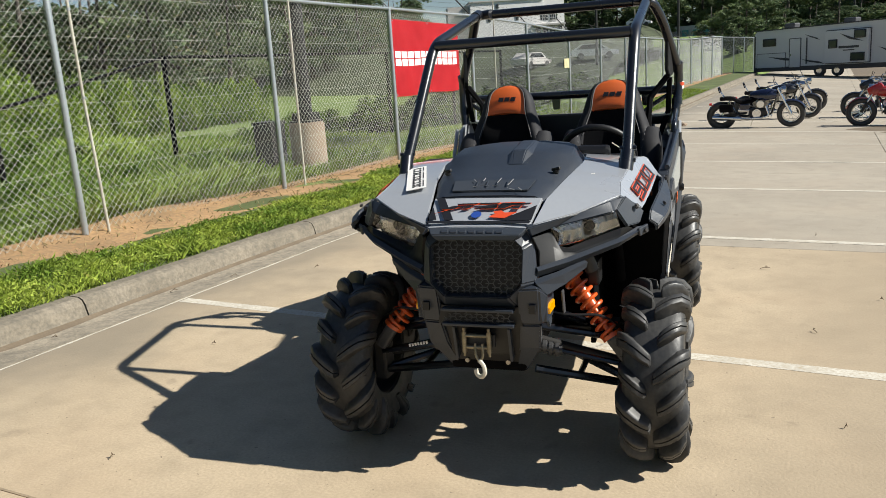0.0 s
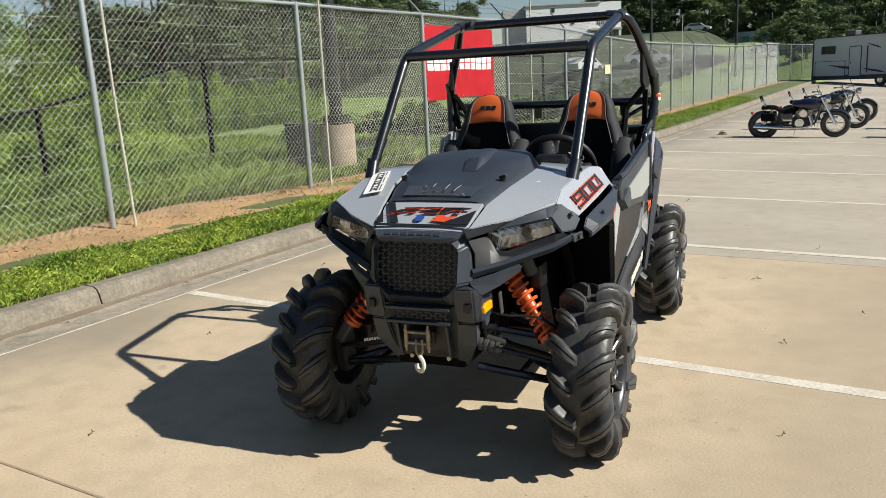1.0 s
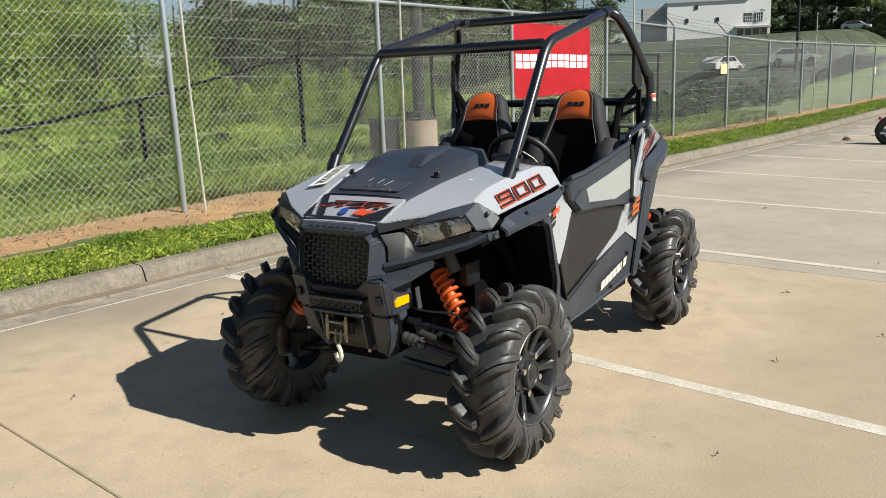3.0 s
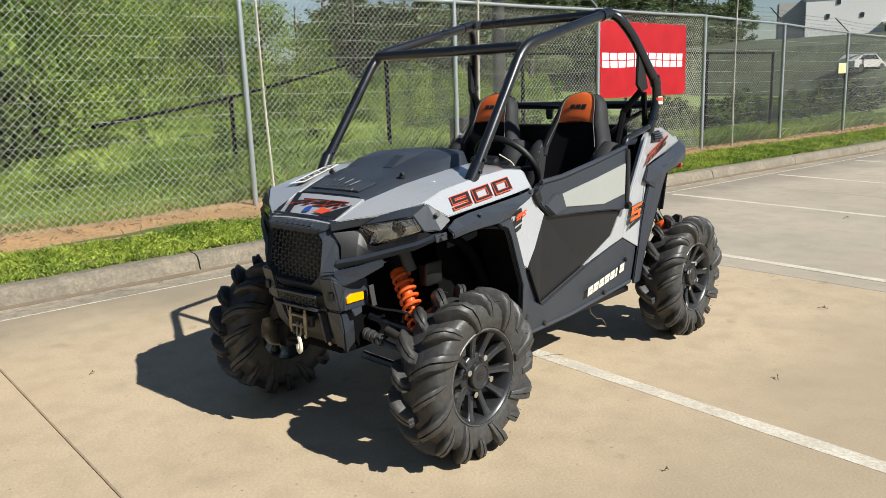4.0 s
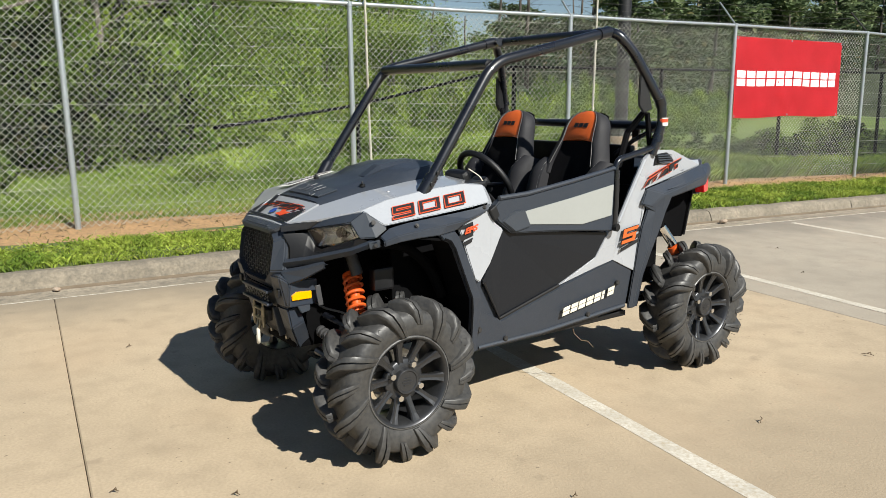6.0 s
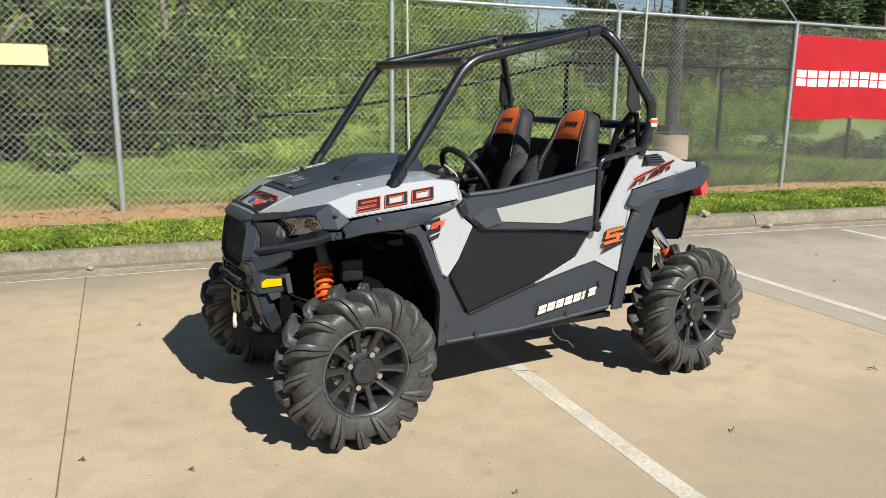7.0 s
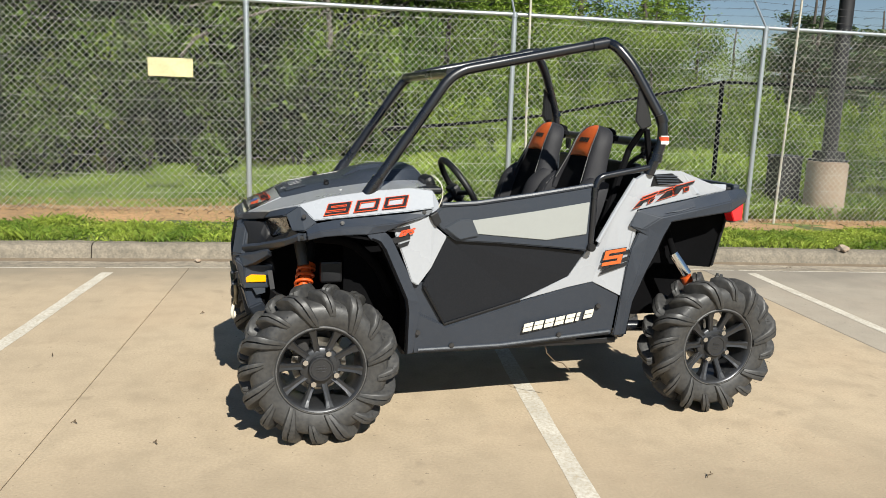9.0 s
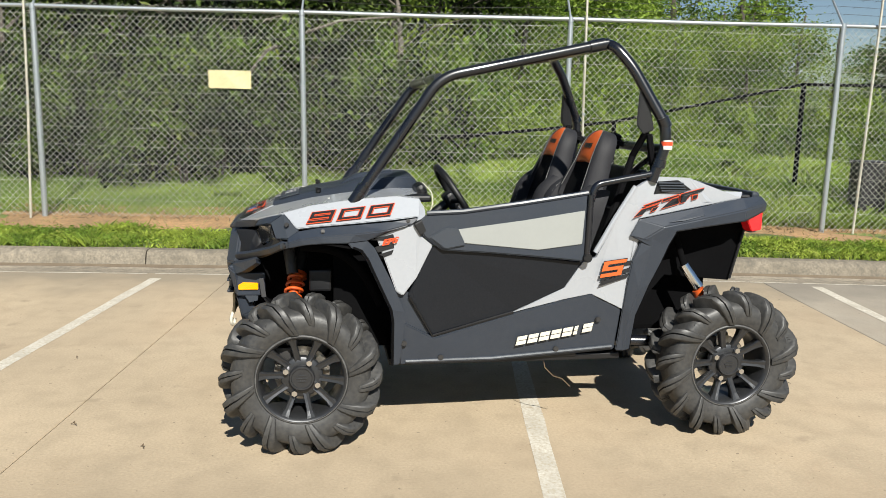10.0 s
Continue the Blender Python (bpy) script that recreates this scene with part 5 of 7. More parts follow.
# roll cage
cage = part("roll_cage", tube(rounded([(-0.36, -0.415, 1.795), (-0.36, 0.455, 1.795)], 0.05), 0.024, 14), cage_black, utv, "glossy black tubular roll cage", True)
for s in (1, -1):
    w = 0.478 if s > 0 else 0.43
    part("roof_tube", tube(rounded([(0.80, s * 0.468, 1.06), (0.775, s * 0.474, 1.097), (0.41, s * w, 1.63), (-0.35, s * (w - 0.01), 1.80)], 0.085, 7), 0.0235, 14), cage_black, cage, smooth=True)
    part("rear_hoop_leg", tube(rounded([(-0.33, s * (w - 0.08), 1.797), (-0.368, s * (w + 0.015), 1.793), (-0.445, s * (w + 0.06), 1.70), (-0.588, s * 0.612, 1.44), (-0.592, s * 0.615, 1.35), (-0.545, s * 0.595, 1.19)], 0.1, 8), 0.0245, 14), cage_black, cage, smooth=True)
    for c, d in (((-0.30, s * (w - 0.008), 1.788), (0.1, 0, -0.022)), ((-0.58, s * 0.608, 1.455), (0.03, 0, 0.06)), ((-0.572, s * 0.606, 1.27), (0.01, 0, -0.05))):
        c, d = Vector(c), Vector(d)
        part("cage_clamp", tube([c - d * 0.35, c + d * 0.35], 0.0285, 14), cage_black, cage, smooth=True)
    part("base_foot", tube([(0.80, s * 0.468, 1.06), (0.74, s * 0.475, 1.15)], 0.029, 14), cage_black, cage, smooth=True)
    for k in (0.02, 0.075):
        part("foot_bolt", cyl(0.009, 0.066, (0.775 - k * 0.6, s * 0.475, 1.10 + k * 0.85), (90, 0, 0), 8), cage_black, cage)
    if s > 0:
        part("cargo_hoop", tube(rounded([(-0.262, s * 0.605, 1.10), (-0.275, s * 0.605, 1.175), (-0.545, s * 0.60, 1.225)], 0.05), 0.016, 10), cage_black, cage, smooth=True)
    part("belt_guide", plate([(-0.475, s * 0.565, 1.60), (-0.50, s * 0.575, 1.61), (-0.545, s * 0.59, 1.42), (-0.50, s * 0.575, 1.40), (-0.47, s * 0.565, 1.44)], (0, s, 0), 0.02, 0.004), plastic_black, cage)
    part("seat_belt", tube([(-0.52, s * 0.56, 1.41), (-0.50, s * 0.47, 1.30), (-0.45, s * 0.46, 1.12), (-0.38, s * 0.48, 0.92)], 0.017, 6), seat_black, cage)
    part("seat_belt", tube([(-0.53, s * 0.57, 1.40), (-0.57, s * 0.56, 1.22), (-0.56, s * 0.5, 1.05)], 0.015, 6), seat_black, cage)
    part("brace_tube", tube([(-0.59, s * 0.60, 1.33), (-0.54, s * 0.48, 1.26), (-0.50, s * 0.38, 1.18)], 0.012, 8), cage_black, cage, smooth=True)
part("front_cross_tube", tube([(0.415, -0.42, 1.625), (0.415, 0.46, 1.625)], 0.0235, 14), cage_black, cage, smooth=True)
part("rear_cross_tube", tube([(-0.592, -0.61, 1.335), (-0.592, 0.61, 1.335)], 0.022, 14), cage_black, cage, smooth=True)
for y in (-0.06, 0.44, -0.44):
    part("belt_anchor", plate([(-0.592, y - 0.025, 1.33), (-0.592, y + 0.025, 1.33), (-0.59, y + 0.018, 1.255), (-0.59, y - 0.018, 1.255)], (1, 0, 0), 0.02, 0.004), cage_black, cage)
bm = tube([(-0.594, 0.614, 1.375), (-0.594, 0.616, 1.335)], 0.027, 14)
part("tag_wrap", bm, tag_white, cage, "white and red paper tag wrapped on the tube", True)
part("tag_band", tube([(-0.594, 0.615, 1.37), (-0.594, 0.6155, 1.352)], 0.0278, 14), decal_red, cage, smooth=True)

# seats
def seat(yc):
    st = thing("bucket_seat", pose(-0.30, yc, 0), "", "")
    st.parent = utv
    lean = Matrix.Translation((0.1, 0, 0.81)) @ pose(0, 0, 0, 0, -17.5, 0) @ Matrix.Translation((0, 0, -0.80))

    def slab(pts, thick, x0, mat, name, label="", bevel=0.02):
        bm = plate([(x0, y, z) for y, z in pts], (1, 0, 0), thick, 0)
        soften(bm, bevel, 0.9)
        bmesh.ops.transform(bm, matrix=lean, verts=bm.verts)
        return part(name, bm, mat, st, label, True)

    def loft(name, rings, mat, label=""):
        """A padded form through closed sections from bottom to top."""
        bm = bmesh.new()
        rows = [[bm.verts.new(lean @ Vector(p)) for p in ring] for ring in rings]
        n = len(rows[0])
        for r1, r2 in zip(rows, rows[1:]):
            for i in range(n):
                bm.faces.new((r1[i], r1[(i + 1) % n], r2[(i + 1) % n], r2[i]))
        bm.faces.new(rows[0][::-1]), bm.faces.new(rows[-1])
        bmesh.ops.recalc_face_normals(bm, faces=bm.faces)
        return part(name, bm, mat, st, label, True)

    zk = (0.72, 0.90, 1.05, 1.13, 1.20, 1.27, 1.34, 1.38, 1.41, 1.428, 1.436)
    inner = (0.135, 0.145, 0.152, 0.148, 0.128, 0.106, 0.100, 0.092, 0.074, 0.05, 0.015)
    outer = (0.200, 0.210, 0.215, 0.208, 0.186, 0.160, 0.142, 0.128, 0.105, 0.078, 0.04)
    front = (0.035, 0.035, 0.032, 0.028, 0.022, 0.016, 0.012, 0.006, -0.004, -0.014, -0.026)

    def at(z, row):
        return float(np.interp(z, zk, row))

    def span(lo, hi, n):
        return [lo + (hi - lo) * i / n for i in range(n + 1)]

    # cloth centre, hollow between the bolsters, and the padded headrest above it
    rings = []
    for z in span(0.72, 1.275, 12):
        w = at(z, inner) + 0.006
        rings.append([(0.012 * (u * u) - 0.004, u * w, z) for u in span(-1, 1, 8)] + [(-0.08, w, z), (-0.08, -w, z)])
    loft("backrest", rings, seat_black, "black cloth backrest")
    rings = []
    for z in span(1.270, 1.434, 14):
        w, x = at(z, inner) + 0.001, at(z, front)
        swell = 0.010 * min(1, (z - 1.268) / 0.02)
        rings.append([(x - 0.004 + swell * (1 - u * u), u * w, z - 0.010 * u * u * (z < 1.3)) for u in span(-1, 1, 8)] + [(-0.06, w, z), (-0.06, -w, z)])
    loft("headrest", rings, orange, "orange vinyl headrest panel")
    for s in (1, -1):
        rings = []
        for z in span(1.08, 1.436, 22):
            wi, wo, x = at(z, inner), at(z, outer), at(z, front)
            d = wo - wi
            rings.append([(x - 0.002, s * wi, z), (x + 0.004, s * (wi + 0.18 * d), z), (x + 0.002, s * (wi + 0.45 * d), z), (x - 0.012, s * (wi + 0.75 * d), z),
                          (x - 0.040, s * (wi + 0.95 * d), z), (min(x - 0.05, -0.052), s * wo, z), (-0.075, s * (wi + 0.7 * d), z), (-0.08, s * wi * 0.6, z), (-0.045, s * wi * 0.95, z)])
        loft("head_bolster", rings, seat_grey, "dark grey vinyl bolster")
        rings = []
        for z in span(0.72, 1.165, 16):
            wi, wo = at(z, inner), at(z, outer) + 0.045
            # the side wing stands forward and slopes back into a point at the top
            k = 1 - max(0, (z - 1.04) / 0.125) ** 2
            x = at(z, front) + 0.055 * k - 0.012
            wi += 0.035 * (1 - k)
            d = max(0.012, wo - wi)
            rings.append([(-0.01, s * wi, z), (x - 0.012, s * (wi + 0.02 * d), z), (x, s * (wi + 0.22 * d), z), (x + 0.004, s * (wi + 0.5 * d), z), (x - 0.008, s * (wi + 0.82 * d), z),
                          (x - 0.035, s * (wi + d), z), (-0.07, s * (wi + d), z), (-0.085, s * (wi + 0.6 * d), z)])
        loft("side_bolster", rings, seat_grey, "dark grey vinyl bolster")
        part("piping", tube([lean @ Vector((at(z, front) + 0.002, s * at(z, inner), z)) for z in span(1.13, 1.425, 14)], 0.002, 6), piping_mat, st)
        line = []
        for z in span(0.76, 1.15, 12):
            k = 1 - max(0, (z - 1.04) / 0.125) ** 2
            wi = at(z, inner) + 0.035 * (1 - k)
            line.append(lean @ Vector((at(z, front) + 0.055 * k - 0.020, s * (wi + 0.12 * (at(z, outer) + 0.045 - wi)), z)))
        part("piping", tube(line, 0.002, 6), piping_mat, st)
    slab([(-0.1, 1.37), (0.1, 1.37), (0.085, 1.425), (0.04, 1.442), (-0.04, 1.442), (-0.085, 1.425)], 0.07, -0.055, seat_black, "headrest_cap", "", 0.02)
    for w in (-0.034, 0.0, 0.034):
        bm = plate([(0.0195, w - 0.014, 1.335), (0.0195, w + 0.012, 1.335), (0.0195, w + 0.018, 1.358), (0.0195, w - 0.008, 1.358)], (1, 0, 0), 0.003, 0)
        bmesh.ops.transform(bm, matrix=lean, verts=bm.verts)
        part("print_mark", bm, decal_black, st)
    bm = box(0.48, 0.40, 0.13, (0.24, 0, 0.76), 0.04, (0, -8, 0))
    part("cushion", bm, seat_black, st, "", True)
    for s in (1, -1):
        part("cushion_side", box(0.46, 0.07, 0.16, (0.23, s * 0.2, 0.765), 0.03, (0, -8, 0)), seat_grey, st, "", True)
    part("seat_base", box(0.4, 0.36, 0.3, (0.2, 0, 0.55), 0.02), plastic_black, st)
    part("orange_tab", box(0.05, 0.03, 0.025, (0.32, 0.215, 0.86), 0.006), orange, st)


seat(0.285)
seat(-0.29)

# steering wheel
sw = thing("steering_wheel", pose(0.30, 0.295, 1.085, 0, 33, 0), "", "")
sw.parent = utv
ring = [(0, 0.165 * math.cos(6.28318 * i / 32), 0.165 * math.sin(6.28318 * i / 32)) for i in range(32)]
part("wheel_rim", tube(ring, 0.0155, 10, closed=True), plastic_black, sw, "black steering wheel rim", True)
part("wheel_boss", box(0.05, 0.1, 0.08, (0.03, 0, 0), 0.015), plastic_black, sw)
for a in (0, 180, 270):
    r = radians(a)
    part("wheel_spoke", tube([(0.03, 0.03 * math.cos(r), 0.03 * math.sin(r)), (0.0, 0.16 * math.cos(r), 0.16 * math.sin(r))], 0.012, 8), plastic_black, sw)
part("steering_column", tube([(0.02, 0, 0), (0.13, 0, -0.01)], 0.022, 12), plastic_black, sw, smooth=True)
part("gauge_cable", tube(rounded([(0.47, 0.38, 1.16), (0.43, 0.43, 1.12), (0.43, 0.45, 1.06), (0.46, 0.45, 1.0)], 0.04), 0.0025, 5), bone, utv)


# decals
def flat(origin, along, upward):
    """A frame on a face: x along, y up, z out."""
    o, a, u = Vector(origin), Vector(along), Vector(upward)
    x = (a - o).normalized()
    z = x.cross(u - o).normalized()
    y = z.cross(x)
    return Matrix(((x.x, y.x, z.x, o.x), (x.y, y.y, z.y, o.y), (x.z, y.z, z.z, o.z), (0, 0, 0, 1)))


def sticker(name, pts, m, mat, lift=0.002, parent=None, thick=0.0015, label=""):
    bm = plate([(x, y, lift) for x, y in pts], (0, 0, 1), thick, 0)
    bmesh.ops.transform(bm, matrix=m, verts=bm.verts)
    return part(name, bm, mat, parent or utv, label)


def words(text, size, m, mat, lift, bold, stretch=1.0, slant=0.25, name="printed_number", parent=None):
    cu = bpy.data.curves.new(name, "FONT")
    cu.body, cu.size, cu.offset, cu.shear, cu.extrude = text, size, bold, slant, 0.0006
    cu.resolution_u = 3
    tmp = bpy.data.objects.new("tmp", cu)
    scene.collection.objects.link(tmp)
    me = bpy.data.meshes.new_from_object(tmp.evaluated_get(bpy.context.evaluated_depsgraph_get()))
    bpy.data.objects.remove(tmp)
    me.transform(m @ Matrix.Translation((0, 0, lift)) @ Matrix.Diagonal((stretch, 1, 1, 1)))
    me.materials.clear()
    me.materials.append(mat)
    ob = new(name, me)
    ob.parent = parent or utv
    return ob


def blocks(x, y, w, h, slant=0.0, rise=0.0):
    """Plain printed bars in place of a maker's lettering: one over the other with a slit between."""
    return [[(x + (u * w) + slant * v * h, y + v * h + rise * u * w) for u, v in ((0, b), (1, b), (1, d), (0, d))] for b, d in ((0, 0.46), (0.54, 1))]


NINE = ((0.0, 0.047, 0.1, 0.058), (0.0, 0.024, 0.015, 0.058), (0.0, 0.024, 0.1, 0.034), (0.085, 0.0, 0.1, 0.058), (-0.002, 0.0, 0.1, 0.01))
NOUGHT = ((0.0, 0.048, 0.1, 0.058), (0.0, 0.0, 0.015, 0.058), (0.085, 0.0, 0.1, 0.058), (0.0, 0.0, 0.1, 0.01))
def slashes(x, y, w, h, m, lift, edge, heart, flip=0.0, g=0.003):
    """A slanting graphic: a spear and three sharp chevrons, each edged in a second colour."""
    shapes = [((-0.08, -0.02), (0.06, 0.52), (0.34, 0.60), (0.30, 0.42), (0.13, 0.36), (0.06, -0.02)), ((0.10, 0.86), (0.40, 0.98), (0.36, 0.80), (0.12, 0.72)),
              ((0.19, 0.02), (0.26, 0.06), (0.33, 0.36), (0.24, 0.36)), ((0.40, 0.74), (0.66, 0.88), (0.68, 1.0), (0.42, 0.96)), ((0.36, 0.04), (0.64, 0.06), (0.66, 0.22), (0.47, 0.22), (0.66, 0.74), (0.56, 0.74)),
              ((0.68, 0.04), (0.76, 0.06), (0.86, 0.60), (1.08, 0.72), (1.10, 0.94), (0.72, 0.98), (0.70, 0.80), (0.98, 0.80), (0.78, 0.66)), ((0.88, 0.06), (0.96, 0.10), (0.98, 0.44), (0.90, 0.48))]
    for k, shape in enumerate(shapes):
        cx, cy = sum(p[0] for p in shape) / len(shape), sum(p[1] for p in shape) / len(shape)
        for grow, mat, dz in ((g, edge, 0.0), (0.0, heart, 0.0016)):
            pts = [(x + u * w + math.copysign(grow, u - cx), y + v * h + math.copysign(grow, v - cy)) for u, v in shape]
            sticker("angular_mark", [(flip - px if flip else px, py) for px, py in pts], m, mat, lift + dz + 0.0002 * (k % 4))


for s in (1, -1):
    P = (lambda x, y, z: (x, s * y, z))
    nx = s
    o, e, u = P(1.0, 0.552, 0.986), P(0.55, 0.572, 1.040), P(0.97, 0.474, 1.062)
    m = flat(o, e, u) if s > 0 else flat(e, o, P(0.53, 0.515, 1.105))
    for i, bars in enumerate((NINE, NOUGHT, NOUGHT)):
        x = 0.012 + 0.128 * i + (0.008 if s < 0 else 0)
        for grow, mat, lift in ((0.004, decal_red, 0.0075), (0.0, decal_black, 0.0095)):
            for x0, y0, x1, y1 in bars :
                pts = [(x0 - grow, y0 - grow), (x1 + grow, y0 - grow), (x1 + grow, y1 + grow), (x0 - grow, y1 + grow)]
                sticker("digit_stroke", [(x + px + 0.42 * py, py + 0.004) for px, py in pts], m, mat, lift + 0.0002 * bars.index((x0, y0, x1, y1)))
    # flank marks
    m = flat(P(0.0, 0.588, 0.0), P(-1.0 * s, 0.588, 0.0), P(0.0, 0.588, 1.0))
    k = nx

    def seen(pts):
        return [(-p[0] * k, p[1]) for p in pts]

    for i in range(7):
        x, z, w = 0.058 - 0.054 * i + (0.012 if i == 6 else 0), 0.436 + 0.0088 * i, 0.046 if i != 5 else 0.018
        for k2, pts in enumerate(blocks(0, 0, w, 0.041, 0.22, 0.166)):
            sticker("print_bar", seen([(x - px, z + pz) for px, pz in pts]), m, bone, 0.003 + 0.0002 * k2)
    m = flat(P(0.0, 0.606, 0.0), P(-1.0 * s, 0.606, 0.0), P(0.0, 0.606, 1.0))
    for k2, pts in enumerate((((0.722, 0.930), (0.700, 0.938), (0.624, 0.957), (0.618, 0.928)), ((0.704, 0.900), (0.622, 0.922), (0.620, 0.897), (0.690, 0.876)), ((0.684, 0.868), (0.622, 0.888), (0.630, 0.868), (0.662, 0.856)))):
        sticker("stripe", seen(pts), m, decal_black, 0.003)
    m2 = flat(P(0.675, 0.612, 0.908), P(0.58, 0.612, 0.928), P(0.67, 0.612, 1.0)) if s > 0 else flat(P(0.58, 0.612, 0.926), P(0.675, 0.612, 0.906), P(0.58, 0.612, 1.0))
    words("EPS", 0.032, m2, decal_red, 0.0062, 0.0016, 1.45, 0.45, "printed_letters")
    for x0, z0, x1, z1, h in ((-0.425, 0.806, -0.473, 0.812, 0.02), (-0.325, 0.737, -0.468, 0.782, 0.02), (-0.318, 0.712, -0.452, 0.752, 0.02)):
        sticker("stripe", seen([(x0, z0), (x1, z1), (x1 - 0.004, z1 + h), (x0 - 0.008, z0 + h)]), m, decal_black, 0.005)
    for k2, (x0, z0, x1, z1) in enumerate(((0.0, 0.0, 0.1, 0.017), (0.0, 0.029, 0.1, 0.045), (0.0, 0.058, 0.108, 0.074), (0.076, 0.012, 0.1, 0.034), (0.0, 0.04, 0.024, 0.064))):
        for grow, mat, lift in ((0.0028, decal_black, 0.0085), (0.0, orange, 0.0105)):
            pts = [(x0 - grow, z0 - grow), (x1 + grow, z0 - grow), (x1 + grow, z1 + grow), (x0 - grow, z1 + grow)]
            sticker("letter_stroke", seen([(-0.318 - px - 0.24 * pz, 0.752 + pz + 0.13 * px) for px, pz in pts]), m, mat, lift + 0.0002 * k2)
    # angular marks on the rear quarter and nose
    m = flat(P(-0.475, 0.62, 1.034), P(-0.83, 0.567, 1.118), P(-0.475, 0.62, 1.3)) if s > 0 else flat(P(-0.84, 0.565, 1.125), P(-0.50, 0.617, 1.055), P(-0.84, 0.565, 1.3))
    slashes(0.008, 0.004, 0.32, 0.043, m, 0.006, decal_red, decal_black, 0.346 if s < 0 else 0.0)
m = flat((1.304, -0.19, 0.965), (1.304, 0.19, 0.965), (1.16, -0.19, 1.032))
sticker("nose_border", [(0.0, 0.0), (0.38, 0.0), (0.385, 0.014), (-0.005, 0.014)], m, decal_black, 0.007)
sticker("nose_border", [(0.0, 0.02), (0.03, 0.02), (-0.004, 0.10), (-0.006, 0.04)], m, decal_black, 0.007)
sticker("nose_border", [(0.06, 0.02), (0.095, 0.02), (0.025, 0.16), (-0.008, 0.16)], m, decal_black, 0.007)
sticker("nose_border", [(0.27, 0.018), (0.385, 0.018), (0.39, 0.11), (0.345, 0.075)], m, decal_black, 0.007)
sticker("angular_mark", [(0.012, 0.058), (0.075, 0.09), (0.1, 0.118), (0.33, 0.128), (0.365, 0.118), (0.12, 0.108), (0.10, 0.092), (0.07, 0.082)], m, decal_red, 0.009)
slashes(0.06, 0.082, 0.28, 0.038, m, 0.0105, decal_red, decal_black, 0.0, 0.002)
sticker("badge_disc", [(0.175 + 0.02 * math.cos(i * 0.5236), 0.05 + 0.02 * math.sin(i * 0.5236)) for i in range(12)], m, decal_blue, 0.009, label="small blue round badge")
sticker("angular_mark", [(0.225, 0.034), (0.285, 0.028), (0.325, 0.066), (0.28, 0.062), (0.265, 0.075), (0.235, 0.068), (0.245, 0.055)], m, decal_red, 0.009)
for i in range(7):
    y = -0.115 + 0.034 * i
    part("raised_mark", box(0.003, 0.024, 0.016, (1.338, y, 0.9475), 0.001, (0, -61, 0)), plastic, utv)
m = flat((1.085, -0.352, 1.047), (1.06, -0.275, 1.058), (0.68, -0.435, 1.113))
tag = sticker("lot_sticker", [(0.0, 0.0), (0.082, 0.0), (0.082, 0.33), (0.0, 0.33)], m, tag_white, 0.010, label="white sticker with illegible black print")
for i in range(10):
    y = 0.022 + 0.0295 * i
    for k2, (x0, x1, y0, y1) in enumerate(((0.026, 0.034, 0, 0.019), (0.052, 0.060, 0, 0.019), (0.034, 0.052, 0.0 if i % 3 else 0.013, 0.006 if i % 3 else 0.019))):
        sticker("print_bar", [(x0, y + y0), (x1, y + y0), (x1, y + y1), (x0, y + y1)], m, decal_black, 0.012, tag)
    if i % 4 != 3:
        sticker("print_bar", [(0.068, y), (0.072, y), (0.072, y + 0.024), (0.068, y + 0.024)], m, decal_black, 0.012, tag)
# scratches in the hood cover
m = flat((1.125, -0.1, 1.063), (1.125, 0.1, 1.063), (1.03, -0.1, 1.090))
for i, (x, y, dx, dy) in enumerate(((0.02, 0.085, 0.012, -0.02), (0.06, 0.07, 0.002, 0.03), (0.12, 0.05, 0.006, 0.045), (0.165, 0.03, 0.012, 0.055), (0.03, 0.02, 0.05, 0.006), (0.09, 0.022, 0.04, 0.002), (0.17, 0.005, 0.03, -0.02), (0.21, 0.01, 0.02, -0.03))):
    sticker("scratch", [(x, y), (x + dx, y + dy), (x + dx + 0.002, y + dy + 0.001), (x + 0.002, y - 0.001)], m, scratch_mat, 0.006)
m = flat((0.9, 0.35, 1.079), (0.9, 0.45, 1.077), (0.7, 0.35, 1.101))
sticker("scratch", [(0.0, 0.0), (0.016, 0.004), (0.014, 0.012), (0.002, 0.008)], m, tag_white, 0.006)


# ---- plants ----
rng = np.random.default_rng(5)


def blades(n, place, height, width, lean=0.35, tall=None):
    """Many thin grass blades, two triangles each."""
    v = np.zeros((n, 4, 3))
    px, py, pz = place(n)
    a = rng.uniform(0, 6.283, n)
    h = height * rng.uniform(0.45, 1.25, n) * (tall(px, py) if tall else 1)
    w = width * rng.uniform(0.6, 1.4, n)
    dx, dy = np.cos(a), np.sin(a)
    b = rng.uniform(0, 6.283, n)
    k = lean * rng.uniform(0.2, 1.5, n) * h
    v[:, 0] = np.stack((px - dx * w, py - dy * w, pz - 0.01), 1)
    v[:, 1] = np.stack((px + dx * w, py + dy * w, pz - 0.01), 1)
    v[:, 2] = np.stack((px + dx * w * 0.7 + np.cos(b) * k * 0.4, py + dy * w * 0.7 + np.sin(b) * k * 0.4, pz + h * 0.6), 1)
    v[:, 3] = np.stack((px + np.cos(b) * k, py + np.sin(b) * k, pz + h), 1)
    base = np.arange(n)[:, None] * 4
    f = np.concatenate((base + [[0, 1, 2]], base + [[0, 2, 3]]))
    return v.reshape(-1, 3), f


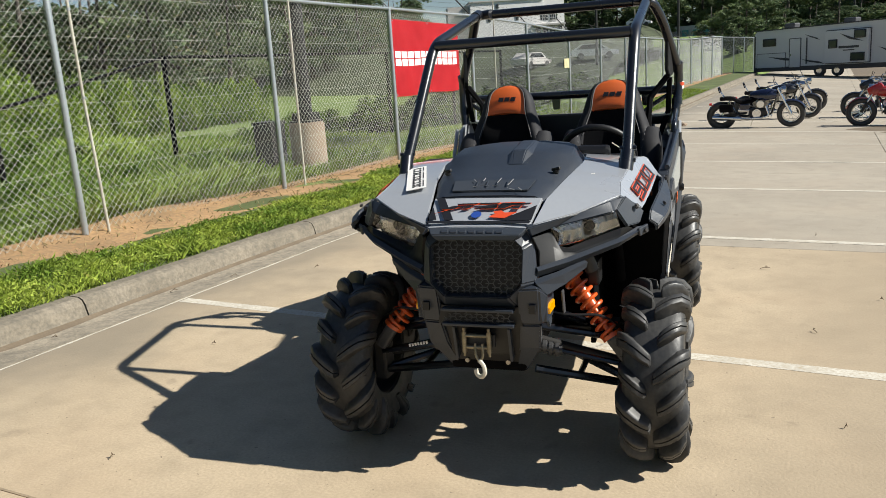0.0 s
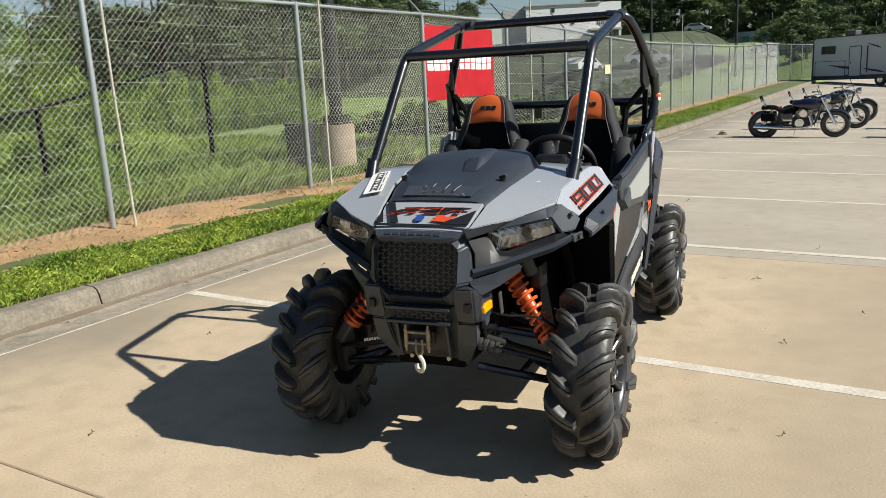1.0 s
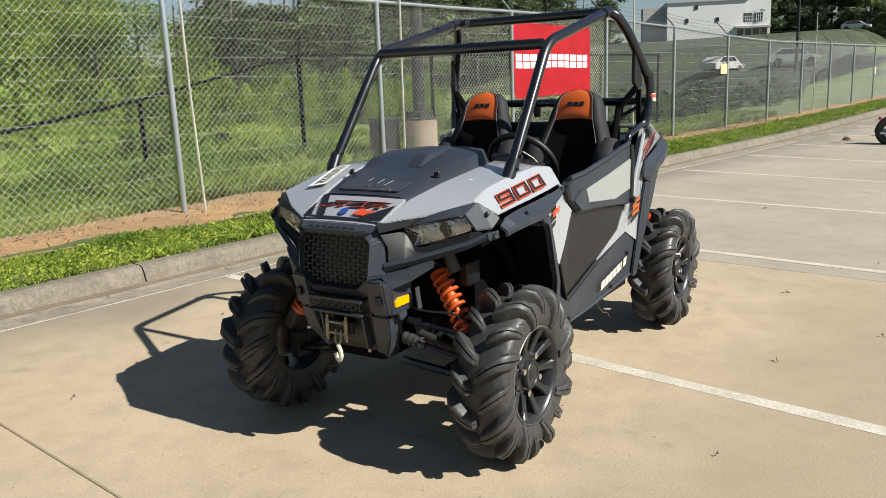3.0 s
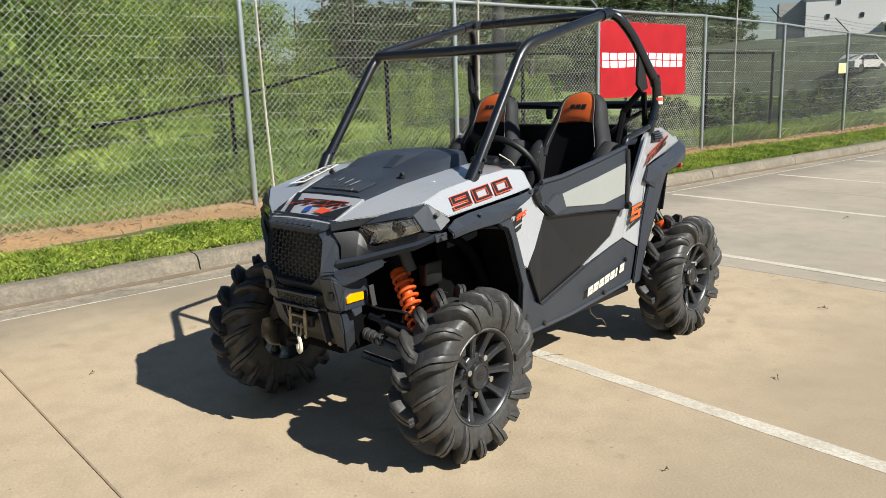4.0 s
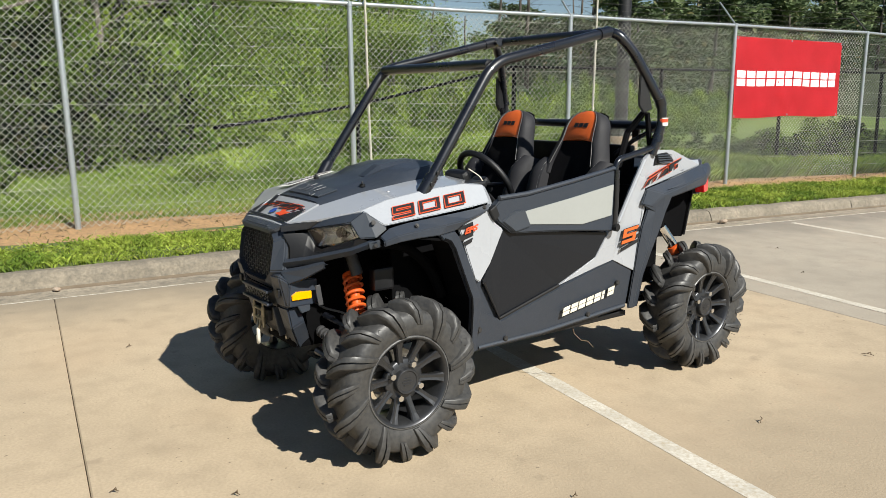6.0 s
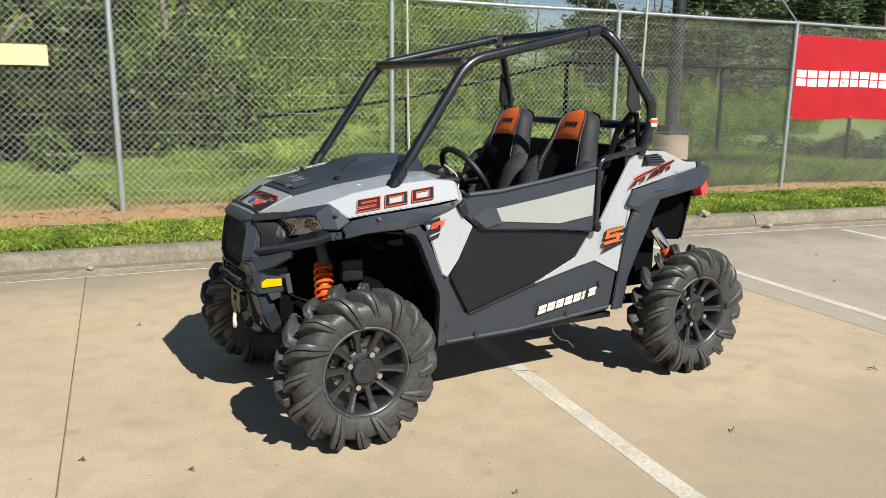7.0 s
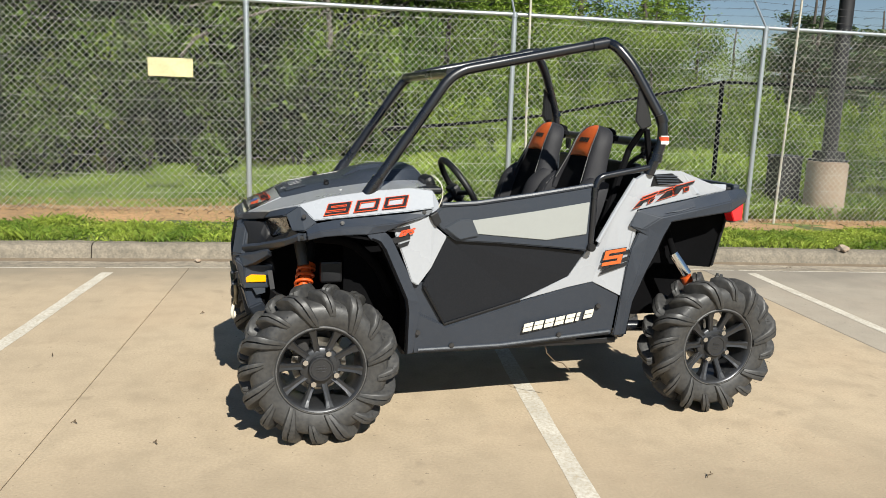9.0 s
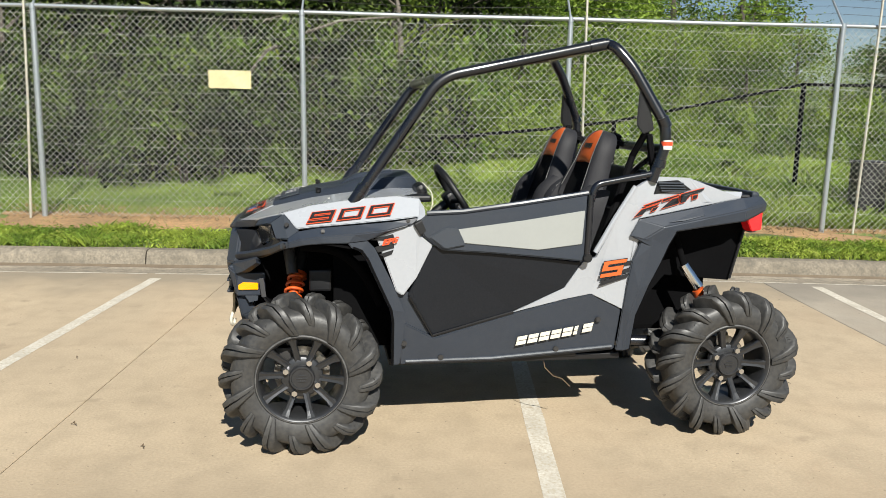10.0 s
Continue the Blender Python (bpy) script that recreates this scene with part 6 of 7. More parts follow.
def leaves(centres, size, spread=0.0):
    """Small folded leaves round the given centres."""
    n = len(centres)
    d1 = rng.normal(size=(n, 3))
    d1[:, 2] *= 0.6
    d1 /= np.linalg.norm(d1, axis=1)[:, None]
    d2 = np.cross(d1, rng.normal(size=(n, 3)))
    d2 /= np.linalg.norm(d2, axis=1)[:, None] + 1e-9
    s = (size * rng.uniform(0.6, 1.4, n))[:, None]
    up = np.cross(d1, d2) * s * 0.2
    v = np.stack((centres - d1 * s, centres + d2 * s * 0.45 + up, centres + d1 * s, centres - d2 * s * 0.45 + up), 1)
    base = np.arange(n)[:, None] * 4
    f = np.concatenate((base + [[0, 1, 2]], base + [[0, 2, 3]]))
    return v.reshape(-1, 3), f


def tri_mesh(name, v, f, mat):
    me = bpy.data.meshes.new(name)
    me.vertices.add(len(v))
    me.vertices.foreach_set("co", np.ascontiguousarray(v, dtype=np.float32).ravel())
    me.loops.add(len(f) * 3)
    me.loops.foreach_set("vertex_index", np.ascontiguousarray(f, dtype=np.int32).ravel())
    me.polygons.add(len(f))
    me.polygons.foreach_set("loop_start", np.arange(0, len(f) * 3, 3, dtype=np.int32))
    me.materials.append(mat)
    me.update(calc_edges=True)
    return me


def heights(x, y):
    return np.array([land(a, b) for a, b in zip(x, y)])


def verge_place(n):
    y = -8 + 44 * rng.random(n) ** 1.7
    y = np.where(rng.random(n) < 0.5, rng.uniform(-7, 16, n), y)
    clump = np.array([noise.noise((a * 1.1, 0.4, 9.0)) for a in y])
    x = rng.uniform(-5.62, -4.6, n) + 0.0
    inner = -5.4 + 0.25 * clump - 0.42 * np.clip((y - 8.6) / 1.6, 0, 1)
    x = np.where((y > 9) & (rng.random(n) < 0.3), x - 0.4, x)
    x = np.where(x < inner, inner + rng.uniform(0, 0.8, n) * 0.6, x)
    return x, y, heights(x, y)


def tufty(x, y):
    return np.array([1 + 0.9 * noise.noise((a * 2.6, b * 1.7, 6.0)) for a, b in zip(x, y)])


v, f = blades(70000, verge_place, 0.066, 0.0042, 0.9, tufty)
tagged(new("verge_grass", tri_mesh("verge_grass", v, f, grass_mat)), "thick green grass and clover along the kerb", "grass", kind="stuff")
n = 42000
x, y, z = verge_place(n)
c = np.stack((x, y, z + rng.uniform(0.01, 0.085, n)), 1)
v, f = leaves(c, 0.016)
tagged(new("clover", tri_mesh("clover", v, f, grass_mat)), "low clover leaves among the verge grass", "clover", kind="stuff")


def field_place(n):
    x = -6.5 - 10 * rng.random(n) ** 1.4
    y = rng.uniform(-7, 26, n)
    x = np.where(y > 6, -6.5 - 20 * rng.random(n) ** 1.5, x)
    return x, y, heights(x, y)


def patchy(x, y):
    return (0.24 + 0.85 * np.clip((y - 2.5) / 4, 0, 1)) * np.array([1 + 0.6 * noise.noise((a * 0.8, b * 0.8, 3.0)) for a, b in zip(x, y)])


v, f = blades(210000, field_place, 0.21, 0.0042, 0.9, patchy)
tagged(new("field_grass", tri_mesh("field_grass", v, f, field_mat)), "tall pale green field grass behind the fence", "grass", kind="stuff")


def sparse_place(n):
    x = rng.uniform(-6.7, -5.5, n)
    y = rng.uniform(-7, 30, n)
    return x, y, heights(x, y)


v, f = blades(3500, sparse_place, 0.05, 0.003, 1.2)
tagged(new("straw_grass", tri_mesh("straw_grass", v, f, surf("dry_grass", (0.32, 0.25, 0.12), 0.9, var=0.3, big=2, bump=0))), "sparse dry grass on the bare soil", "grass", kind="stuff")

# litter of bark and roots at the foot of the mesh
bm = bmesh.new()
for i in range(700):
    y = random.uniform(-7, 24)
    x = -6.18 + random.gauss(0, 0.16)
    z = land(x, y) + 0.02
    a, l = random.uniform(0, 3.14), random.uniform(0.012, 0.05)
    tube([(x - math.cos(a) * l, y - math.sin(a) * l, z), (x, y, z + random.uniform(0, 0.03)), (x + math.cos(a) * l, y + math.sin(a) * l, z)], random.uniform(0.0015, 0.004), 4, bm=bm)
tagged(part("soil_litter", bm, twig_mat), "dry twigs and roots along the fence foot", "twigs", kind="stuff")


def shrub_mesh(seed, count, size, mat):
    """A bush of many leaves gathered in uneven clumps, open between them."""
    r = np.random.default_rng(seed)
    lobes = r.normal(size=(16, 3)) * (0.42, 0.42, 0.3) + (0, 0, 0.55)
    lobes[:, 2] = np.clip(lobes[:, 2], 0.12, 1.1)
    which = r.integers(0, 16, count)
    rad = r.uniform(0.16, 0.36, 16)
    d = r.normal(size=(count, 3))
    d /= np.linalg.norm(d, axis=1)[:, None]
    c = lobes[which] + d * (rad[which] * r.random(count) ** 0.35)[:, None]
    c[:, 2] = np.abs(c[:, 2])
    v, f = leaves(c, size)
    return tri_mesh("crown", v, f, mat)


def stems_mesh(seed):
    bm = bmesh.new()
    r = random.Random(seed)
    for i in range(9):
        a, l = r.uniform(0, 6.28), r.uniform(0.3, 0.7)
        tube([(0.05 * math.cos(a), 0.05 * math.sin(a), -0.05), (0.25 * l * math.cos(a), 0.25 * l * math.sin(a), 0.4), (l * 0.7 * math.cos(a), l * 0.7 * math.sin(a), r.uniform(0.6, 1.05))], 0.012, 5, bm=bm, taper=0.4)
    me = bpy.data.meshes.new("stem")
    bm.to_mesh(me)
    bm.free()
    me.materials.append(bark)
    return me


crowns = [shrub_mesh(40 + i, 3000, 0.047, leaf_mat if i < 4 else leaf_shaded) for i in range(6)]
stems = [stems_mesh(i) for i in range(3)]


def shrub(x, y, s, h, kind):
    ob = thing("shrub", Matrix.Translation((x, y, land(x, y) - 0.03)) @ pose(0, 0, 0, 0, 0, rng.uniform(0, 360)), "bushy green shrub behind the fence" if kind < 4 else "green shrub at the wood's edge with painted-in shade", "shrub", "shrubs behind the fence")
    c = new("crown", crowns[kind])
    c.parent, c.scale = ob, (s, s, h)
    t = new("stem", stems[kind % 3])
    t.parent, t.scale = ob, (s * 0.8, s * 0.8, h * 0.8)


def wood_edge(y):
    """x of the front of the thicket."""
    return -8.75 - 0.42 * min(4, max(0, y)) - 2.2 * min(9, max(0, y - 4.5)) - 0.1 * max(0, y - 13.5)


for i in range(210):
    y = -9 + 52 * (i / 210) + rng.uniform(-0.4, 0.4)
    row = i % 3
    x = wood_edge(y) - 1.25 * row - rng.uniform(0, 0.8)
    s = rng.uniform(0.9, 1.5)
    if row == 0 and rng.random() < (0.4 if y > 9 else 0.0) or y < 4.5 and rng.random() < (0.42, 0.25, 0.1)[row]:
        continue
    # Up to y = 4 most shrubs take the kinds with painted shade (4, 5).
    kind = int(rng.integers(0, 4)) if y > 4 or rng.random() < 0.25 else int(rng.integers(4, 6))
    shrub(x, y, s, s * rng.uniform(0.8, 1.5) * (1 + 0.35 * row), kind)
for i in range(34):
    y = rng.uniform(5, 26)
    x = rng.uniform(max(-20, wood_edge(y) + 1), -8.3)
    s = rng.uniform(0.2, 0.45)
    if x > -9.6 and y < 13:
        continue
    shrub(x, y, s * 1.2, s * rng.uniform(0.5, 0.9), int(rng.integers(0, 6)))
for x, y, s in ((-7.9, 5.6, 0.42), (-8.3, 3.9, 0.5), (-8.6, 11.3, 0.6), (-9.4, 12.9, 0.8), (-9.9, 7.0, 0.7)):
    shrub(x, y, s, s * 0.8, 1)


def tree_parts(seed, height, spread, leaf_count, leaf_size, mat, low=0.12):
    r = random.Random(seed)
    rr = np.random.default_rng(seed)
    bm = bmesh.new()
    trunk = [Vector((0, 0, -0.1))]
    for i in range(1, 8):
        trunk.append(trunk[-1] + Vector((r.uniform(-0.12, 0.12), r.uniform(-0.12, 0.12), height / 7.5)))
    tube(trunk, 0.05 + height * 0.012, 9, bm=bm, taper=0.25)
    tips = []
    for i in range(26):
        k = r.uniform(low, 0.98)
        p = trunk[int(k * 6)].lerp(trunk[int(k * 6) + 1], k * 6 - int(k * 6))
        a, l = r.uniform(0, 6.28), spread * (1.1 - 0.65 * abs(k - 0.45)) * r.uniform(0.5, 1.1)
        q = p + Vector((math.cos(a) * l * 0.55, math.sin(a) * l * 0.55, l * 0.25))
        e = p + Vector((math.cos(a) * l, math.sin(a) * l, l * r.uniform(0.1, 0.6)))
        tube([p, q, e], 0.03 * (1.3 - k), 5, bm=bm, taper=0.3)
        tips += [q.lerp(e, 0.2), e, q.lerp(e, 0.6) + Vector((r.uniform(-0.4, 0.4), r.uniform(-0.4, 0.4), r.uniform(-0.5, 0.3)))]
    tips = np.array([tuple(t) for t in tips])
    which = rr.integers(0, len(tips), leaf_count)
    c = tips[which] + rr.normal(size=(leaf_count, 3)) * (0.34, 0.34, 0.26)
    v, f = leaves(c, leaf_size)
    me = bpy.data.meshes.new("trunk")
    bm.normal_update()
    bm.to_mesh(me)
    bm.free()
    me.materials.append(bark)
    for p in me.polygons:
        p.use_smooth = True
    return me, tri_mesh("crown", v, f, mat)


kinds = [tree_parts(70 + i, 6.5 + 0.8 * i, 1.9 + 0.12 * i, 8000, 0.065, (leaf_mat, leaf_shaded, leaf_shaded, leaf_mat)[i], (0.12, 0.34, 0.28, 0.12)[i]) for i in range(4)]


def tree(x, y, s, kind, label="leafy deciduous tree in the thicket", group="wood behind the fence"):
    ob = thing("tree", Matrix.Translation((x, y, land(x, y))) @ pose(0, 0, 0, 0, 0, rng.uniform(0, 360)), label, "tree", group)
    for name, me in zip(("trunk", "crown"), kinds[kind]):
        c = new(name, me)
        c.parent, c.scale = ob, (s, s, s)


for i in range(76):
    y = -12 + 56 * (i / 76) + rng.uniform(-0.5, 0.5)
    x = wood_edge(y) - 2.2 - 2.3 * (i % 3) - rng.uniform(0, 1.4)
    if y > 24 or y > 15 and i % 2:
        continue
    # Up to y = 5 the crowns are mostly those with shade painted in.
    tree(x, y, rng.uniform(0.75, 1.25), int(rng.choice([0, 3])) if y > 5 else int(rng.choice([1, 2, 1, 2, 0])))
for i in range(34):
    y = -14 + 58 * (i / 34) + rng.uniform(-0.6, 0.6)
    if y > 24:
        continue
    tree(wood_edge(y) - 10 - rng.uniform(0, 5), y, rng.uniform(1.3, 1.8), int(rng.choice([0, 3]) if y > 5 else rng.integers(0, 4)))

# Back rows added to close the view; the wood's shade is in their leaf colour.
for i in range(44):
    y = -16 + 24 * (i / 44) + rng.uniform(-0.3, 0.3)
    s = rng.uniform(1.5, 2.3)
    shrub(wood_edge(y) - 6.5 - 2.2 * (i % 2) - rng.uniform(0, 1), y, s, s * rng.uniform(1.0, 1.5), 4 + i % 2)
pale_bark = surf("pale_bark", (0.135, 0.12, 0.10), 0.95, var=0.4, big=5, fine=30, bump=0.6, tint=(0.12, 0.10, 0.085))
for x, y, r, lean in ((-11.4, -3.9, 0.11, 0.05), (-11.2, -1.9, 0.12, -0.04), (-11.4, 0.1, 0.09, 0.05), (-12.2, 3.4, 0.07, -0.08)):
    tr = thing("tree", Matrix.Translation((x, y, land(x, y))), "bare pale tree trunk with few limbs at the wood's edge", "tree", "wood behind the fence")
    pts = [(0.15 * math.sin(k * 1.7 + y), lean * k + 0.1 * math.sin(k * 2.1 + x), 0.75 * k - 0.1) for k in range(9)]
    part("trunk", tube(pts, r, 9, taper=0.35), pale_bark, tr, smooth=True)
    for k in (3, 4, 5, 6):
        sg = 1 if k % 2 else -1
        p = Vector(pts[k])
        part("limb", tube([p, p + Vector((0.2, sg * 0.5, 0.35)), p + Vector((0.25, sg * 1.2, 0.55))], r * 0.35, 6, taper=0.3), pale_bark, tr, smooth=True)
tr = thing("fallen_limb", Matrix.Translation((-10.0, 1.1, 0)), "pale dead limb leaning among the trees", "branch")
part("limb", tube([(0, -0.35, 1.9), (0, 0.0, 2.37), (0.05, 0.5, 2.62), (0.1, 1.2, 2.86), (0.0, 2.1, 2.95)], 0.034, 8, taper=0.5), pale_bark, tr, smooth=True)
part("stub", tube([(0, -0.3, 0.2), (0, -0.35, 1.95)], 0.038, 8, taper=0.8), pale_bark, tr, smooth=True)

# ---- far wood ----
far_me = [tree_parts(90 + i, 15, 3.0, 4000, 0.26, pine_mat) for i in range(3)]
for i in range(90):
    ang = radians(-25 + 47 * (i / 90))
    d = 165 + 40 * rng.random()
    x, y = -14 + d * math.sin(ang - 0.02), d * math.cos(ang)
    if -92 < x < -56:
        continue
    ob = thing("far_tree", pose(x, y, 3.0, 0, 0, rng.uniform(0, 360)), "tall tree in the far wood", "tree", "far wood")
    for name, me in zip(("trunk", "crown"), far_me[i % 3]):
        c = new(name, me)
        c.parent, c.scale = ob, (1.5, 1.5, rng.uniform(1.1, 1.6))
for i in range(26):
    x, y = -16 + 40 * (i / 26) + rng.uniform(-1, 1), rng.uniform(96, 125)
    ob = thing("far_tree", pose(x, y, 0.5, 0, 0, rng.uniform(0, 360)), "young tree before the far wood", "tree", "far wood")
    for name, me in zip(("trunk", "crown"), far_me[i % 3]):
        c = new(name, me)
        c.parent, c.scale = ob, (0.8, 0.8, rng.uniform(0.35, 0.6))
for i in range(84):
    y = 38 + 110 * (i / 84)
    x = -31 - 0.31 * y + rng.uniform(-22, 3)
    ob = thing("far_tree", pose(x, y, -0.6 + 4.6 * smooth01(60, 90, y), 0, 0, rng.uniform(0, 360)), "tree on the far hillside", "tree", "hillside trees")
    for name, me in zip(("trunk", "crown"), far_me[i % 3]):
        c = new(name, me)
        c.parent, c.scale = ob, (1.15, 1.15, rng.uniform(0.6, 0.95))
# distant ridge
vs, fs = [], []
for i in range(61):
    a = radians(-100 + 200 * i / 60)
    h = 16 + 9 * noise.noise((i * 0.31, 0, 2.2)) + 3 * noise.noise((i * 1.3, 0, 1.0))
    vs += [(640 * math.sin(a), 640 * math.cos(a), -5), (660 * math.sin(a), 660 * math.cos(a), h * 1.3)]
fs = [(2 * i, 2 * i + 2, 2 * i + 3, 2 * i + 1) for i in range(60)]
tagged(from_arrays("backdrop", vs, fs, surf("wooded_ridge", (0.075, 0.105, 0.05), 1, var=0.4, big=0.02, fine=0.15, bump=0, world_space=True)), "hazy wooded ridge on the horizon", "hills", kind="structure")

# ---- warehouse ----
wh = thing("warehouse", pose(-61.4, 150, 6.6, 0, 0, 30) @ Matrix.Scale(0.482, 4), "large pale warehouse with a darker grey bay", "building")
part("wall", box(30, 26, 16, (7, 13, 8)), wall_white, wh, "white panel wall")
part("grey_bay", box(15, 10, 15, (-9.5, 9, 7.5)), wall_grey, wh, "grey bay wall")
part("grey_bay", box(4, 8, 16.4, (15.6, 4.2, 8.2)), wall_grey, wh)
part("office_wing", box(13, 12, 16.3, (24.2, 6.2, 8.15)), wall_white, wh)
part("roof", box(31, 27, 0.5, (7, 13, 16.2)), wall_grey, wh)
for x, z in ((-0.5, 9), (11, 9), (3, 14)):
    part("window", box(1.2, 0.3, 1.6, (x, -0.05, z)), glass_dark, wh)
for i in range(2):
    win = part("window", box(3.0, 0.3, 3.4, (22.2 + 4 * i, 0.1, 9.2)), glass_dark, wh)
    for k in (-0.75, 0, 0.75):
        part("mullion", box(0.12, 0.1, 3.4, (22.2 + 4 * i + k, -0.1, 9.2)), wall_white, win)
    for k in (-0.8, 0.4):
        part("mullion", box(3.0, 0.1, 0.12, (22.2 + 4 * i, -0.1, 9.2 + k)), wall_white, win)
part("canopy", box(13, 3, 0.7, (24, -1.2, 5.6)), wall_grey, wh)
for i in range(4):
    part("door", box(2.0, 0.3, 3.4, (19.6 + 3 * i, 0.1, 3.2)), glass_dark, wh)
big = thing("warehouse", pose(30, 235, 1.5), "huge grey warehouse behind the trees", "building")
part("wall", box(95, 30, 26, (0, 15, 13)), wall_grey, big)
part("roof", box(96, 31, 0.6, (0, 15, 26.2)), wall_grey, big)

# ---- caravan ----
rv = thing("travel_trailer", pose(-4.7, 57.6, lot(-0.6, 55), 0, 0, -31), "white travel trailer with dark swoosh graphics and two axles", "caravan")
L, H = 10.6, 3.05
bm = plate([(0, 0, 0.42), (L, 0, 0.42), (L + 0.9, 0, 0.9), (L + 0.9, 0, 2.2), (L + 0.2, 0, H + 0.1), (0.2, 0, H), (0, 0, H - 0.2)], (0, -1, 0), 2.4, 0.04)
body = part("body", bm, rv_white, rv)
part("skirt", box(L + 0.1, 2.42, 0.28, (L / 2, 1.2, 0.55), 0.03), rv_dark, rv)
part("roof_trim", box(L, 0.05, 0.06, (L / 2, -0.03, H + 0.02), 0.01, (0, -0.55, 0)), rv_dark, rv)
part("end_trim", box(0.12, 2.44, 2.2, (0.03, 1.2, 1.6), 0.03), rv_dark, rv)
part("slide_out", box(2.7, 0.3, 1.9, (6.4, -0.12, 1.72), 0.03), rv_white, rv)
part("slide_frame", box(2.8, 0.04, 2.0, (6.4, 0.0, 1.72), 0.01), rv_dark, rv)
for x, z, sx, sz, y in ((1.1, 2.25, 0.9, 0.42, 0), (5.6, 1.9, 0.5, 0.45, -0.27), (7.25, 2.4, 0.65, 0.42, -0.27), (7.15, 1.1, 0.8, 0.42, -0.27), (9.3, 2.2, 0.8, 0.4, 0)):
    win = part("window", box(sx, 0.04, sz, (x, y - 0.02, z), 0.03), glass_dark, rv)
    part("window_frame", box(sx + 0.07, 0.02, sz + 0.07, (x, y - 0.008, z), 0.03), rv_dark, win)
dr = part("door", box(0.72, 0.04, 1.75, (2.95, -0.02, 1.5), 0.04), rv_white, rv)
part("door_frame", box(0.8, 0.02, 1.83, (2.95, -0.008, 1.5), 0.04), rv_dark, dr)
part("door_handle", box(0.05, 0.05, 0.14, (2.68, -0.06, 1.4), 0.01), chrome, dr)
part("hatch_frame", box(2.1, 0.015, 0.95, (1.25, -0.008, 1.1), 0.02), rv_dark, rv)
part("hatch", box(2.04, 0.02, 0.89, (1.25, -0.012, 1.1), 0.02), rv_white, rv)
part("grab_rail", box(0.05, 0.06, 1.6, (3.75, -0.05, 1.6), 0.01), rv_dark, rv)
for pts in ([(1.0, 1.35), (2.4, 1.22), (3.4, 1.02), (2.2, 1.08)], [(3.4, 1.1), (4.6, 0.92), (5.0, 0.75), (4.0, 0.9)], [(6.0, 2.5), (7.4, 2.0), (7.7, 1.72), (6.6, 2.15)], [(8.2, 1.6), (9.6, 1.2), (10.2, 0.9), (9.0, 1.2)], [(3.6, 2.6), (4.4, 2.35), (4.6, 2.2), (4.0, 2.4)]):
    part("swoosh", plate([(x, -0.3 if 5.1 < x < 7.7 else -0.03, z) for x, z in pts], (0, -1, 0), 0.01, 0), rv_dark, rv)
part("print_bar", box(1.25, 0.01, 0.13, (6.6, -0.28, 1.68)), rv_dark, rv)
part("print_bar", box(0.7, 0.01, 0.06, (6.6, -0.28, 1.5)), rv_dark, rv)
for x in (4.6, 5.75):
    whl = part("wheel", cyl(0.36, 0.22, (x, 0.12, 0.36), (90, 0, 0), 24, bevel=0.03), rubber, rv, smooth=True)
    part("rim", cyl(0.2, 0.24, (x, 0.11, 0.36), (90, 0, 0), 18, bevel=0.02), chrome, whl)
for x in (1.9, 5.9, 9.5):
    part("roof_unit", box(0.75, 0.6, 0.28, (x, 1.2, H + 0.2), 0.08), rv_dark, rv)


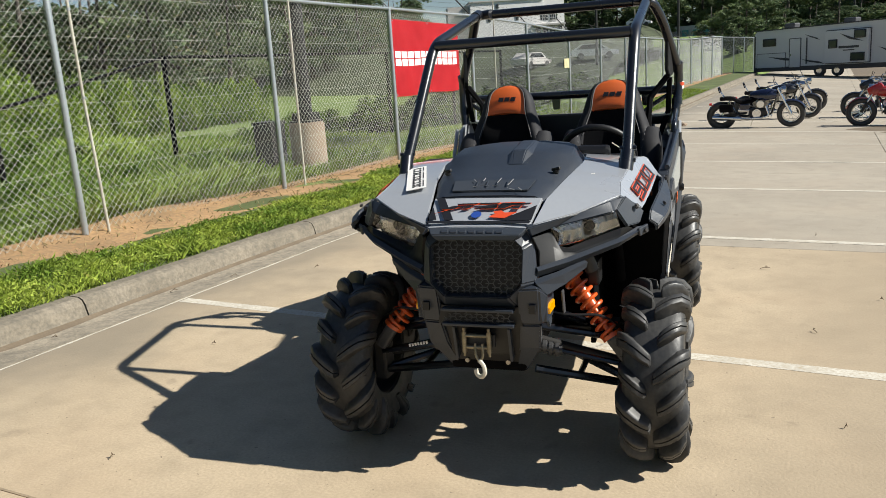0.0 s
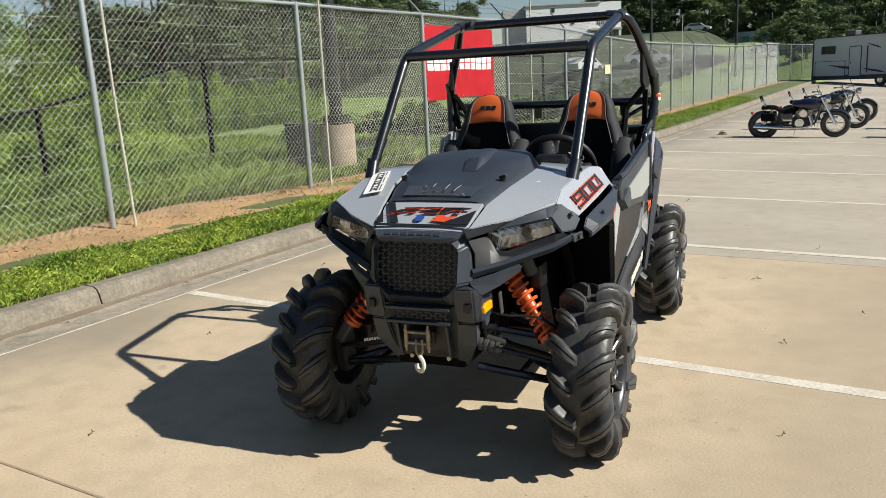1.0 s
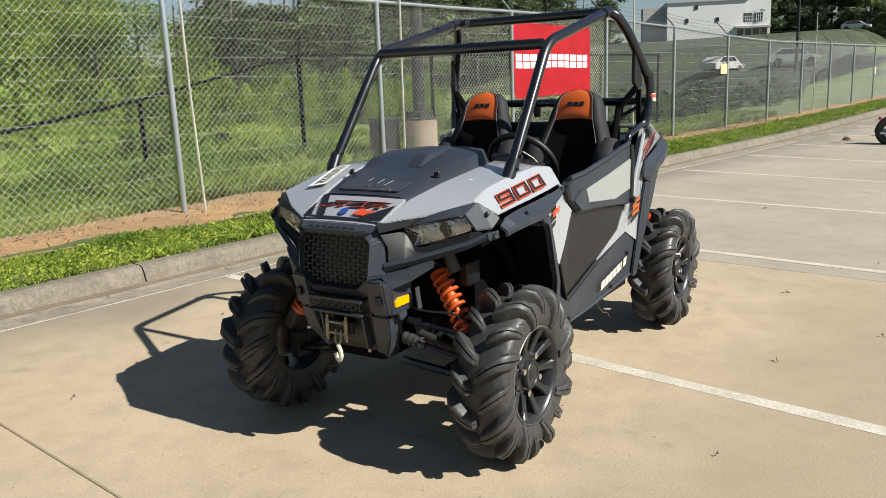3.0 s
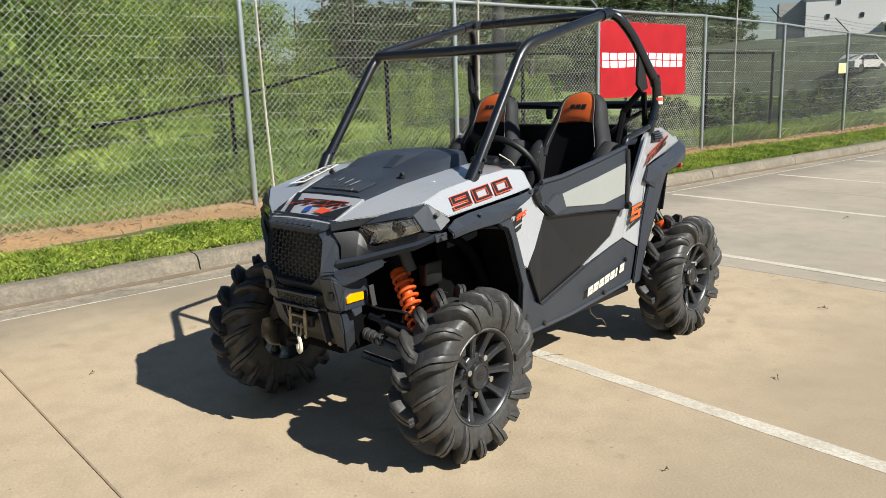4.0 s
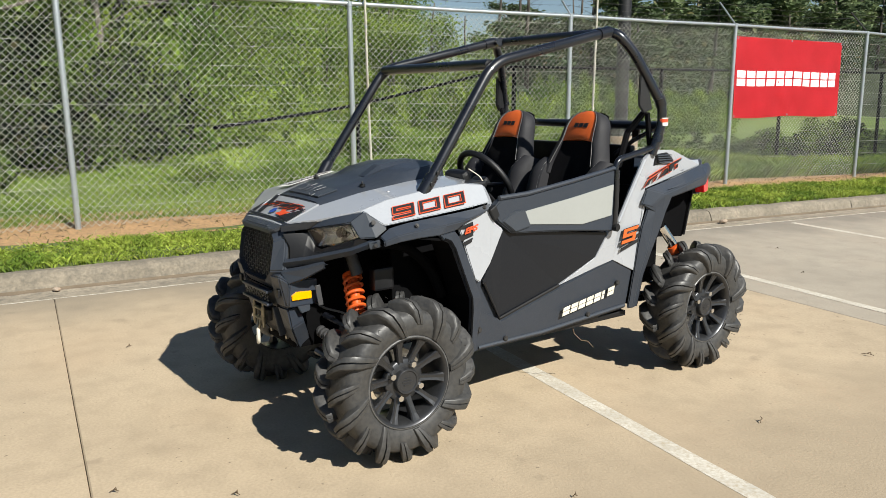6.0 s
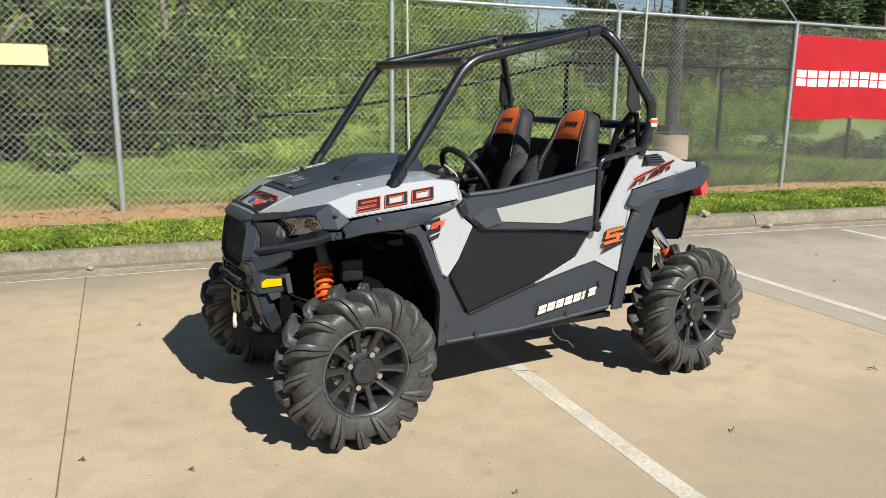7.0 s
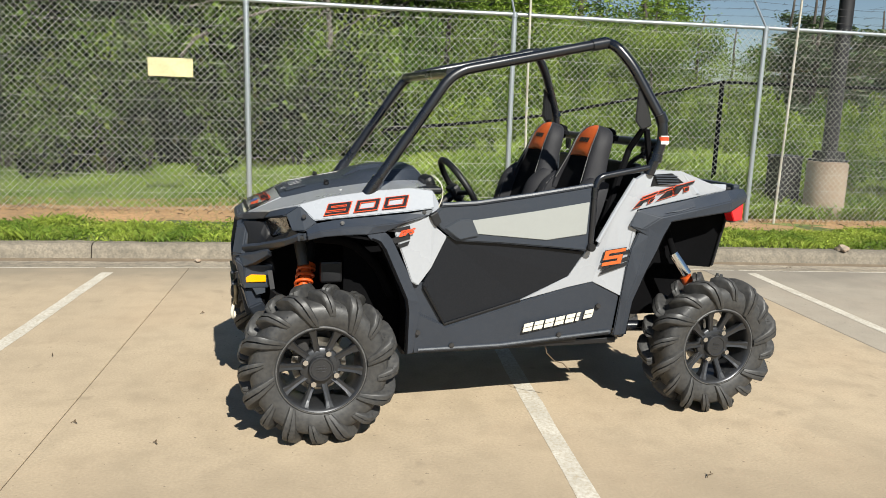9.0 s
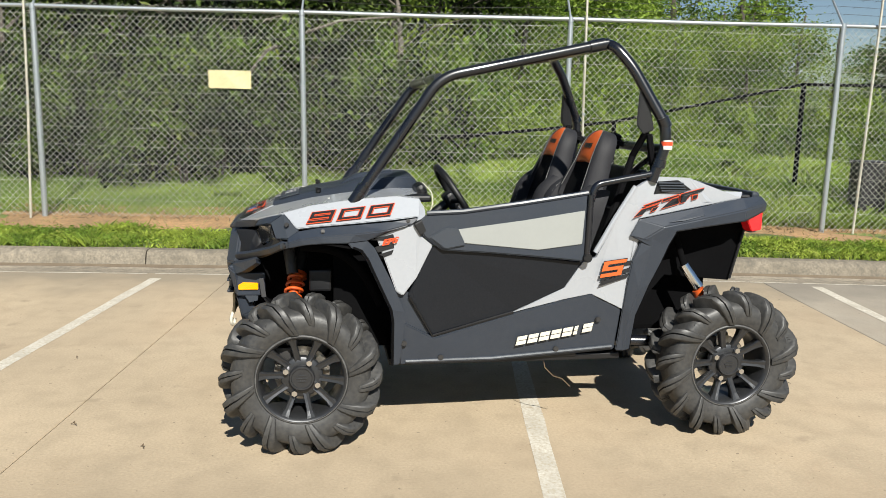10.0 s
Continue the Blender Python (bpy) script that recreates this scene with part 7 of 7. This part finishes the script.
# ---- motorcycles ----
def motorcycle(x, y, heading, tank, style, label):
    mc = thing("motorcycle", pose(x, y, lot(x, y), 4, 0, heading) @ Matrix.Scale(0.97, 4), label, "motorcycle", "parked motorcycles")
    R = 0.325 if style else 0.315
    for wx in (0.78, -0.78):
        ring = [(wx + (R - 0.055) * math.cos(6.28318 * i / 28), 0, R + (R - 0.055) * math.sin(6.28318 * i / 28)) for i in range(28)]
        wh_ = part("wheel", tube(ring, 0.062 if wx > 0 else 0.085, 10, closed=True), rubber, mc, smooth=True)
        ring2 = [(wx + (R - 0.12) * math.cos(6.28318 * i / 28), 0, R + (R - 0.12) * math.sin(6.28318 * i / 28)) for i in range(28)]
        part("rim", tube(ring2, 0.022, 8, closed=True), chrome, wh_, smooth=True)
        bm = bmesh.new()
        for i in range(10):
            a = 6.28318 * i / 10
            tube([(wx, 0, R), (wx + (R - 0.12) * math.cos(a), 0, R + (R - 0.12) * math.sin(a))], 0.008, 4, bm=bm)
        cyl(0.05, 0.12, (wx, 0, R), (90, 0, 0), 14, bm=bm)
        part("spokes", bm, chrome, wh_)
        fend = [(wx + (R + 0.03) * math.cos(radians(a)), 0, R + (R + 0.03) * math.sin(radians(a))) for a in range(10 if wx < 0 else 20, 180 if wx < 0 else 150, 12)]
        part("mudguard", finish(strip([(p[0], -0.075, p[2] - 0.03) for p in fend], [(p[0], 0, p[2]) for p in fend], [(p[0], 0.075, p[2] - 0.03) for p in fend], thick=0.006, bevel=0), (0, 0, 1)), tank, mc)
    for s in (0.085, -0.085):
        part("fork", tube([(0.78, s, R), (0.47, s, 0.92)], 0.026, 10), chrome, mc, smooth=True)
        part("fork_slider", tube([(0.78, s, R), (0.66, s, 0.55)], 0.034, 10), dark_steel if style else chrome, mc, smooth=True)
        part("exhaust", tube(rounded([(0.22, s * 1.5, 0.52), (0.30, s * 1.8, 0.30), (0.1, s * 2, 0.25), (-0.35, s * 2, 0.25)], 0.08), 0.026, 10), chrome if style == 0 else dark_steel, mc, smooth=True)
        part("silencer", tube([(-0.32, s * 2, 0.25), (-0.45, s * 2, 0.26), (-0.98, s * 2, 0.30 if style == 0 else 0.52)], 0.048, 12), chrome if style == 0 else dark_steel, mc, smooth=True)
        part("mirror", tube([(0.42, s * 3, 1.03), (0.38, s * 4.2, 1.12)], 0.006, 5, bm=cyl(0.036, 0.014, (0.38, s * 4.4, 1.14), (0, 70, 0), 14)), moto_black, mc)
        part("grip", tube([(0.32, s * 4.2, 1.02), (0.25, s * 5.2, 1.01)], 0.018, 8), rubber, mc, smooth=True)
        part("foot_peg", tube([(0.18, s * 1.5, 0.3), (0.16, s * 3.4, 0.29)], 0.014, 6), dark_steel, mc)
    part("handlebar", tube(rounded([(0.28, -0.4, 1.02), (0.44, -0.2, 1.03), (0.47, 0, 0.96), (0.44, 0.2, 1.03), (0.28, 0.4, 1.02)], 0.08), 0.013, 8), chrome, mc, smooth=True)
    part("headlamp", revolve([(0.001, -0.09), (0.045, -0.085), (0.08, -0.05), (0.09, 0.0), (0.09, 0.05), (0.001, 0.065)], 18, closed=False), chrome, mc, smooth=True).matrix_basis = pose(0.6, 0, 0.88, 0, 8, -90)
    tank_me = revolve([(0.001, -0.36), (0.07, -0.34), (0.13, -0.22), (0.175, 0.0), (0.17, 0.12), (0.13, 0.24), (0.06, 0.29), (0.001, 0.3)], 20, closed=False)
    bmesh.ops.transform(tank_me, matrix=pose(0.2, 0, 0.78, 0, 10, -90) @ Matrix.Diagonal((1.0, 1.0, 0.8, 1)), verts=tank_me.verts)
    part("fuel_tank", tank_me, tank, mc, smooth=True)
    part("filler_cap", cyl(0.035, 0.02, (0.22, 0, 0.925), (0, 8, 0), 14, bevel=0.004), chrome, mc, smooth=True)
    seat_line = [(0.0, 0.75), (-0.1, 0.69), (-0.28, 0.665), (-0.42, 0.70), (-0.5, 0.76), (-0.66, 0.775), (-0.82, 0.77)]
    part("saddle", finish(strip([(x, -0.14, z - 0.07) for x, z in seat_line], [(x, -0.11, z) for x, z in seat_line], [(x, 0.11, z) for x, z in seat_line], [(x, 0.14, z - 0.07) for x, z in seat_line], thick=0.05, bevel=0.012), (0, 0, 1)), seat_black, mc, smooth=True)
    part("engine", box(0.46, 0.26, 0.22, (0.08, 0, 0.36), 0.06), dark_steel, mc)
    for lean in (28, -24):
        bm = bmesh.new()
        for i in range(7):
            d = 0.11 + 0.03 * i
            cyl(0.088 if i < 6 else 0.07, 0.017 if i < 6 else 0.06, (0.09 + math.sin(radians(lean)) * d, 0, 0.40 + math.cos(radians(lean)) * d), (0, lean, 0), 16, bm=bm)
        part("cylinder_fins", bm, steel if style == 0 else dark_steel, mc)
    part("air_cleaner", cyl(0.085, 0.08, (0.1, -0.15, 0.58), (90, 0, 0), 20, bevel=0.02), chrome, mc, smooth=True)
    part("frame_tube", tube(rounded([(0.5, 0, 0.9), (0.35, 0, 0.3), (-0.35, 0, 0.28), (-0.6, 0, 0.62)], 0.1), 0.022, 8), moto_black, mc, smooth=True)
    part("engine_cover", cyl(0.1, 0.34, (0.02, 0, 0.36), (90, 0, 0), 24, bevel=0.03), chrome, mc, smooth=True)
    part("crash_bar", tube(rounded([(0.42, 0.05, 0.62), (0.36, 0.26, 0.5), (0.34, 0.26, 0.3), (0.34, 0.05, 0.25)], 0.06), 0.013, 8), chrome, mc, smooth=True)
    part("side_cover", box(0.24, 0.22, 0.17, (-0.26, 0, 0.53), 0.05), tank, mc)
    part("swingarm", tube([(-0.2, 0.1, 0.36), (-0.78, 0.1, R)], 0.02, 6, bm=tube([(-0.2, -0.1, 0.36), (-0.78, -0.1, R)], 0.02, 6)), dark_steel, mc)
    part("rear_spring", tube([(-0.75, 0.12, R + 0.02), (-0.58, 0.12, 0.66)], 0.028, 8, bm=tube([(-0.75, -0.12, R + 0.02), (-0.58, -0.12, 0.66)], 0.028, 8)), chrome, mc)
    part("tail_lamp", box(0.06, 0.1, 0.06, (-1.035, 0, 0.60), 0.015), tail_red, mc)
    part("side_stand", tube([(-0.05, 0.1, 0.28), (-0.12, 0.28, 0.0)], 0.012, 6), chrome, mc)
    if style == 0:
        part("backrest", tube(rounded([(-0.72, -0.09, 0.74), (-0.86, -0.09, 1.0), (-0.86, 0.09, 1.0), (-0.72, 0.09, 0.74)], 0.05), 0.012, 8), chrome, mc, smooth=True)
        part("backrest_pad", box(0.05, 0.2, 0.14, (-0.83, 0, 0.94), 0.02, (0, -20, 0)), seat_black, mc)
        part("saddlebag", box(0.32, 0.1, 0.2, (-0.66, 0.2, 0.52), 0.04), seat_black, mc)
        part("saddlebag", box(0.32, 0.1, 0.2, (-0.66, -0.2, 0.52), 0.04), seat_black, mc)
    else:
        part("fairing", box(0.36, 0.24, 0.26, (0.5, 0, 0.83), 0.09, (0, 25, 0)), tank, mc, smooth=True)
        part("tail_cowl", box(0.4, 0.2, 0.12, (-0.68, 0, 0.82), 0.05, (0, 12, 0)), tank, mc, smooth=True)


motorcycle(-1.45, 20.1, 3, moto_blue, 0, "dark blue chrome cruiser motorcycle on its stand")
motorcycle(-1.15, 22.6, 8, moto_black, 0, "black chrome cruiser motorcycle parked in a row")
motorcycle(-1.05, 24.9, 5, moto_black, 0, "black chrome cruiser motorcycle parked in a row")
motorcycle(1.5, 20.5, 175, moto_red, 1, "red and black sport motorcycle with a wide tyre")
motorcycle(1.4, 22.9, 175, moto_black, 1, "black sport motorcycle with a small orange tail")
motorcycle(1.8, 25.2, 178, moto_blue, 0, "dark cruiser motorcycle parked in a row")

# ---- small things far off ----
office = thing("site_trailer", pose(-27, 172, 4.6) @ Matrix.Scale(0.8, 4), "long white site office trailer", "trailer")
part("cabin", box(14, 3, 3.0, (0, 0, 2.0), 0.05), rv_white, office)
part("office_window", box(1.4, 0.1, 1.0, (4.5, -1.52, 2.2)), glass_dark, office)
for i, x in enumerate((-2.5, -0.9, 0.6, 4.2)):
    wc = thing("portable_toilet", pose(-24 + 1.3 * x, 169, 4.3), "teal portable toilet cabin", "portable toilet", "portable toilets")
    part("cabin", box(1.1, 1.1, 2.2, (0, 0, 1.1), 0.08), teal, wc)
    part("cap", box(1.16, 1.16, 0.15, (0, 0, 2.25), 0.05), rv_white, wc)
for x, y, h in ((-14.8, 88, 14), (2.0, 120, 20), (9, 125, 18), (-20, 75, 9)):
    lp = thing("light_pole", pose(x, y, 0), "tall dark floodlight pole in the distance", "light pole", "far light poles")
    part("shaft", tube([(0, 0, 0), (0, 0, h)], 0.16, 10, taper=0.6), pole_bronze, lp)
    part("lamp_head", box(0.9, 0.4, 0.18, (0.4, 0, h), 0.05), pole_bronze, lp)
for x, y, z, turn, col in ((-32.5, 151, 7.35, 4, rv_white), (-20.8, 77, 1.75, 20, rv_white), (-26.5, 75, 1.3, 75, wall_grey)):
    car = thing("parked_car", pose(x, y, z, 0, 0, turn), "parked car in the lot beyond the fence", "car", "cars beyond the fence")
    bd = part("body", plate([(-2.2, 0.9, 0.35), (2.2, 0.9, 0.35), (2.25, 0.9, 0.75), (1.2, 0.9, 0.95), (0.5, 0.9, 1.45), (-1.2, 0.9, 1.48), (-2.0, 0.9, 1.0), (-2.25, 0.9, 0.9)], (0, 1, 0), 1.8, 0.06), col, car)
    part("side_glass", plate([(0.95, 0.915, 0.98), (0.42, 0.915, 1.38), (-1.1, 0.915, 1.4), (-1.7, 0.915, 1.0)], (0, 1, 0), 1.83, 0.01), glass_dark, car)
    for wx in (-1.35, 1.35):
        part("wheel", cyl(0.33, 1.84, (wx, 0, 0.33), (90, 0, 0), 16), rubber, car)

# dark scrub in the low ground, and the cut earth bank behind it
for i in range(64):
    y = 21 + 44 * (i / 64) + rng.uniform(-0.8, 0.8)
    x = -10.5 - 0.09 * y - 2.4 * (i % 3) - rng.uniform(0, 1.8)
    s = rng.uniform(0.7, 1.25)
    shrub(x, y, s * 1.3, s * rng.uniform(0.7, 1.1), 4 + i % 2)
vs, fs = [], []
for i in range(61):
    x = -118 + 100 * i / 60
    top = (4.0 - 2.6 * smooth01(-26, -12, x)) + 0.25 * noise.noise((x * 0.12, 0.0, 7.0)) + 0.12 * noise.noise((x * 0.7, 0.0, 3.0))
    yb = 84 + 1.5 * noise.noise((x * 0.1, 4.0, 0.0))
    vs += [(x, yb - 15, land(min(x, -7), yb - 15) - 0.3), (x, yb - 9, 1.2 + 0.6 * noise.noise((x * 0.3, 1.0, 1.0))), (x, yb, top), (x, yb + 70, 1.5 + 6.3 * (1 - smooth01(-34, -20, x)))]
for i in range(60):
    for j in range(3):
        a = 4 * i + j
        fs.append((a, a + 4, a + 5, a + 1))
bank_mat = surf("earth_bank", (0.06, 0.075, 0.034), 0.95, var=0.4, big=0.25, fine=4, bump=0.5, tint=(0.028, 0.036, 0.02), spots=0.6, mid=0.7, world_space=True)
tagged(from_arrays("earth_bank", vs, fs, bank_mat), "cut earth bank with weeds beyond the lot", "ground", kind="structure")

# ---- litter on the concrete ----
for x, y, l, a in ((-0.2, 5.92, 0.11, 20), (0.29, 3.41, 0.03, 50), (-1.52, 9.6, 0.2, 80), (-4.12, 4.88, 0.12, 30), (-4.3, 4.4, 0.1, 70), (-4.25, 3.3, 0.08, 10), (0.15, 4.6, 0.07, 120), (-0.35, 2.3, 0.06, 40),
                   (-2.5, 2.2, 0.05, 100), (-3.1, 3.5, 0.05, 10), (-0.6, 1.9, 0.06, 60), (-1.6, 1.5, 0.05, 10), (0.5, 5.3, 0.04, 140), (-3.6, 5.3, 0.06, 60), (-1.9, 7.6, 0.05, 0), (-4.2, 7.7, 0.09, 40), (-2.8, 8.4, 0.05, 20), (0.1, 7.2, 0.04, 75)):
    l *= 0.3
    t = thing("dead_leaf_twig", pose(x, y, lot(x, y) + 0.006, 0, 0, a), "small dry twig with leaf lying on the concrete", "twig", "litter")
    part("stem", tube([(-l, 0, 0), (-l * 0.2, l * 0.15, 0.008), (l, 0, 0.004)], 0.002, 5), twig_mat, t)
    part("leaf", plate([(-l * 0.1, 0.0, 0.012), (l * 0.3, l * 0.3, 0.02), (l * 0.6, l * 0.1, 0.008), (l * 0.2, -l * 0.1, 0.016)], (0, 0, 1), 0.001, 0), twig_mat, t)
for x, y, s in ((-4.52, 8.5, 0.07), (-4.3, 9.3, 0.05), (-4.35, 1.9, 0.03), (-3.2, 20.6, 0.11)):
    st = thing("stone_chip", pose(x, y, (lot(x, y) if x > -4.42 else lot(-4.4, y) + 0.135), 0, 0, 40 * s * 100), "pale broken chip of concrete by the kerb", "stone", "litter")
    bm = bmesh.new()
    bmesh.ops.create_icosphere(bm, subdivisions=2, radius=s)
    for v in bm.verts:
        v.co *= 1 + 0.5 * noise.noise(v.co * 20)
        v.co.z = max(0, v.co.z * 0.6 + s * 0.35)
    part("chip", bm, plinth_mat, st)

# ---- paving slabs ----
pavement = thing("pavement", pose(0, 0, 0), "tan broom-finished concrete slabs with dark joints", "pavement", kind="structure")
px = [-4.085, 0.95, 5.9, 10.9, 15.9, 25, 40]
py = [-17.5, -12.66, -7.83, -3.0, 1.832, 6.66, 11.49, 16.32, 21.15, 25.98, 30.8, 35.6, 40.4, 45, 50, 55, 60, 66, 74, 90]
for i, (a, b) in enumerate(zip(px, px[1:])):
    for c, d in zip(py, py[1:]):
        g = 0.002
        n = 6
        bm = bmesh.new()
        tops, lows = [], []
        for j, y in enumerate((c + g, c + g + 0.006, *(c + (d - c) * k / n for k in range(1, n)), d - g - 0.006, d - g)):
            ring = []
            for x, dz in ((a + g, -0.12), (a + g, -0.005), (a + g + 0.006, 0), ((a + b) / 2, 0), (b - g - 0.006, 0), (b - g, -0.005), (b - g, -0.12)):
                zz = dz - (0.005 if j in (0, n + 2) and dz == 0 else 0)
                ring.append(bm.verts.new((x, y - 0.015 * (x + 1.5), lot(x, y) + zz)))
            tops.append(ring)
        for r1, r2 in zip(tops, tops[1:]):
            for q in range(6):
                bm.faces.new((r1[q], r1[q + 1], r2[q + 1], r2[q]))
        bm.faces.new(tops[0]), bm.faces.new(tops[-1][::-1])
        bmesh.ops.recalc_face_normals(bm, faces=bm.faces)
        part("slab", bm, concrete_grey if c > 6 else concrete, pavement)
joint = from_arrays("joint_filler", [(x, y, lot(x, y) - 0.014) for y in (-17, *py[1:]) for x in (-4.1, 0.95, 10, 40)],
                    [(4 * j + i, 4 * j + i + 1, 4 * j + i + 5, 4 * j + i + 4) for j in range(len(py) - 1) for i in range(3)], joint_mat)
tagged(joint, "dark dirt in the slab joints", "joint", kind="structure")
